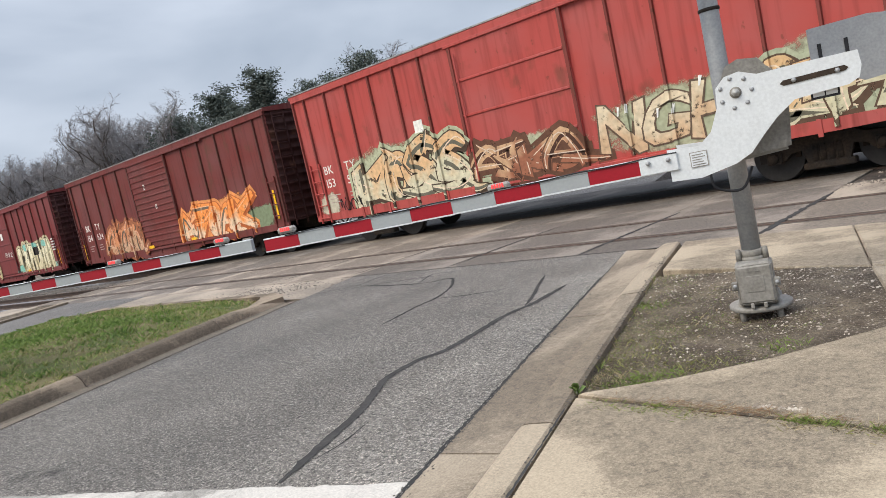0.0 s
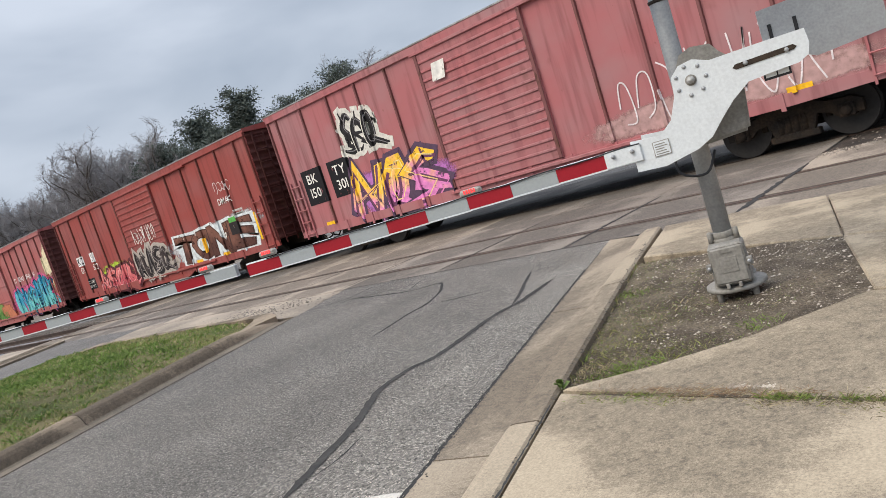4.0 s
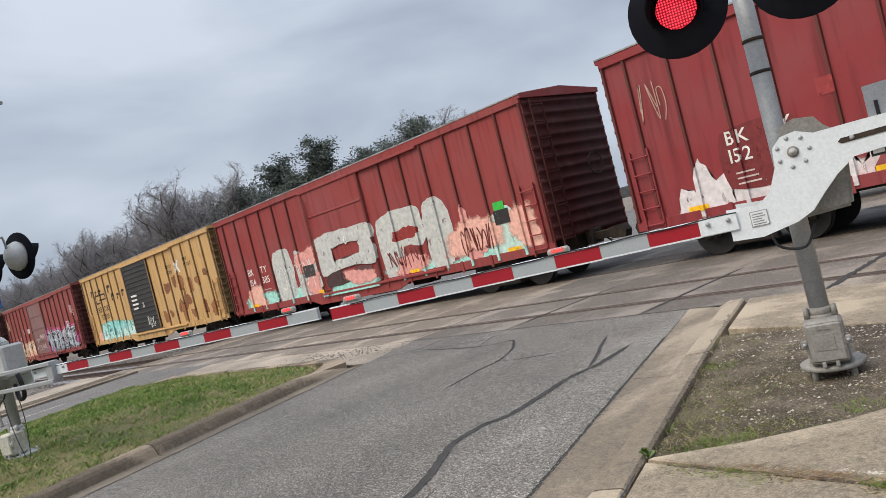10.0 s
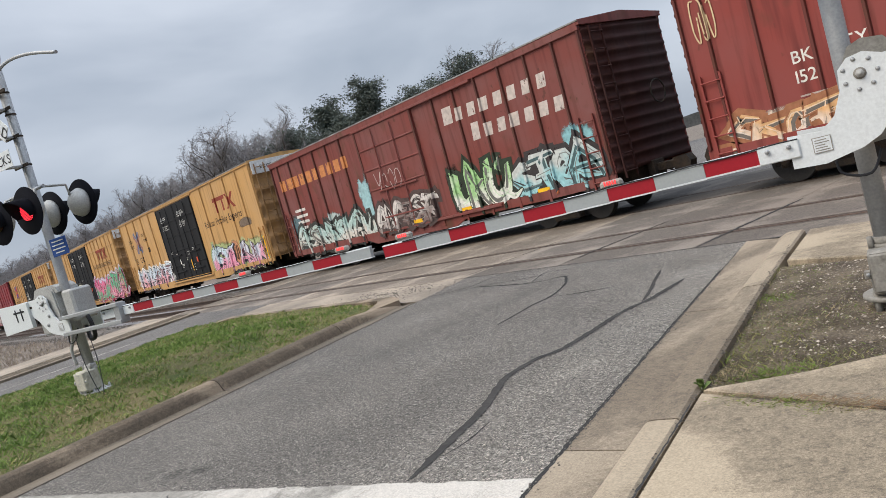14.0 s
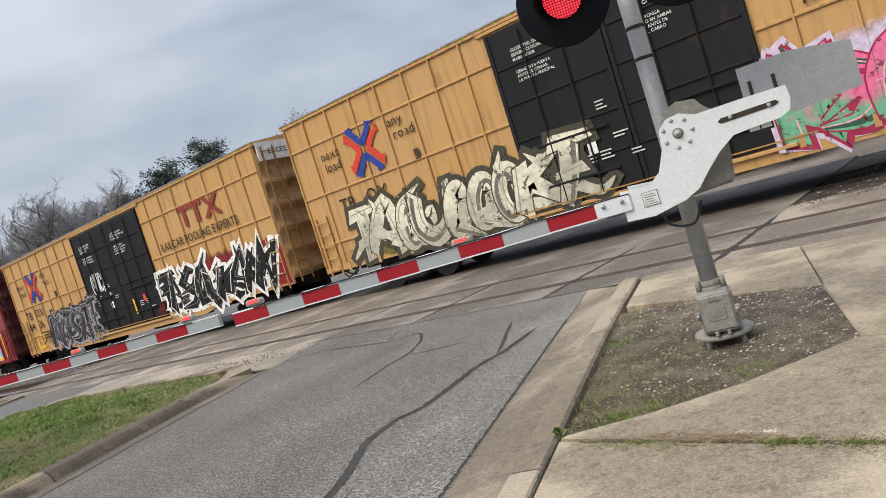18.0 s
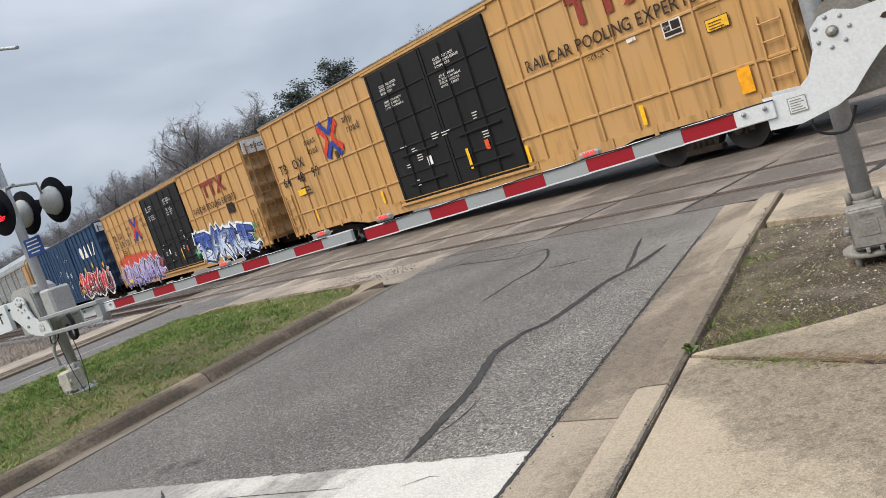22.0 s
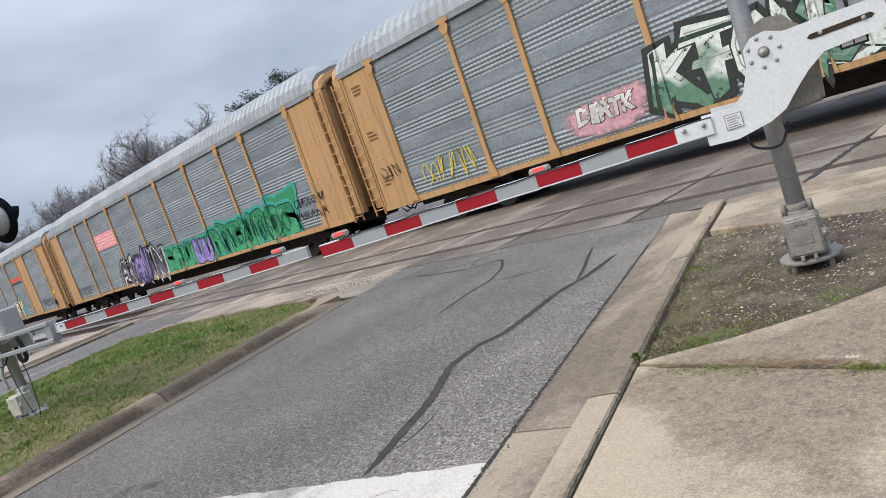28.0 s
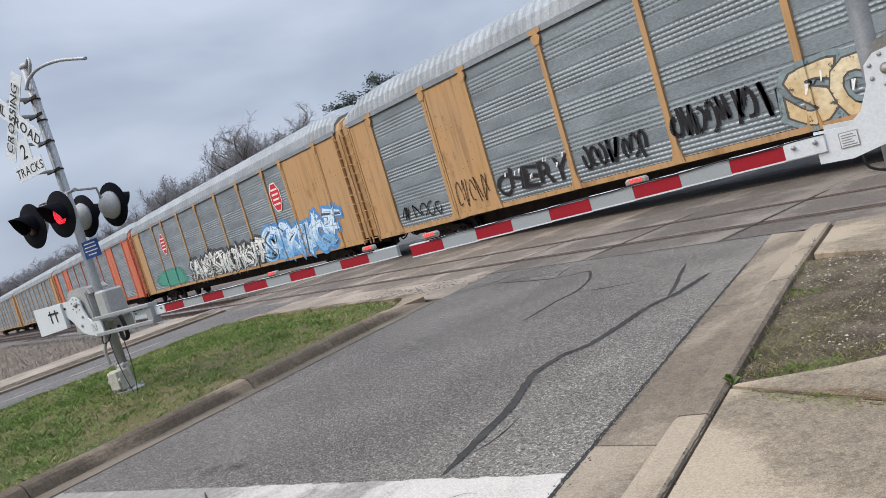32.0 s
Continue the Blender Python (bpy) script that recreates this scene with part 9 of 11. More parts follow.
def red_sign(c, x, z, s=0.42):
    """The red octagonal emblem with pale bars."""
    bm = bmesh.new()
    flat_poly(bm, [(x + s * 1.05 * math.cos(a), z + s * 1.3 * math.sin(a)) for a in (math.pi / 8 + k * math.pi / 4 for k in range(8))])
    decal(c, "emblem", bm, (226, 220, 212), 3)
    bm = bmesh.new()
    flat_poly(bm, [(x + s * 0.93 * math.cos(a), z + s * 1.18 * math.sin(a)) for a in (math.pi / 8 + k * math.pi / 4 for k in range(8))])
    decal(c, "emblem", bm, (200, 46, 56), 4)
    for k in range(4):
        patch(c, x - s * 0.6, z + s * 0.55 - k * s * 0.4, x + s * 0.6, z + s * 0.7 - k * s * 0.4, (232, 222, 216), 5, name="emblem_bar")


c = auto_rack(RACKS[0], "grey perforated auto carrier with yellow posts and sage green graffiti", RACK_YEL, end_paint=RACK_TAN)
red_sign(c, 10.9, 3.4)
wild(c, 9.2, 12.4, 1.05, 2.3, (216, 222, 214), (26, 30, 28), 201, (96, 132, 110))
wild(c, 12.3, 17.6, 1.05, 2.35, (84, 132, 104), (26, 34, 30), 207, (206, 214, 206))
wild(c, 17.9, 24.0, 1.05, 2.0, (126, 166, 136), (36, 40, 36), 202, (190, 196, 186))
cloud(c, 6.9, 9.0, 1.0, 1.9, (206, 160, 166), 203)
graffiti(c, "DIRTK", 7.2, 8.6, 1.35, 1.75, (226, 222, 216), (28, 26, 28), 204)
scribble(c, 2.0, 4.0, 1.1, 1.8, (214, 190, 60), 205, 6)
scribble(c, 0.4, 1.2, 1.6, 2.0, (50, 70, 40), 206, 3)
for k in range(3):
    bars(c, 0.4, 4.3 - k * 1.3, 0.4, 3, 0.1, 0.04, (120, 80, 40), 3, seed=k)

c = auto_rack(RACKS[1], "grey perforated auto carrier with yellow posts and emerald graffiti", RACK_YEL, end_paint=RACK_TAN)
patch(c, 6.5, 3.0, 9.2, 3.75, (226, 150, 152), 3, name="paint_patch", label="faded pink painted panel")
for k in range(4):
    patch(c, 6.6, 3.12 + k * 0.15, 9.1, 3.17 + k * 0.15, (236, 186, 186), 4, name="emblem_bar")
wild(c, 8.4, 13.4, 0.98, 2.05, (50, 48, 54), (206, 206, 206), 211, (96, 92, 104), (40, 38, 42), 7, sharp=False)
wild(c, 10.4, 11.8, 1.0, 2.15, (140, 124, 180), (50, 40, 70), 212, layer=8)
bubble(c, 13.5, 18.9, 0.98, 1.95, (44, 126, 84), (18, 52, 40), 213, (72, 156, 112), 6, halo=(60, 146, 126), order=(2, 0, 4, 1, 2, 0))
bubble(c, 16.5, 18.0, 1.0, 1.9, (132, 116, 176), (58, 48, 82), 214, (150, 136, 190), 2, layer=6)
bubble(c, 18.8, 24.3, 0.98, 2.05, (44, 126, 86), (18, 56, 42), 215, (72, 158, 114), 6, halo=(64, 156, 142), order=(0, 2, 4, 0, 1, 2))
scribble(c, 19.0, 24.0, 1.1, 1.9, (24, 84, 60), 315, 9, 0.05, 8)
scribble(c, 24.4, 26.2, 1.25, 1.55, (40, 36, 40), 216, 9, 0.03)
scribble(c, 24.5, 26.3, 1.7, 2.0, (40, 36, 40), 218, 9, 0.03)
scribble(c, 1.6, 3.6, 1.1, 1.6, (50, 50, 54), 217, 6, 0.035)
daub(c, [(22.7, 1.3), (22.8, 2.5), (23.6, 2.42), (24.9, 2.6), (24.7, 1.9), (24.3, 1.2)], (64, 156, 142), 1.0, 316, 0.02)
daub(c, [(22.8, 1.3), (22.9, 2.4), (23.6, 2.32), (24.75, 2.48), (24.55, 1.9), (24.2, 1.2)], (50, 138, 94), 1.6, 317, 0.02)

c = auto_rack(RACKS[2], "grey perforated auto carrier with wide yellow plates and cream graffiti", RACK_YEL, plates=(2, 8))
graffiti(c, "SOAPY", 14.9, 18.9, 0.95, 2.1, (222, 206, 170), (58, 56, 58), 221, (208, 182, 138), (132, 146, 148), fat=0.06)
cloud(c, 18.6, 19.3, 1.1, 1.9, (96, 170, 180), 228)
graffiti(c, "CHERY", 6.5, 9.2, 1.15, 1.85, (38, 36, 38), (60, 58, 60), 222, fat=0.0)
scribble(c, 9.7, 11.6, 1.2, 1.8, (34, 32, 34), 223, 8, 0.085)
scribble(c, 12.3, 14.5, 1.3, 2.0, (34, 32, 34), 224, 8, 0.085)
scribble(c, 1.6, 3.9, 1.15, 1.6, (36, 34, 36), 225, 6, 0.05)
scribble(c, 4.7, 6.2, 1.1, 1.9, (60, 40, 24), 226, 5, 0.03)
scribble(c, 23.4, 25.6, 1.2, 1.7, (40, 38, 40), 227, 6, 0.05)
patch(c, 18.2, 3.35, 20.8, 3.62, (206, 92, 70), 3, name="paint_patch")
patch(c, 18.2, 3.2, 20.8, 3.28, (50, 44, 44), 3, name="paint_patch")
words(c, "TR", 26.52, 2.2, 0.26, (226, 196, 160), 3)
words(c, "DECK CLEARANCE", 25.98, 2.5, 0.075, (70, 46, 28), 3)
for k in range(4):
    bars(c, 26.0 + 0.26 * (k % 2), 2.4 - 0.02 * (k % 2), 0.15, 3, 0.12, 0.035, (84, 58, 36), 3, seed=40 + k)
    bars(c, 26.0, 4.35 - 0.5 * k, 0.34, 3, 0.1, 0.03, (110, 76, 46), 3, seed=50 + k)
patch(c, 25.99, 1.78, 26.42, 2.0, (92, 62, 34), 3, name="placard")
patch(c, 26.005, 1.795, 26.405, 1.985, (236, 172, 44), 5, name="placard", label="yellow warning placard")
bm = tube(bmesh.new(), [(26.0, -HALF_W - 0.09, 1.45), (26.12, -HALF_W - 0.13, 1.52), (26.25, -HALF_W - 0.12, 1.3), (26.32, -HALF_W - 0.1, 1.12)], 0.025, sides=6)
tube(bm, [(26.0, -HALF_W - 0.1, 1.5), (26.02, -HALF_W - 0.12, 1.2), (26.15, -HALF_W - 0.11, 0.95)], 0.022, sides=6)
box(bm, 25.98, -HALF_W - 0.14, 1.2, 26.14, -HALF_W - 0.03, 1.42, 0.02)
part("brake_lever", bm, IRON, c["ob"], "rusty brake lever and latch")

c = auto_rack(RACKS[3], "grey perforated auto carrier with red emblems and blue graffiti", RACK_YEL, plates=(9,))
red_sign(c, 21.6, 3.5, 0.5)
red_sign(c, 5.6, 3.5, 0.5)
wild(c, 19.2, 25.8, 1.0, 2.2, (206, 224, 236), (70, 130, 190), 231, (120, 170, 210))
wild(c, 9.0, 19.0, 1.0, 2.0, (226, 226, 220), (50, 50, 54), 232, (190, 196, 190))
cloud(c, 2.0, 8.5, 1.0, 2.0, (80, 150, 130), 233)
auto_rack(RACKS[4], "grey perforated auto carrier with orange-red posts", RACK_ORANGE, plates=(2, 8))
for s in RACKS[5:]:
    auto_rack(s, "grey perforated auto carrier with yellow posts", RACK_YEL)


# ---- crossing signals with their gates ----
PLATE = [(-.78, 1.73), (-.79, 1.64), (-.77, 1.57), (-.71, 1.54), (-.53, 1.53), (-.41, 1.52), (-.30, 1.44), (-.21, 1.35), (-.12, 1.25), (-.02, 1.20), (.20, 1.15), (.39, 1.16), (.39, 1.37),
         (.19, 1.355), (.10, 1.43), (.04, 1.57), (.03, 1.69), (-.03, 1.75), (-.12, 1.765), (-.22, 1.725), (-.50, 1.73)]
LED = plain("red_led", (0.8, 0.05, 0.05), 0.4, emit=0.8)
LAMP_GREY = surface("lamp_body_grey", (0.30, 0.28, 0.25), (0.22, 0.2, 0.18), 0.7, scale=20, amount=0.4, fine=60, bump=0.03)


def disc_y(bm, x, y0, y1, z, r, segs=32, mat=0):
    lathe(bm, [(0.001, y0), (r - 0.004, y0), (r, y0 + 0.004 if y1 > y0 else y0 - 0.004), (r, y1), (0.001, y1)], "y", segs, mat, (x, 0, z))
    return bm


def lamp_head(parent, x, y, z, front, lit):
    """A flashing-light unit: black backing disc, hood, lens and rounded housing; front is -1 or +1 along y."""
    head = part("lamp_head", disc_y(bmesh.new(), x, y, y - front * 0.012, z, 0.315), MATT_BLACK, parent, "round black backing disc of a flashing light")
    bm = bmesh.new()
    lathe(bm, [(0.13, y - front * 0.01), (0.19, y - front * 0.02), (0.2, y - front * 0.05), (0.17, y - front * 0.12), (0.09, y - front * 0.18), (0.001, y - front * 0.2)], "y", 24, 0, (x, 0, z))
    part("lamp_housing", bm, ALUMIN, head, "rounded grey lamp housing")
    part("lens", disc_y(bmesh.new(), x, y + front * 0.002, y + front * 0.025, z, 0.128), RED_DOTS if lit else RED_DARK, head, "glowing red lens" if lit else "dark red lens")
    bm = bmesh.new()
    n = 22
    a0, a1 = radians(-25), radians(205)
    ring = []
    for k in range(n + 1):
        a = a0 + (a1 - a0) * k / n
        reach = 0.30 - 0.22 * abs(k / n - 0.5) * 2
        for r in (0.175, 0.165):
            ring.append([bm.verts.new((x + r * math.cos(a), y + front * 0.004, z + r * math.sin(a))), bm.verts.new((x + r * math.cos(a), y + front * reach, z + r * math.sin(a) - reach * 0.12))])
    for k in range(n):
        o, i, o2, i2 = ring[2 * k], ring[2 * k + 1], ring[2 * k + 2], ring[2 * k + 3]
        bm.faces.new((o[0], o[1], o2[1], o2[0])).smooth = True
        bm.faces.new((i[0], i2[0], i2[1], i[1])).smooth = True
        bm.faces.new((o[1], i[1], i2[1], o2[1]))
    bmesh.ops.recalc_face_normals(bm, faces=bm.faces)
    part("hood", bm, MATT_BLACK, head, "black visor over the lens")
    return head


def signal(label, at, ground, d, lamps, stripes, arm_z, root, shift, signs, plate_y, arm_y, top):
    """A crossing signal: d is +1 where its gate arm reaches to the right, -1 to the left."""
    ob = thing("crossing_signal", label, "crossing signal", "signals of the crossing", at)
    g = ground
    bm = bmesh.new()
    lathe(bm, [(0.001, g), (0.2, g), (0.205, g + 0.006), (0.205, g + 0.026), (0.195, g + 0.032), (0.12, g + 0.04), (0.095, g + 0.07), (0.085, g + 0.14), (0.08, g + 0.32), (0.088, g + 0.325), (0.088, g + 0.36), (0.001, g + 0.36)], "z", 28)
    base_mat = DULL if d < 0 else ALUMIN
    part("base", bm, base_mat, ob, "cast base with a round foot plate on short bolts")
    for k in range(4):
        a = radians(45 + 90 * k)
        bm = bmesh.new()
        lathe(bm, [(0.022, g - 0.1), (0.022, g + 0.06), (0.012, g + 0.065), (0.012, g + 0.085), (0.001, g + 0.085)], "z", 6, 0, (0.165 * math.cos(a), 0.165 * math.sin(a), 0))
        part("anchor_bolt", bm, base_mat, ob)
    bx = a_box(-0.118, -0.19, g + 0.05, 0.118, 0.02, g + 0.34, 0.02)
    for v in bx.verts:
        v.co.x *= 1.06 - 0.3 * (v.co.z - g - 0.06)
    jb = part("junction_box", bx, DULL if d < 0 else BEIGE, ob, "squat cast junction box")
    part("lid", a_box(-0.112, -0.215, g + 0.07, 0.112, -0.192, g + 0.33, 0.014), DULL if d < 0 else BEIGE, jb)
    part("lid_field", a_box(-0.055, -0.219, g + 0.15, 0.055, -0.215, g + 0.26, 0.002), DULL if d < 0 else BEIGE, jb)
    for x in (-0.04, 0.04):
        part("hinge", a_box(x - 0.012, -0.225, g + 0.04, x + 0.012, -0.19, g + 0.075, 0.004), base_mat, jb)
    for z, wd in ((g + 0.29, 0.08), (g + 0.23, 0.05), (g + 0.18, 0.07)):
        part("cast_mark", a_box(-wd / 2, -0.2205, z, wd / 2, -0.219, z + 0.008), GALV if d > 0 else DULL, jb)
    for x in (-0.13, 0.13):
        part("ear", a_box(x - 0.022, -0.205, g + 0.17, x + 0.022, -0.18, g + 0.23, 0.008), DULL if d < 0 else BEIGE, jb)
        part("screw", lathe(bmesh.new(), [(0.001, -0.216), (0.012, -0.215), (0.014, -0.205)], "y", 6, 0, (x, 0, g + 0.2)), GALV, jb)
    for x in (-0.085, 0.085):
        part("lug", lathe(bmesh.new(), [(0.001, g + 0.42), (0.018, g + 0.415), (0.02, g + 0.34)], "z", 8, 0, (x, -0.05, 0)), base_mat, jb)
    part("clamp", lathe(bmesh.new(), [(0.07, g + 0.35), (0.08, g + 0.355), (0.08, g + 0.4), (0.066, g + 0.405)], "z", 20), base_mat, ob)
    part("pole", tube(bmesh.new(), [(0, 0, g + 0.3), (0, 0, 1.7), (0, 0, top)], 0.063, sides=20), GALV, ob, "tall galvanised steel pole")
    part("pole_cap", lathe(bmesh.new(), [(0.07, top - 0.03), (0.07, top + 0.01), (0.04, top + 0.04), (0.001, top + 0.045)], "z", 18), ALUMIN, ob)
    for z in (2.2, 2.42, 3.05) if d < 0 else (3.5, 3.9, 4.2, 4.5):
        part("band", lathe(bmesh.new(), [(0.063, z), (0.07, z + 0.004), (0.07, z + 0.022), (0.063, z + 0.024)], "z", 18), IRON, ob)
    # gate mechanism
    bm = bmesh.new()
    outline_y(bm, [(-.3, 1.22), (.0, 1.2), (.1, 1.3), (.06, 1.66), (.0, 1.76), (-.22, 1.78), (-.34, 1.66)] if d < 0 else [(-.3, 1.2), (.2, 1.2), (.24, 1.45), (.2, 1.78), (.1, 1.86), (-.22, 1.86), (-.34, 1.7)], -0.16, 0.24)
    bmesh.ops.bevel(bm, geom=bm.edges[:], offset=0.02, segments=2, affect="EDGES")
    for v in bm.verts:
        v.co.x = d * (v.co.x - 0.05 + shift)
    bmesh.ops.recalc_face_normals(bm, faces=bm.faces)
    mech = part("gate_mechanism", bm, DULL if d < 0 else ALUMIN, ob, "grey cast gate mechanism housing")
    bm = bmesh.new()
    outline_y(bm, [(-.3, 1.74), (.0, 1.74), (-.04, 1.82), (-.12, 1.85), (-.24, 1.83)], -0.12, 0.1)
    for v in bm.verts:
        v.co.x *= d
    bmesh.ops.recalc_face_normals(bm, faces=bm.faces)
    part("mechanism_cover", bm, DULL if d < 0 else ALUMIN, mech)
    bm = bmesh.new()
    outline_y(bm, PLATE, plate_y - 0.012, plate_y + 0.012)
    for v in bm.verts:
        v.co.x = d * (v.co.x + shift)
    bmesh.ops.recalc_face_normals(bm, faces=bm.faces)
    plate = part("arm_bracket", bm, WHITE_ENAMEL, ob, "white swan-necked gate arm bracket")
    fy = plate_y - 0.013
    px, pz = d * (-0.085 + shift), 1.64
    part("washer", lathe(bmesh.new(), [(0.001, fy - 0.006), (0.034, fy - 0.006), (0.036, fy)], "y", 20, 0, (px, 0, pz)), DULL, plate)
    part("pivot", lathe(bmesh.new(), [(0.001, fy - 0.034), (0.012, fy - 0.034), (0.013, fy - 0.018), (0.026, fy - 0.016), (0.027, fy - 0.005)], "y", 6, 0, (px, 0, pz)), ALUMIN, plate, "steel pivot nut")
    for k in range(7):
        a = 2 * math.pi * k / 7
        part("bolt", lathe(bmesh.new(), [(0.001, fy - 0.007), (0.012, fy - 0.006), (0.014, fy)], "y", 8, 0, (px + 0.095 * math.cos(a), 0, pz + 0.095 * math.sin(a))), GALV, plate)
    bm = bmesh.new()
    outline_y(bm, [(-.70, 1.625), (-.36, 1.615), (-.34, 1.63), (-.36, 1.648), (-.70, 1.658), (-.72, 1.64)], fy - 0.003, fy + 0.001)
    for v in bm.verts:
        v.co.x = d * (v.co.x + shift)
    bmesh.ops.recalc_face_normals(bm, faces=bm.faces)
    part("slot", bm, IRON, plate)
    for x in (-0.66, -0.42):
        part("bolt", lathe(bmesh.new(), [(0.001, fy - 0.014), (0.013, fy - 0.013), (0.016, fy - 0.003)], "y", 6, 0, (d * (x + shift), 0, 1.637)), GALV, plate)
    if d < 0:
        lb = part("label_plate", a_box(0.5, plate_y + 0.02, 1.49, 0.66, plate_y + 0.026, 1.57), BLACK, ob, "small black-framed label under the bracket")
        for k in range(2):
            part("print_bar", a_box(0.512 + k * 0.072, plate_y + 0.016, 1.505, 0.576 + k * 0.072, plate_y + 0.02, 1.555), WHITE, lb)
    part("data_plate", a_box(d * (0.2 + shift) - 0.055, fy - 0.004, 1.225, d * (0.2 + shift) + 0.055, fy, 1.325), LAMP_GREY, plate, "small engraved data plate")
    part("plate_field", a_box(d * (0.2 + shift) - 0.05, fy - 0.005, 1.23, d * (0.2 + shift) + 0.05, fy - 0.004, 1.32), WHITE_ENAMEL, plate)
    for k in range(5):
        part("plate_print", a_box(d * (0.2 + shift) - 0.042, fy - 0.006, 1.238 + k * 0.016, d * (0.2 + shift) + 0.04 - 0.012 * (k % 3), fy - 0.005, 1.244 + k * 0.016), DULL, plate)
    if d > 0:
        # gearbox beside the pole with its hexagon bolts, and a drooping hose to the arm
        part("gearbox", a_box(0.1, -0.16, 1.3, 0.34, 0.16, 1.74, 0.03), ALUMIN, mech, "cast gearbox beside the pole")
        for x, z in ((-0.27, 1.66), (-0.22, 1.46), (-0.3, 1.34)):
            part("bolt", lathe(bmesh.new(), [(0.001, -0.225), (0.026, -0.222), (0.03, -0.18), (0.045, -0.178), (0.045, -0.16)], "y", 6, 0, (x, 0, z)), GALV, mech)
        part("hose", tube(bmesh.new(), smooth_line([(0.2, 0.0, 1.2), (0.3, -0.05, 1.02), (0.46, -0.08, 1.04), (0.5, -0.1, 1.2), (0.46, -0.1, 1.34)], 6), 0.028, sides=8), BLACK, ob, "black flexible hose looped below the gate arm")
    # second bracket on the far side and the counterweight
    bm = bmesh.new()
    outline_y(bm, PLATE, 0.27, 0.292)
    for v in bm.verts:
        v.co.x = d * (v.co.x + shift)
    bmesh.ops.recalc_face_normals(bm, faces=bm.faces)
    part("arm_bracket", bm, WHITE_ENAMEL, ob)
    bm = bmesh.new()
    outline_y(bm, [(-.56, 1.95), (-.56, 1.70), (-.86, 1.54), (-1.3, 1.58), (-1.3, 1.9), (-.92, 1.96)] if d < 0 else [(-.62, 1.72), (-.62, 1.36), (-1.36, 1.33), (-1.36, 1.74)], 0.3, 0.36)
    for v in bm.verts:
        v.co.x = d * v.co.x
    if d > 0:
        for v in bm.verts:
            v.co.y -= 0.55
    bmesh.ops.recalc_face_normals(bm, faces=bm.faces)
    cw = part("counterweight", bm, WHITE_ENAMEL if d > 0 else GALV, ob, "flat pale counterweight plate")
    yy = 0.298 if d < 0 else -0.252
    for xx in (-.78, -.62) if d < 0 else (-.8, -.94):
        part("slot", a_box(d * xx - 0.012, yy - 0.004, 1.72 if d < 0 else 1.48, d * xx + 0.012, yy, 1.84 if d < 0 else 1.66), BLACK, cw)
    if d > 0:
        part("slot", a_box(d * -1.0, yy - 0.004, 1.6, d * -0.72, yy, 1.625), BLACK, cw)
        for z in (1.36, 1.14):
            part("channel", a_box(0.12, -0.30, z, 1.42, -0.18, z + 0.05, 0.006), GALV, ob, "horizontal steel channel of the gate bracket")
        part("channel_end", a_box(1.3, -0.28, 1.14, 1.42, -0.16, 1.4, 0.006), GALV, ob)
    # root of the arm: white clamp, then red and white reflective stripes
    arm = part("gate_arm", a_box(min(d * root[0], d * root[1]), arm_y - 0.03, arm_z - 0.06, max(d * root[0], d * root[1]), arm_y + 0.03, arm_z + 0.06, 0.006), WHITE_ENAMEL, ob, "lowered gate arm with red and white stripes")
    for x in (root[0] + 0.06, root[1] - 0.06):
        part("bolt", lathe(bmesh.new(), [(0.001, arm_y - 0.05), (0.014, arm_y - 0.048), (0.016, arm_y - 0.03)], "y", 8, 0, (d * x, 0, arm_z + 0.02)), GALV, arm)
    n, x0, x1, first = stripes
    for k in range(n):
        a, b = x0 + (x1 - x0) * k / n, x0 + (x1 - x0) * (k + 1) / n
        a, b = min(d * a, d * b), max(d * a, d * b)
        drop = -0.03 * (k + 0.5) / n
        bm = a_box(a + 0.001, arm_y - 0.022, arm_z - 0.047 + drop, b - 0.001, arm_y + 0.022, arm_z + 0.047 + drop)
        part("stripe", bm, (RED_SHEET if (k + first) % 2 == 0 else GREY_SHEET), arm, "red reflective stripe" if (k + first) % 2 == 0 else "silver-white reflective stripe")
        for z in (-0.058, 0.048):
            part("edge_strip", a_box(a, arm_y - 0.024, arm_z + z + drop, b, arm_y + 0.024, arm_z + z + 0.01 + drop), WHITE_ENAMEL, arm)
    for x in lamps["arm"]:
        lp = part("arm_lamp", a_box(d * x - 0.085, arm_y - 0.03, arm_z + 0.04, d * x + 0.085, arm_y + 0.03, arm_z + 0.095, 0.016), LAMP_GREY, ob, "small red warning lamp on the gate arm")
        for k in range(5):
            part("led", a_box(d * x - 0.046 + k * 0.02, arm_y - 0.034, arm_z + 0.062, d * x - 0.034 + k * 0.02, arm_y - 0.03, arm_z + 0.092), LED, lp)
    cable = [(d * (root[0] + (x1 - root[0]) * k / 30), arm_y - 0.028, arm_z + 0.056 - 0.03 * k / 30 + 0.004 * math.sin(k * 1.3)) for k in range(29)]
    part("cable", tube(bmesh.new(), cable, 0.005, sides=5), BLACK, ob, "thin black cable along the gate arm")
    part("cable", tube(bmesh.new(), smooth_line([(d * 0.16, -0.1, 1.2), (d * 0.14, -0.16, 1.06), (d * -0.02, -0.16, 1.02), (d * -0.1, -0.1, 1.15)], 5), 0.009, sides=6), BLACK, ob)
    # crossarm and lamps
    cz = lamps["z"] + 0.29
    part("crossarm", tube(bmesh.new(), [(-0.42, -0.12, cz), (0.42, -0.12, cz)], 0.025, sides=10), GALV, ob, "steel crossarm that carries the lamps")
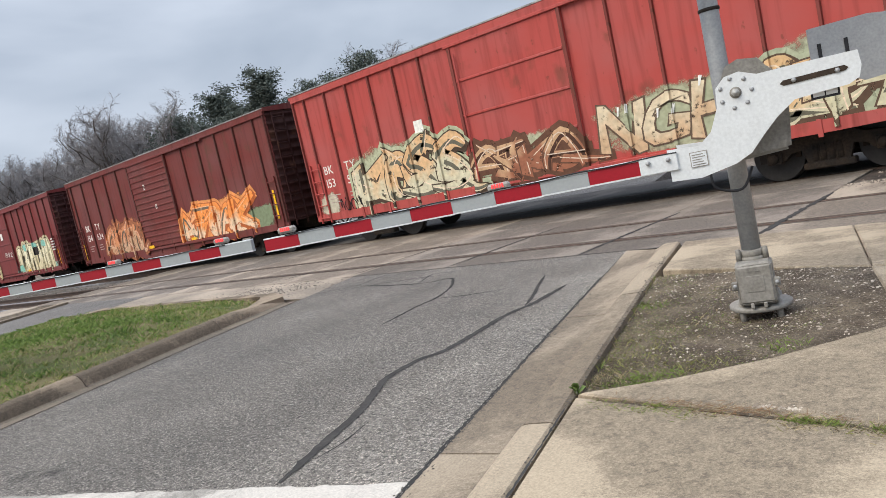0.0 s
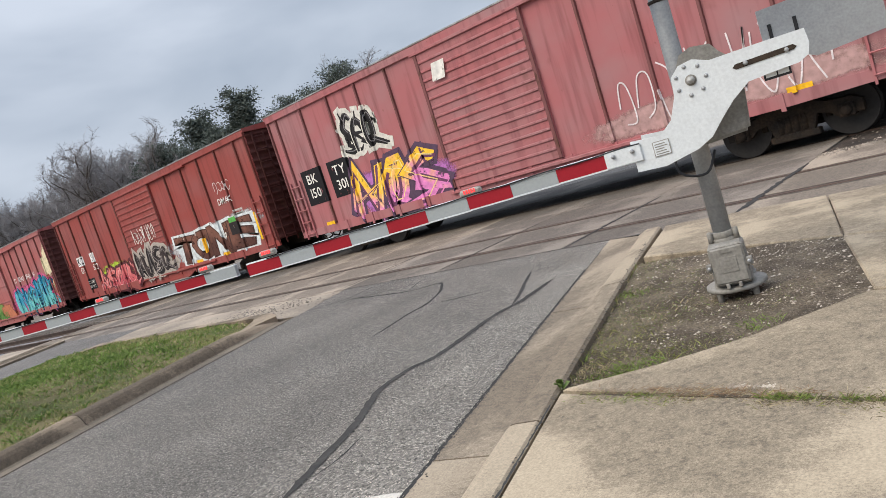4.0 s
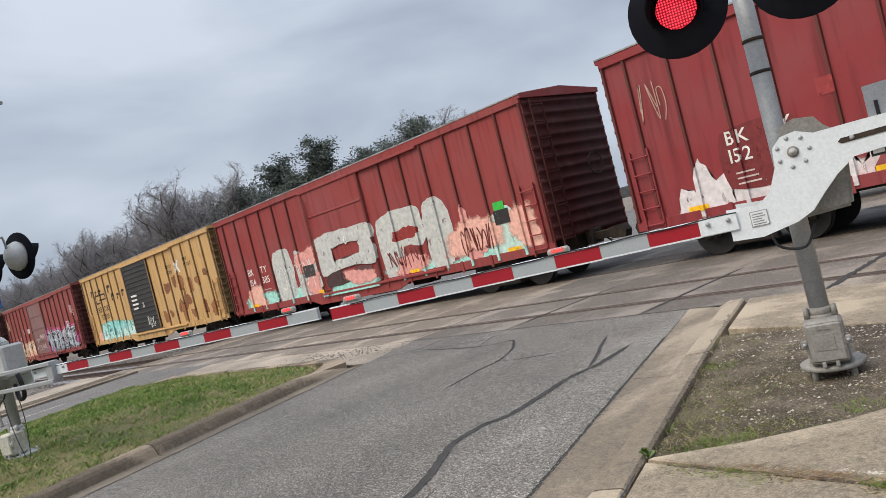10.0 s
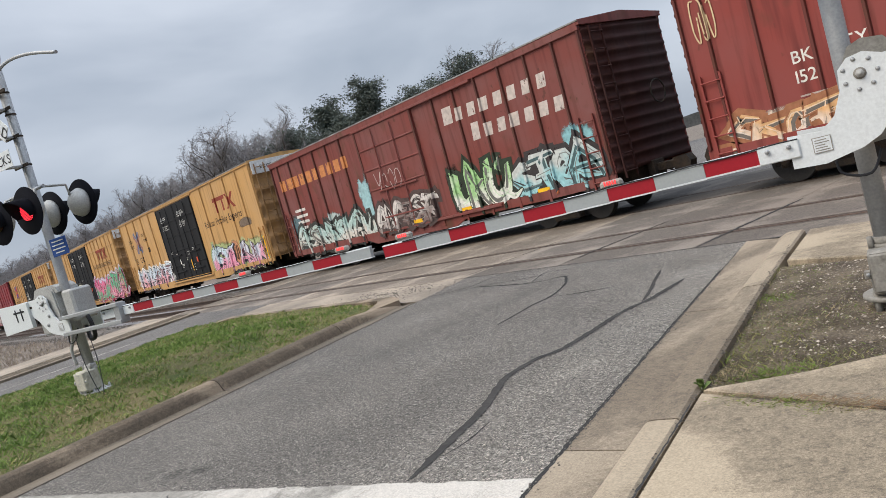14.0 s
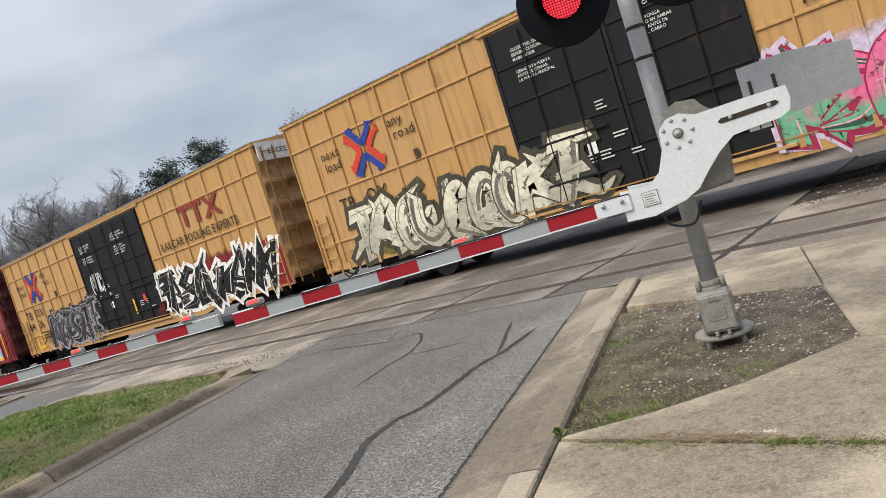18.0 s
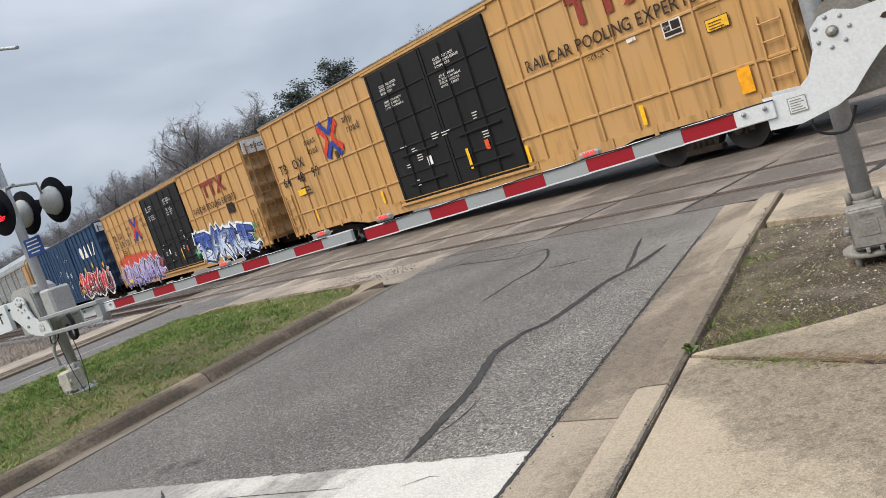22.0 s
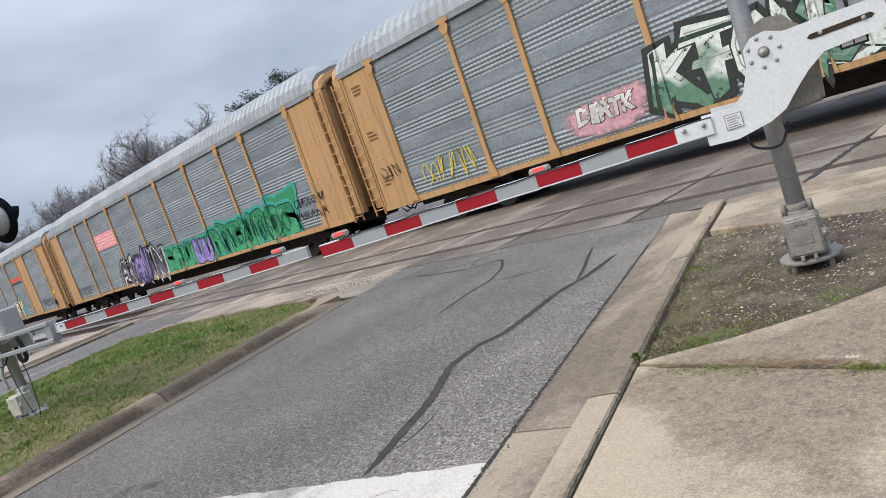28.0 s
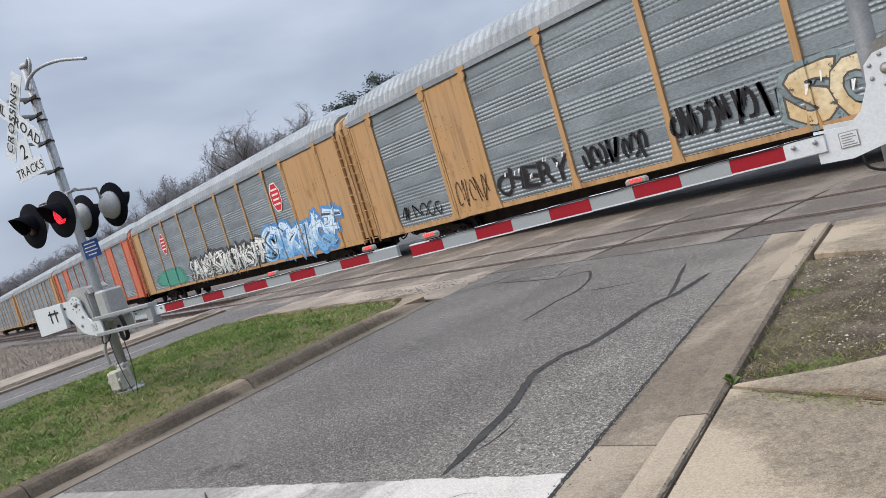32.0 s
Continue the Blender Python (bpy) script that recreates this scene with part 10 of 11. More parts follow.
    for x in (-0.37, 0.37):
        for s in lamps["faces"]:
            bm = tube(bmesh.new(), [(x, -0.12, cz), (x, s * 0.22, cz - 0.02), (x, s * 0.24, lamps["z"] + 0.12)], 0.018, sides=8)
            part("lamp_bracket", bm, ALUMIN, ob)
            lamp_head(ob, x, s * 0.4, lamps["z"], s, (x, s) in lamps["lit"])
    if signs:
        signs(ob)
    return ob


def text_plate(parent, name, text, cx, cz, y, size, turn=0.0, mat=BLACK_PAINT):
    bm = bmesh.new()
    w = lettering(bm, text, 0, -size / 2, size, 0.16)
    c, s = math.cos(radians(turn)), math.sin(radians(turn))
    for v in bm.verts:
        a, b = v.co.x - w / 2, v.co.z
        v.co = Vector((cx + a * c - b * s, y, cz + a * s + b * c))
    bmesh.ops.recalc_face_normals(bm, faces=bm.faces)
    for f in bm.faces:
        if f.normal.y > 0:
            f.normal_flip()
    return part(name, bm, mat, parent)


def left_signs(ob):
    y, cz = -0.38, 4.28
    for turn, order in ((51, 0), (-45, 1)):
        bm = a_box(-0.61, y - 0.004 - 0.012 * order, -0.115, 0.61, y + 0.004 - 0.012 * order, 0.115)
        c, s = math.cos(radians(turn)), math.sin(radians(turn))
        for v in bm.verts:
            v.co.x, v.co.z = v.co.x * c - v.co.z * s, cz + v.co.x * s + v.co.z * c
        blade = part("crossbuck_blade", bm, WHITE_ENAMEL, ob, "white crossbuck blade with black letters")
        ty = y - 0.008 - 0.012 * order
        if order == 0:
            text_plate(blade, "lettering", "CROSSING", 0, cz, ty - 0.016, 0.14, turn)
        else:
            for t, off in (("RAIL", -0.36), ("ROAD", 0.36)):
                text_plate(blade, "lettering", t, off * c, cz + off * s, ty, 0.14, turn)
    bm = outline_y(bmesh.new(), [(-0.34, 3.46), (0.34, 3.46), (0.34, 3.68), (0.14, 3.68), (0.14, 3.98), (-0.14, 3.98), (-0.14, 3.68), (-0.34, 3.68)], y - 0.004, y + 0.004)
    pl = part("tracks_sign", bm, WHITE_ENAMEL, ob, "white number-of-tracks plate")
    text_plate(pl, "lettering", "2", 0.0, 3.82, y - 0.006, 0.2)
    text_plate(pl, "lettering", "TRACKS", 0.0, 3.57, y - 0.006, 0.12)
    for z in (4.52, 4.28, 3.9, 3.5):
        part("sign_bracket", a_box(-0.05, y + 0.005, z - 0.012, 0.05, -0.06, z + 0.012), GALV, ob)
        part("sign_bracket", a_box(-0.16, -0.085, z - 0.02, 0.16, -0.065, z + 0.02), IRON, ob)
    b = part("notice", a_box(0.12, -0.1, 2.2, 0.5, -0.09, 2.44, 0.003), spray((36, 74, 140)), ob, "blue enamel emergency notice plate")
    for k, wd in enumerate((0.26, 0.28, 0.3, 0.2)):
        part("print_bar", a_box(0.31 - wd / 2, -0.104, 2.39 - k * 0.05, 0.31 + wd / 2, -0.102, 2.405 - k * 0.05), WHITE, b)
    part("light_arm", tube(bmesh.new(), smooth_line([(0.0, -0.08, 4.66), (0.2, -0.1, 4.76), (0.5, -0.1, 4.8), (0.95, -0.1, 4.74), (1.5, -0.1, 4.58)], 6), 0.022, sides=8), GALV, ob, "curved bracket arm at the mast top")
    part("conduit", tube(bmesh.new(), smooth_line([(0.03, 0, 4.96), (0.22, -0.05, 5.02), (0.26, -0.08, 4.9), (0.1, -0.08, 4.72)], 6), 0.02, sides=8), GALV, ob)
    part("cable", tube(bmesh.new(), smooth_line([(0.5, -0.2, 1.2), (0.62, -0.25, 0.8), (0.66, -0.3, 0.45), (0.6, -0.3, 0.28)], 5), 0.006, sides=5), BLACK, ob)
    part("cable", tube(bmesh.new(), smooth_line([(0.2, -0.2, 1.1), (0.3, -0.25, 0.8), (0.42, -0.28, 0.5), (0.5, -0.28, 0.3)], 5), 0.006, sides=5), BLACK, ob)
    part("conduit", tube(bmesh.new(), smooth_line([(-0.13, -0.1, 0.7), (-0.15, -0.1, 0.9), (-0.11, -0.06, 1.05), (-0.1, 0, 1.25)], 4), 0.022, sides=8), ALUMIN, ob)


p = uw(-0.28, 5.62)
signal("galvanised crossing signal with a white gate bracket on bare soil", pose(p.x, p.y, 0, 0, 0, ROAD_TURN), 0.185, -1,
       {"z": 2.72, "faces": (-1,), "lit": {(-0.37, -1)}, "arm": (1.59, 3.49)}, (9, 0.58, 3.73, 0), 1.29, (0.33, 0.58), 0.0, None, -0.28, -0.28, 4.9)
p = uw(-9.98, 6.04)
signal("galvanised crossing signal with crossbuck on the grassy median", pose(p.x, p.y, 0, 0, 0, ROAD_TURN), 0.27, 1,
       {"z": 2.85, "faces": (-1, 1), "lit": {(0.37, -1)}, "arm": (3.65, 5.08)}, (10, 1.62, 5.43, 0), 1.29, (0.95, 1.62), -0.22, left_signs, -0.2, -0.19, 4.98)

# the wooden pole beyond the tracks with its wires, which run along the road
pole = thing("utility_pole", "dark wooden utility pole beyond the tracks", "utility pole", at=pose(-9.75, 33.5, -0.3, 0, 0, ROAD_TURN))
part("shaft", tube(bmesh.new(), [(0, 0, -0.5), (0, 0, 14.0)], 0.2, 0.15, sides=12), BARK, pole)
part("cross_bar", a_box(-1.4, -0.22, 12.35, 1.25, -0.1, 12.5, 0.01), BARK, pole)
for i, dx in enumerate((-1.22, -0.55, 0.32, 0.75, 1.06)):
    part("insulator", lathe(bmesh.new(), [(0.03, 12.5), (0.05, 12.55), (0.05, 12.64), (0.001, 12.68)], "z", 10, 0, (dx, -0.16, 0)), WHITE, pole)
    part("wire", tube(bmesh.new(), [(dx, -0.16 + 5.0 * k, 12.66 + 0.006 * k * (abs(k) - 8)) if k > 0 else (dx, -0.16 + 5.0 * k, 12.66 - 0.006 * k * (-8 - k)) for k in range(-8, 9)], 0.014, sides=4), BLACK, pole)
far_pole = thing("utility_pole", "small dark utility pole far beyond the tracks", "utility pole", at=pose(-52.0, 138.0, -0.3, 0, 0, ROAD_TURN))
part("shaft", tube(bmesh.new(), [(0, 0, -0.5), (0, 0, 22.0)], 0.3, 0.2, sides=10), BARK, far_pole)
part("cross_bar", a_box(-1.7, -0.15, 21.0, 1.7, 0.05, 21.25, 0.01), BARK, far_pole)


# ---- trees behind the train ----
def bare_tree_meshes(seed, height):
    """Trunk with limbs, and a haze of fine twigs."""
    rng = random.Random(seed)
    wood, twigs = bmesh.new(), []

    def grow(p, d, length, r, level):
        pts = [p]
        steps = 5
        for i in range(steps):
            d = (d + Vector((rng.uniform(-.24, .24), rng.uniform(-.24, .24), rng.uniform(-.06, .18)))).normalized()
            pts.append(pts[-1] + d * length / steps)
        if level <= 3:
            tube(wood, pts, r, r * 0.55, sides=7 if level < 2 else 4, cap=False)
        if level == 4:
            for a, b in zip(pts, pts[1:]):
                twigs.append((a, b, 0.022))
            for _ in range(17):
                q = rng.choice(pts[1:])
                e = (d * 0.8 + Vector((rng.uniform(-1, 1), rng.uniform(-1, 1), rng.uniform(-.7, .8)))).normalized()
                m = q + e * rng.uniform(0.2, 0.5)
                twigs.append((q, m, 0.011))
                for _k in range(2):
                    f = (e + Vector((rng.uniform(-1, 1), rng.uniform(-1, 1), rng.uniform(-.7, .7)))).normalized()
                    twigs.append((m, m + f * rng.uniform(0.15, 0.38), 0.008))
            return
        n = (7, 5, 4, 5)[level]
        for k in range(n):
            q = pts[1 + (k * (steps - 1)) // max(1, n - 1)] if level else pts[min(steps, 2 + k // 2)]
            a = 2.4 * k + rng.uniform(-0.6, 0.6) if level == 0 else rng.uniform(0, 6.28)
            out = Vector((math.cos(a), math.sin(a), rng.uniform(0.0, 0.5)))
            e = (d * rng.uniform(0.7, 1.0) + out * rng.uniform(0.5, 0.95)).normalized()
            grow(q, e, length * (rng.uniform(0.75, 1.0) if level == 0 else rng.uniform(0.5, 0.72)), r * 0.62, level + 1)

    grow(Vector((0, 0, -0.4)), Vector((0, 0, 1)), height * 0.36, height * 0.02, 0)
    heart, girth = Vector((0, 0, 0.6 * height)), (0.4 * height, 0.4 * height, 0.42 * height)

    def rounded(p):
        q = Vector(((p.x - heart.x) / girth[0], (p.y - heart.y) / girth[1], (p.z - heart.z) / girth[2]))
        r = q.length
        if r > 0.7 and q.z > -0.5:
            q *= (0.7 + 0.34 * (1 - math.exp(-(r - 0.7) / 0.34))) / r
        return Vector((heart.x + q.x * girth[0], heart.y + q.y * girth[1], heart.z + q.z * girth[2]))

    for v in wood.verts:
        v.co = rounded(v.co)
    twigs = [(rounded(a), rounded(b), w) for a, b, w in twigs]
    me = mesh_of("trunk", wood, BARK)
    verts, faces = [], []
    for a, b, w in twigs:
        side = (b - a).cross(Vector((rng.uniform(-1, 1), rng.uniform(-1, 1), 0.3))).normalized() * w
        k = len(verts)
        verts += [a - side, a + side, b + side * 0.5, b - side * 0.5]
        faces.append((k, k + 1, k + 2, k + 3))
    tw = bpy.data.meshes.new("crown")
    tw.from_pydata([tuple(v) for v in verts], [], faces)
    tw.materials.append(TWIG)
    return me, tw


def evergreen_meshes(seed, height, width, kind):
    rng = random.Random(seed)
    wood = bmesh.new()
    tips = []
    tube(wood, [(0, 0, -0.4), (rng.uniform(-.3, .3), 0.1, height * 0.4), (rng.uniform(-.4, .4), 0, height * 0.92)], height * 0.02, 0.04, sides=8, cap=False)
    for k in range(46 if kind == "pine" else 60):
        h = height * (0.35 + 0.62 * (k + rng.random()) / (46 if kind == "pine" else 60))
        a = rng.uniform(0, 6.28)
        t = (h / height - 0.35) / 0.65
        lobe = 0.62 + 0.5 * abs(math.sin(2.3 * a + 5.0 * t + seed))
        reach = lobe * width * ((1.0 - 0.75 * t) if kind == "pine" else math.sqrt(max(0.05, 1 - (2 * t - 0.85) ** 2 * 0.8))) * rng.uniform(0.3, 1.2)
        q = Vector((math.cos(a) * reach, math.sin(a) * reach, h + rng.uniform(-.2, .5)))
        tube(wood, [(0, 0, h - 0.4), q * 0.5 + Vector((0, 0, (h - 0.2) * 0.5)), q], 0.06, 0.02, sides=4, cap=False)
        for _ in range(20):
            s = rng.uniform(0.25, 1.12)
            tips.append((Vector((q.x * s, q.y * s, q.z)) + Vector((rng.gauss(0, .42), rng.gauss(0, .42), rng.gauss(-.1, .34) - 0.4 * (1 - s)))))
    verts, faces = [], []
    for c in tips:
        for _ in range(24):
            p = c + Vector((rng.gauss(0, .33), rng.gauss(0, .33), rng.gauss(0, .24))) if rng.random() < 0.35 else c + Vector((rng.uniform(-.4, .4), rng.uniform(-.4, .4), rng.uniform(-.25, .3)))
            u, v = Vector((rng.uniform(-1, 1), rng.uniform(-1, 1), rng.uniform(-.6, .6))).normalized(), Vector((rng.uniform(-1, 1), rng.uniform(-1, 1), rng.uniform(-1, 1))).normalized()
            s = rng.uniform(0.07, 0.16)
            k = len(verts)
            verts += [tuple(p - u * s), tuple(p + v * s * 0.6), tuple(p + u * s), tuple(p - v * s * 0.6)]
            faces.append((k, k + 1, k + 2, k + 3))
    crown = bpy.data.meshes.new("crown")
    crown.from_pydata(verts, [], faces)
    crown.materials.append(LEAF)
    return mesh_of("trunk", wood, BARK), crown


TOPS = {}
BARE = [bare_tree_meshes(s, 12.0) for s in (3, 8, 15, 21)]
PINE = [evergreen_meshes(s, 15.0, 4.2, "pine") for s in (2, 5)]
OAK = [evergreen_meshes(s, 13.0, 5.6, "oak") for s in (7, 11)]


def tree(kind, variant, x, y, h, label, wide=1.0, turn=0.0):
    trunk, crown = kind[variant % len(kind)]
    if crown.name not in TOPS:
        TOPS[crown.name] = max(v.co.z for v in crown.vertices)
    s = h * (1.08 if kind is BARE else 1.0) / TOPS[crown.name]
    ob = thing("tree", label, "tree", "trees behind the tracks")
    ob.matrix_basis = pose(x, y, -0.3, 0, 0, turn) @ Matrix.Diagonal((s * wide, s * wide, s, 1))
    share("trunk", trunk, ob, Matrix())
    share("crown", crown, ob, Matrix())


EVER = "dark evergreen tree with a ragged crown"
BLEAK = "leafless winter tree with a haze of fine grey twigs"
for i, (kind, x, y, h, w) in enumerate((
        (PINE, -65.2, 46.3, 16.3, 1.15), (OAK, -73.0, 41.6, 14.0, 0.8), (PINE, -72.9, 46.2, 16.2, 1.15), (OAK, -68.7, 44.8, 13.6, 0.9), (OAK, -65.7, 49.5, 12.6, 0.8),
        (OAK, -60.0, 50.0, 14.2, 0.85), (OAK, -56.6, 52.8, 15.4, 0.85), (OAK, -52.0, 55.5, 12.5, 0.9), (OAK, -76.5, 43.5, 13.4, 0.9), (OAK, -79.5, 43.0, 13.6, 0.9), (OAK, -83.0, 41.5, 12.6, 0.9), (OAK, -86.5, 40.0, 11.6, 0.9), (OAK, -45.0, 58.0, 11.5, 0.9))):
    tree(kind, i, x, y, h, EVER, w, i * 67)
rng = random.Random(44)
for i, (x, y, h) in enumerate(((-63.6, 63.7, 17.6), (-76.2, 37.7, 15.2), (-79.0, 39.5, 14.0), (-82.0, 36.4, 14.4), (-88.3, 35.2, 14.2), (-91.0, 33.0, 12.6), (-94.2, 33.7, 13.6), (-95.3, 30.2, 12.8),
                               (-100.0, 30.5, 12.0), (-105.8, 30.1, 11.6), (-112, 27.5, 10.4), (-119, 26.6, 10.8), (-127.6, 25.4, 11.2), (-134, 26.5, 10.6), (-142, 25.5, 10.4), (-152, 25.4, 10.8))):
    tree(BARE, i, x, y, h, BLEAK, rng.uniform(0.95, 1.2), i * 83)
for k in range(26):
    tree(BARE, k, -160 - k * 9 + rng.uniform(-3, 3), 25 + rng.uniform(-2, 6), rng.uniform(9.5, 12.5), BLEAK, 1.35, k * 49)
for k in range(16):
    tree(BARE if k % 3 else OAK, k, -72 - k * 6 + rng.uniform(-2, 2), 44 + rng.uniform(0, 8) - k * 0.8, rng.uniform(8, 10.5), BLEAK if k % 3 else EVER, 1.1, k * 31)
# the woods behind are dense: more crowns between and beyond
for k in range(20):
    tree(OAK if k % 4 else PINE, k + 1, -47 - k * 1.75 + rng.uniform(-1, 1), 60 - k * 0.85 + rng.uniform(-1.5, 2.5), rng.uniform(11.5, 14.2), EVER, 1.15, k * 71)
for k in range(30):
    tree(BARE, k + 2, -75 - k * 3.4 + rng.uniform(-1, 1), 46 - k * 0.52 + rng.uniform(-3, 2), rng.uniform(10.0, 12.5), BLEAK, 1.1, k * 57)
for k in range(24):
    tree(BARE, k + 3, -170 - k * 9 + rng.uniform(-3, 3), 34 + rng.uniform(-2, 6), rng.uniform(11, 14), BLEAK, 1.5, k * 91)
# dark brush beyond the tracks, seen between the cars
for k in range(26):
    ob = thing("shrub", "dark evergreen shrub in the brush beyond the tracks", "shrub", "brush beyond the tracks")
    trunk, crown = OAK[k % 2]
    size = rng.uniform(2.4, 3.9) / 13.0
    ob.matrix_basis = pose(-13 + k * 1.5 + rng.uniform(-.5, .5), 26.5 + rng.uniform(-1, 3), -0.3 - 13 * size * 0.3, 0, 0, k * 77) @ Matrix.Diagonal((size * 1.3, size * 1.3, size * 1.3, 1))
    share("trunk", trunk, ob, Matrix())
    share("crown", crown, ob, Matrix())
# far wooded rise on the horizon
bm = bmesh.new()
ring = []
for k in range(161):
    a = radians(60 + 140 * k / 160)
    h = 11 + 3.5 * noise.noise(Vector((k * 0.21, 0, 0))) + 1.5 * noise.noise(Vector((k * 0.9, 3, 0)))
    ring.append([bm.verts.new((760 * math.cos(a), 760 * math.sin(a), -2)), bm.verts.new((760 * math.cos(a), 760 * math.sin(a), h)), bm.verts.new((800 * math.cos(a), 800 * math.sin(a), -2))])
for a, b in zip(ring, ring[1:]):
    bm.faces.new((a[0], b[0], b[1], a[1]))
    bm.faces.new((a[1], b[1], b[2], a[2]))
bmesh.ops.recalc_face_normals(bm, faces=bm.faces)
setting("backdrop", bm, surface("far_woods", (0.10, 0.10, 0.10), (0.065, 0.07, 0.07), 0.95, scale=0.05, amount=0.8, fine=0.4, bump=0.0), "far grey winter woods on the horizon")


# ---- grass, weeds and stones ----
def blades(name, places, mats, label, seed=1, category="grass"):
    """Many thin blades in one mesh: places are (x, y, z, height, lean, width, material)."""
    rng_ = random.Random(seed)
    verts, faces, mi = [], [], []
    for x, y, z, h, lean, w, m in places:
        a, b = rng_.uniform(0, 6.28), rng_.uniform(0, 6.28)
        dx, dy = math.cos(a) * w, math.sin(a) * w
        lx, ly = math.cos(b) * lean * h, math.sin(b) * lean * h
        k = len(verts)
        verts += [(x - dx, y - dy, z), (x + dx, y + dy, z), (x + lx * 0.4 + dx * 0.7, y + ly * 0.4 + dy * 0.7, z + h * 0.6), (x + lx, y + ly, z + h)]
        faces += [(k, k + 1, k + 2), (k, k + 2, k + 3)]
        mi += [m, m]
    me = bpy.data.meshes.new(name)
    me.from_pydata(verts, [], faces)
    for m in mats:
        me.materials.append(m)
    me.polygons.foreach_set("material_index", mi)
    return tagged(new(name, me), label, category, kind="stuff")


GREEN = plain("grass_green", (0.175, 0.24, 0.055), 0.7)
GREEN2 = plain("grass_olive", (0.26, 0.26, 0.085), 0.7)
STRAW = plain("dry_straw", (0.36, 0.29, 0.17), 0.8)
rng = random.Random(9)
TURF_MATS = [plain("turf_green", (0.185, 0.275, 0.06), 0.7), plain("turf_deep", (0.095, 0.16, 0.032), 0.75), plain("turf_olive", (0.29, 0.29, 0.10), 0.75), plain("turf_straw", (0.42, 0.34, 0.2), 0.8)]
turf = []
for _ in range(150000):
    u = rng.uniform(OPP_U + 0.2, MED_U - 0.25)
    w = rng.uniform(0.0, 13.4) if rng.random() < 0.9 else rng.uniform(-6, 0)
    if w > y_cut(u, 7.1):
        continue
    patchy = noise.noise(Vector((u * 0.5, w * 0.5, 4)))
    clump = noise.noise(Vector((u * 3.1, w * 3.1, 9))) + 0.6 * noise.noise(Vector((u * 8.0, w * 8.0, 2)))
    p = uw(u, w)
    k = (u - MED_U + 0.265) / (OPP_U + 0.16 - MED_U + 0.265) * 18
    near_end = max(0.35, min(1.0, (y_cut(u, 7.05) - w) / 1.5))
    z = 0.14 * near_end + (bulge(u, w) - 0.14) * min(1.0, 1.6 * min(k, 18 - k) / 6) * near_end - 0.01
    dry_edge = 0.45 * max(0.0, 1 - (MED_U - 0.25 - u) / 0.7) + 0.5 * max(0.0, 1 - (y_cut(u, 7.1) - w) / 2.2)
    green = 0.8 + 0.7 * patchy - dry_edge + 0.3 * clump
    m = (1 if rng.random() < 0.3 + 0.5 * clump else 0) if rng.random() < green else (2 if rng.random() < 0.65 else 3)
    turf.append((p.x, p.y, z, rng.uniform(0.015, 0.05) * max(0.4, 1.2 + 0.5 * patchy + 1.1 * clump - 0.6 * dry_edge), rng.uniform(0.3, 1.5), rng.uniform(0.003, 0.0075), m))
blades("grass", turf, TURF_MATS, "short clumpy green grass, straw-coloured along the kerb")


def inside(x, y, poly):
    hit = False
    for (x0, y0), (x1, y1) in zip(poly, poly[1:] + poly[:1]):
        if (y0 > y) != (y1 > y) and x < (x1 - x0) * (y - y0) / (y1 - y0) + x0:
            hit = not hit
    return hit


part("joint_dirt", ribbon(bmesh.new(), smooth_line([(-2.4, 3.47), (-2.0, 3.44), (-1.75, 3.43), (-1.3, 3.385), (-0.76, 3.34), (-0.2, 3.285)], 6), 0.026, 0.1515, 0.6, 0.05, seed=97), SOIL, walkway, "dirt crumbling out of the open joint")
weeds = []
tufts = [(-2.42, 3.86, 0.14, 130, 0), (-2.28, 3.93, 0.16, 150, 0), (-2.62, 3.9, 0.12, 60, 2), (-2.75, 4.5, 0.25, 60, 1), (-3.35, 5.65, 0.1, 60, 0), (-3.15, 5.6, 0.1, 40, 0), (-2.5, 4.3, 0.25, 70, 1), (-1.75, 4.5, 0.12, 50, 0), (-2.1, 4.15, 0.14, 40, 1),
         (-2.7, 5.1, 0.3, 40, 2), (-0.9, 5.2, 0.2, 30, 1)]
for x, y, r, n, m in tufts:
    for _ in range(n * 2):
        a, q = rng.uniform(0, 6.28), r * 1.15 * math.sqrt(rng.random())
        px_, py_ = x + q * math.cos(a), y + q * math.sin(a)
        if inside(px_, py_, bed):
            weeds.append((px_, py_, bed_z(px_, py_) - 0.003, rng.uniform(0.012, 0.038), rng.uniform(0.5, 1.8), rng.uniform(0.0014, 0.003), m if rng.random() < 0.8 else 3))
for _ in range(75000):
    px_, py_ = rng.uniform(-3.8, -1.1), rng.uniform(3.5, 6.8)
    if not inside(px_, py_, bed):
        continue
    from_kerb = px_ * UX + py_ * UY - KB
    lush = 0.95 - 0.65 * from_kerb + 0.8 * noise.noise(Vector((px_ * 2.1, py_ * 2.1, 7))) + 0.25 * (4.6 - py_)
    if rng.random() < lush:
        weeds.append((px_, py_, bed_z(px_, py_) - 0.003, rng.uniform(0.004, 0.016), rng.uniform(0.8, 2.6), rng.uniform(0.0012, 0.003), rng.choice((0, 3, 3, 3, 4, 4, 2))))
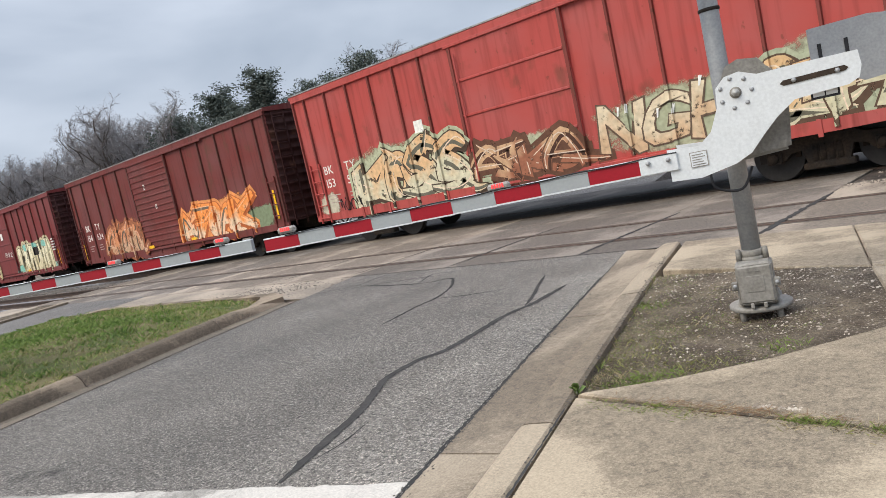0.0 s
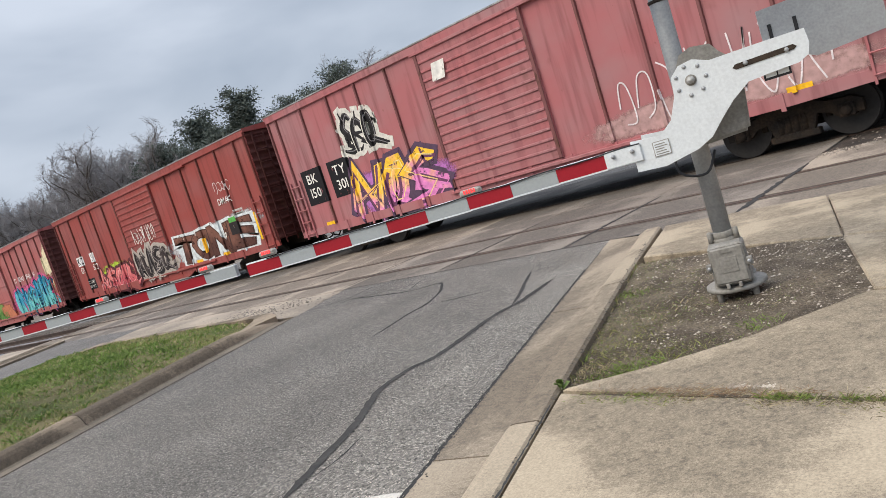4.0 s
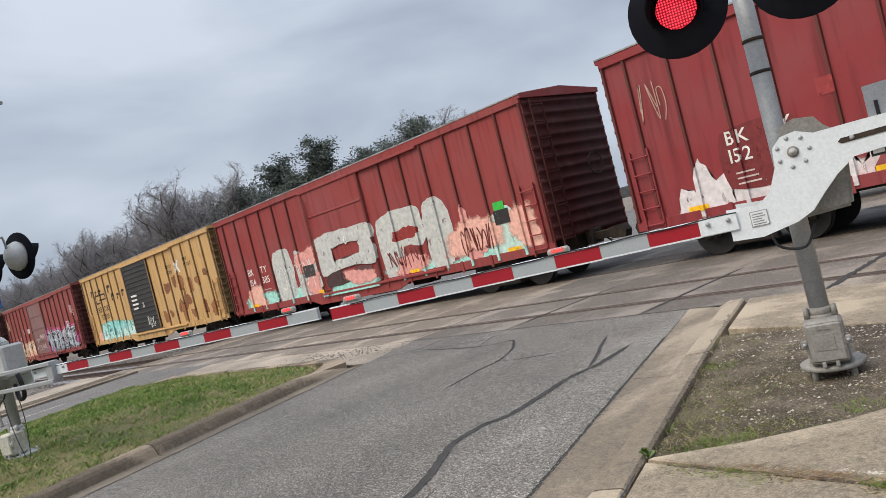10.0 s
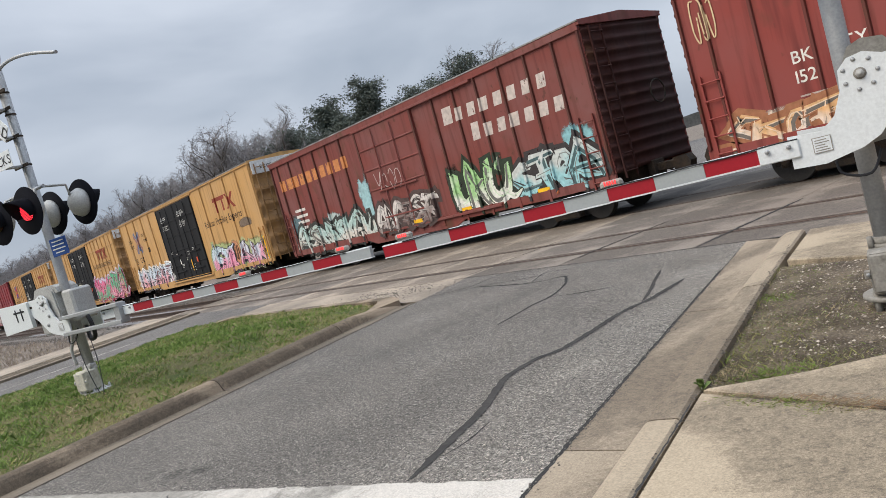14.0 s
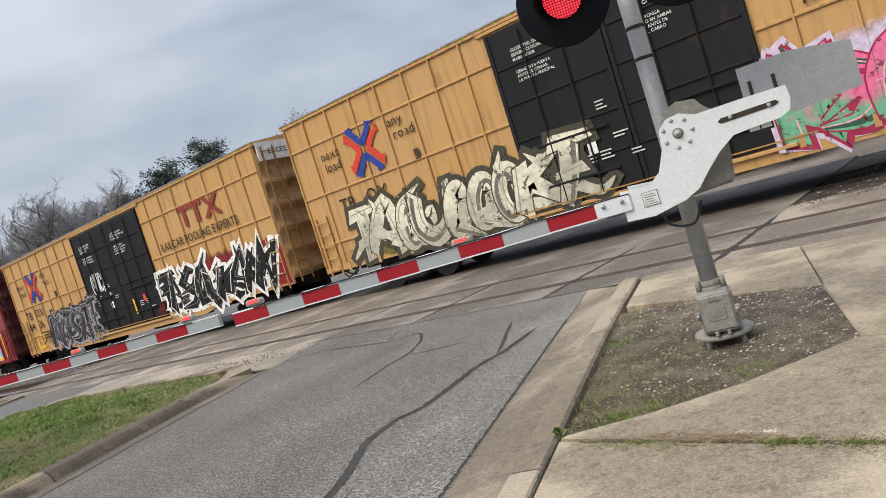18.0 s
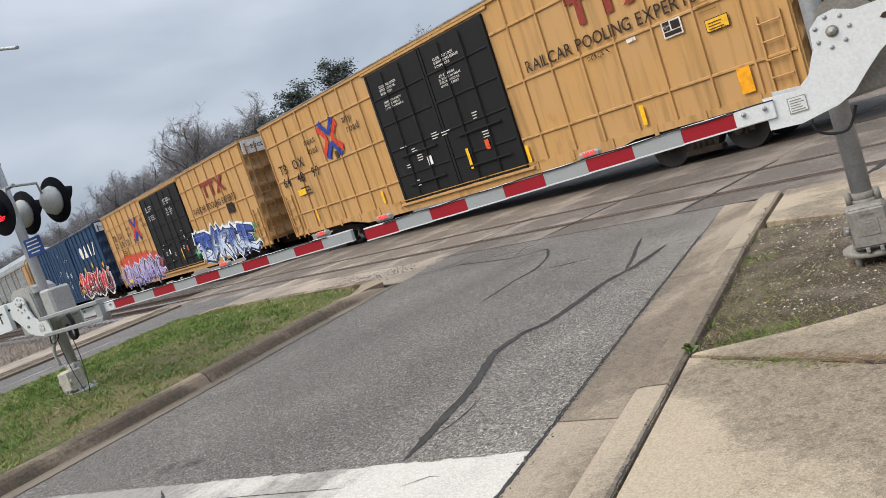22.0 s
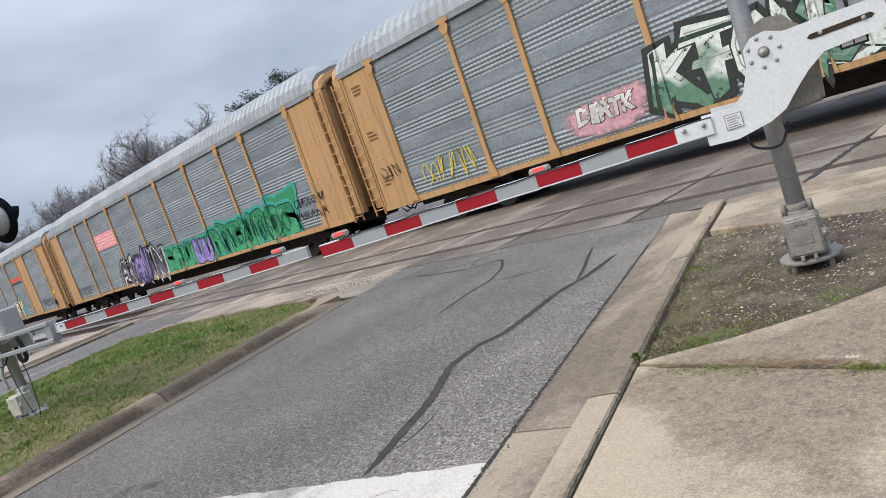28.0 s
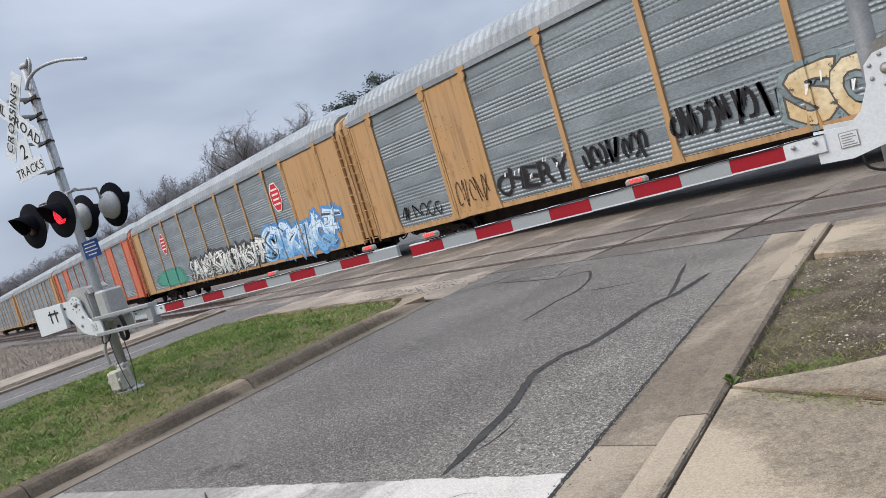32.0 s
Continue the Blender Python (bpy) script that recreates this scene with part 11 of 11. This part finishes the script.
for _ in range(3600):
    t = rng.random() ** 0.8
    px_ = -2.45 + 2.2 * t
    thick = 0.5 + noise.noise(Vector((t * 6, 2, 0))) + (0.35 if t > 0.5 or t < 0.12 else -0.05)
    py_ = 3.43 - 0.16 * t + rng.gauss(0, 0.016 + 0.03 * max(0.0, thick)) + 0.03 * noise.noise(Vector((t * 9, 0, 0)))
    if rng.random() < thick:
        weeds.append((px_, py_, 0.146, rng.uniform(0.004, 0.018), rng.uniform(1.0, 3.2), rng.uniform(0.0008, 0.002), rng.choice((2, 2, 4, 4, 1, 3) if t > 0.3 else (0, 1, 3, 2, 0))))
for _ in range(900):
    px_, spread = rng.gauss(-1.6, 0.3), 0.03
    py_ = 3.44 - 0.085 * (px_ + 1.75) + rng.gauss(0.02, spread)
    weeds.append((px_, py_, 0.152, rng.uniform(0.002, 0.008), rng.uniform(5.0, 12.0), rng.uniform(0.0012, 0.0022), rng.choice((2, 5, 5, 4, 5))))
for cx, n in ((-2.02, 60), (-1.28, 160), (-1.16, 120), (-0.95, 90), (-0.82, 90), (-0.66, 60), (-0.55, 40)):
    for _ in range(n):
        px_ = rng.gauss(cx, 0.045)
        weeds.append((px_, 3.415 - 0.09 * (px_ + 1.75) + rng.gauss(0.0, 0.012), 0.148, rng.uniform(0.01, 0.032), rng.uniform(0.6, 1.8), rng.uniform(0.001, 0.002), rng.choice((0, 0, 1, 3))))
for _ in range(420):
    w = rng.uniform(0.5, 7.6)
    p = uw(KB - 0.008 + rng.gauss(0.0, 0.01), w)
    if noise.noise(Vector((w * 2.2, 5, 0))) > 0.0:
        weeds.append((p.x, p.y, 0.09, rng.uniform(0.02, 0.06), rng.uniform(0.3, 0.9), rng.uniform(0.001, 0.003), rng.choice((0, 1, 2, 2))))
blades("weeds", weeds, [GREEN, GREEN2, STRAW, plain("weed_olive", (0.13, 0.125, 0.055), 0.8), plain("dead_weed", (0.15, 0.118, 0.075), 0.9), plain("reddish_straw", (0.2, 0.115, 0.06), 0.85)], "thin weeds and straw on the soil and in joints", 2, "weeds")

WEED_LEAF = plain("weed_leaf", (0.10, 0.145, 0.035), 0.6)
plant = thing("weed_plant", "small broad-leaved weed at the kerb edge", "plant", at=pose(-2.62, 3.6, 0.10))
for k in range(11):
    a = k * 2.4
    ln = rng.uniform(0.03, 0.062)
    bm = bmesh.new()
    pts = [(0, 0), (0.3, 0.22), (0.7, 0.26), (1, 0), (0.7, -0.26), (0.3, -0.22)]
    bm.faces.new([bm.verts.new((x * ln, y * ln * 1.2, 0.02 + 0.05 * math.sin(x * 2.2) + (0.008 if y == 0 else 0.0))) for x, y in pts])
    part("leaf", bm, WEED_LEAF, plant, at=pose(0, 0, 0.01 * (k % 3), rng.uniform(-15, 15), rng.uniform(-35, 5), math.degrees(a)))

rng = np.random.RandomState(12)
verts, faces = [], []
for _ in range(10000):
    x, y = rng.uniform(-3.8, -1.2), rng.uniform(3.5, 6.8)
    if not inside(x, y, bed):
        continue
    if noise.noise(Vector((x * 1.7, y * 1.7, 2))) + (y - 5.2) * 0.45 + (x + 2.6) * 0.25 < rng.uniform(-0.6, 0.8):
        continue
    s, a = 0.0025 + 0.013 * rng.uniform(0, 1) ** 4, rng.uniform(0, 6.28)
    k = len(verts)
    verts += [(x + s * math.cos(a + t), y + s * 0.8 * math.sin(a + t), bed_z(x, y)) for t in (0, 1.5, 3.1, 4.6)] + [(x + s * 0.2, y, bed_z(x, y) + s * 0.7)]
    faces += [(k, k + 1, k + 4), (k + 1, k + 2, k + 4), (k + 2, k + 3, k + 4), (k + 3, k, k + 4)]
for _ in range(60):
    x, y = rng.uniform(-1.56, -1.34), 3.52 + rng.normal(0, 0.012)
    s, a = rng.uniform(0.004, 0.011), rng.uniform(0, 6.28)
    k = len(verts)
    verts += [(x + s * math.cos(a + t), y + s * 0.8 * math.sin(a + t), 0.15) for t in (0, 1.5, 3.1, 4.6)] + [(x + s * 0.2, y, 0.15 + s * 0.7)]
    faces += [(k, k + 1, k + 4), (k + 1, k + 2, k + 4), (k + 2, k + 3, k + 4), (k + 3, k, k + 4)]
me = bpy.data.meshes.new("pebbles")
me.from_pydata(verts, [], faces)
me.materials.append(surface("pebble", (0.52, 0.46, 0.38), (0.24, 0.2, 0.16), 0.9, scale=8, amount=0.9, fine=40, bump=0.0))
tagged(new("pebbles", me), "pale gravel scattered on bare soil", "gravel", kind="stuff")

# tall dry grass on the slope left of the road
dry = []
rr = random.Random(31)
for _ in range(16000):
    x, y = -27 - 60 * rr.random() ** 1.5, rr.uniform(-6, 7.6)
    if x * UX + y * UY > FAR_U - 5.3:
        continue
    dry.append((x, y, -0.3, rr.uniform(0.06, 0.24), rr.uniform(0.2, 1.1), rr.uniform(0.006, 0.016), rr.choice((0, 0, 1))))
blades("dry_grass", dry, [plain("brown_straw", (0.36, 0.3, 0.235), 0.9), plain("dead_grass", (0.25, 0.205, 0.165), 0.9)], "dead straw-brown grass beside the tracks", 5)


# ---- concrete panels of the crossing ----
crossing = tagged(new("crossing_panels"), "worn tan concrete crossing panels between the rails", kind="structure")
rows = [(PANEL_Y0, TRACK_A - GAUGE - 0.15), (TRACK_A - GAUGE + 0.15, TRACK_A + GAUGE - 0.13), (TRACK_A + GAUGE + 0.13, 12.85), (12.87, TRACK_B - GAUGE - 0.11),
        (TRACK_B - GAUGE + 0.11, TRACK_B + GAUGE - 0.11), (TRACK_B + GAUGE + 0.11, 18.85)]
STEP = 2.46
shapes = {}
for y0, y1 in rows:
    h = y1 - y0
    for tone, stuff in (("tan", PANEL), ("tyre", PANEL_TYRE), ("oily_shade", OILY_SHADE)):
        b = prism(bmesh.new(), [(0.008, 0), (STEP - 0.008, 0), (STEP - 0.008, h), (0.008, h)], -0.3, 0.0)
        es = [e for e in b.edges if all(v.co.z > -0.01 for v in e.verts)]
        bmesh.ops.bevel(b, geom=es, offset=0.006, segments=1, affect="EDGES")
        shapes[y0, tone] = mesh_of("panel", b, stuff)
    for k in range(14):
        x = -3.6 + (k - 10) * STEP
        if y0 > 12.8 and x > -4.0:
            continue
        driven = -12.2 < x < -5.8 or -26.5 < x < -20.5
        share("panel", shapes[y0, "oily_shade" if y0 > 14.0 else "tyre" if driven else "tan"], crossing, pose(x, y0, 0.0))
# dark rubber flangeways beside the rails, and the joint fill under the panels
for yc in (TRACK_A, TRACK_B):
    for s in (-1, 1):
        part("flangeway", a_box(-25.8, yc + s * GAUGE - (0.15 if yc == TRACK_A else 0.11), -0.3, 6.6 if yc == TRACK_A else -3.6, yc + s * GAUGE + (0.15 if s < 0 and yc == TRACK_A else 0.13 if yc == TRACK_A else 0.11), -0.004), RUBBER, crossing, "dirty rubber flangeway filler")
part("joint_fill", prism(bmesh.new(), [(-26, PANEL_Y0 + 0.02), (6.8, PANEL_Y0 + 0.02), (6.0, 18.83), (-29, 18.83)], -0.3, -0.03), CRACK, crossing)
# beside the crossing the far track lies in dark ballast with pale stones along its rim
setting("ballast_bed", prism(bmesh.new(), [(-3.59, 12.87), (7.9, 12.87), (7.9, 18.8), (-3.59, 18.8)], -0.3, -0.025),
        surface("dark_ballast", (0.075, 0.058, 0.047), (0.035, 0.028, 0.024), 0.97, scale=3, amount=0.8, fine=24, bump=1.0, depth=0.05), "dark brown ballast beside the crossing panels")
verts, faces = [], []
rr = random.Random(95)
for _ in range(2600):
    rim = rr.random() < 0.45
    x = rr.uniform(-3.6, 3.0) if rim else rr.uniform(-3.5, 7.0)
    y = 12.72 - 0.06 * (x + 3.6) + rr.gauss(0, 0.16) if rim else rr.uniform(12.9, 18.4)
    z, s, a = (0.0 if y < 12.87 else -0.025), rr.uniform(0.012, 0.034), rr.uniform(0, 6.28)
    k = len(verts)
    verts += [(x + s * math.cos(a + t), y + 0.8 * s * math.sin(a + t), z - 0.004) for t in (0, 1.5, 3.1, 4.6)] + [(x + 0.2 * s, y, z + 0.75 * s)]
    faces += [(k, k + 1, k + 4), (k + 1, k + 2, k + 4), (k + 2, k + 3, k + 4), (k + 3, k, k + 4)]
me = bpy.data.meshes.new("ballast_stones")
me.from_pydata(verts, [], faces)
me.materials.append(surface("ballast_stone", (0.34, 0.29, 0.24), (0.10, 0.085, 0.07), 0.95, scale=3, amount=0.95, fine=20, bump=0.0))
tagged(new("ballast_stones", me), "loose pale ballast stones strewn beside the crossing", "gravel", kind="stuff")
# dark seams where asphalt meets concrete
part("crack", ribbon(bmesh.new(), [tuple(uw(GUT_U + 0.0, -3 + k * 0.4)[:2]) for k in range(32)], 0.012, 0.0065, 0.95, 0.02, seed=90), CRACK, road)
part("crack", ribbon(bmesh.new(), [tuple(uw(MED_GUT, -3 + k * 0.4)[:2]) for k in range(34)], 0.011, 0.0065, 0.95, 0.03, seed=91), CRACK, road)
part("crack", ribbon(bmesh.new(), [(-4.4 - k * 0.3, PANEL_Y0 - 0.02) for k in range(24)], 0.03, 0.0045, 0.6, 0.05, seed=92), CRACK, road)
# long tyre-dark tar lines over the panels
for i, (pts, wd) in enumerate([([(x, 8.87), (x + 0.01, 10.3), (x + 0.03, 12.0)], w) for x, w in ((-3.6, 0.09), (-5.99, 0.07), (-8.56, 0.05), (-11.1, 0.05), (-13.6, 0.04))]):
    part("tar_seal", ribbon(bmesh.new(), smooth_line(pts), wd, 0.0045, 0.5, 0.06, seed=70 + i), CRACK, road)


def motions():
    """The train rolls by at a steady speed; its wheels turn with it."""
    times = (0.0, 8.0, 16.0, 24.0, 32.0)
    for ob in CARS:
        at = ob.matrix_basis.translation.copy()
        walk(ob, [(t, pose(at.x + SPEED * t, at.y, at.z)) for t in times])
    turn = math.degrees(SPEED / 0.455)
    steps = int(math.ceil(32.0 * turn / 80.0))
    first = {}
    for ob, k in AXLES:
        if k not in first:
            x = ob.matrix_basis.translation.x
            walk(ob, [(32.0 * i / steps, pose(x, 0, 0, 0, turn * 32.0 * i / steps, 0)) for i in range(steps + 1)])
            first[k] = ob
        else:
            ob.rotation_mode = "QUATERNION"
            keys = ob.animation_data_create()
            keys.action = first[k].animation_data.action
            keys.action_slot = first[k].animation_data.action_slot


motions()
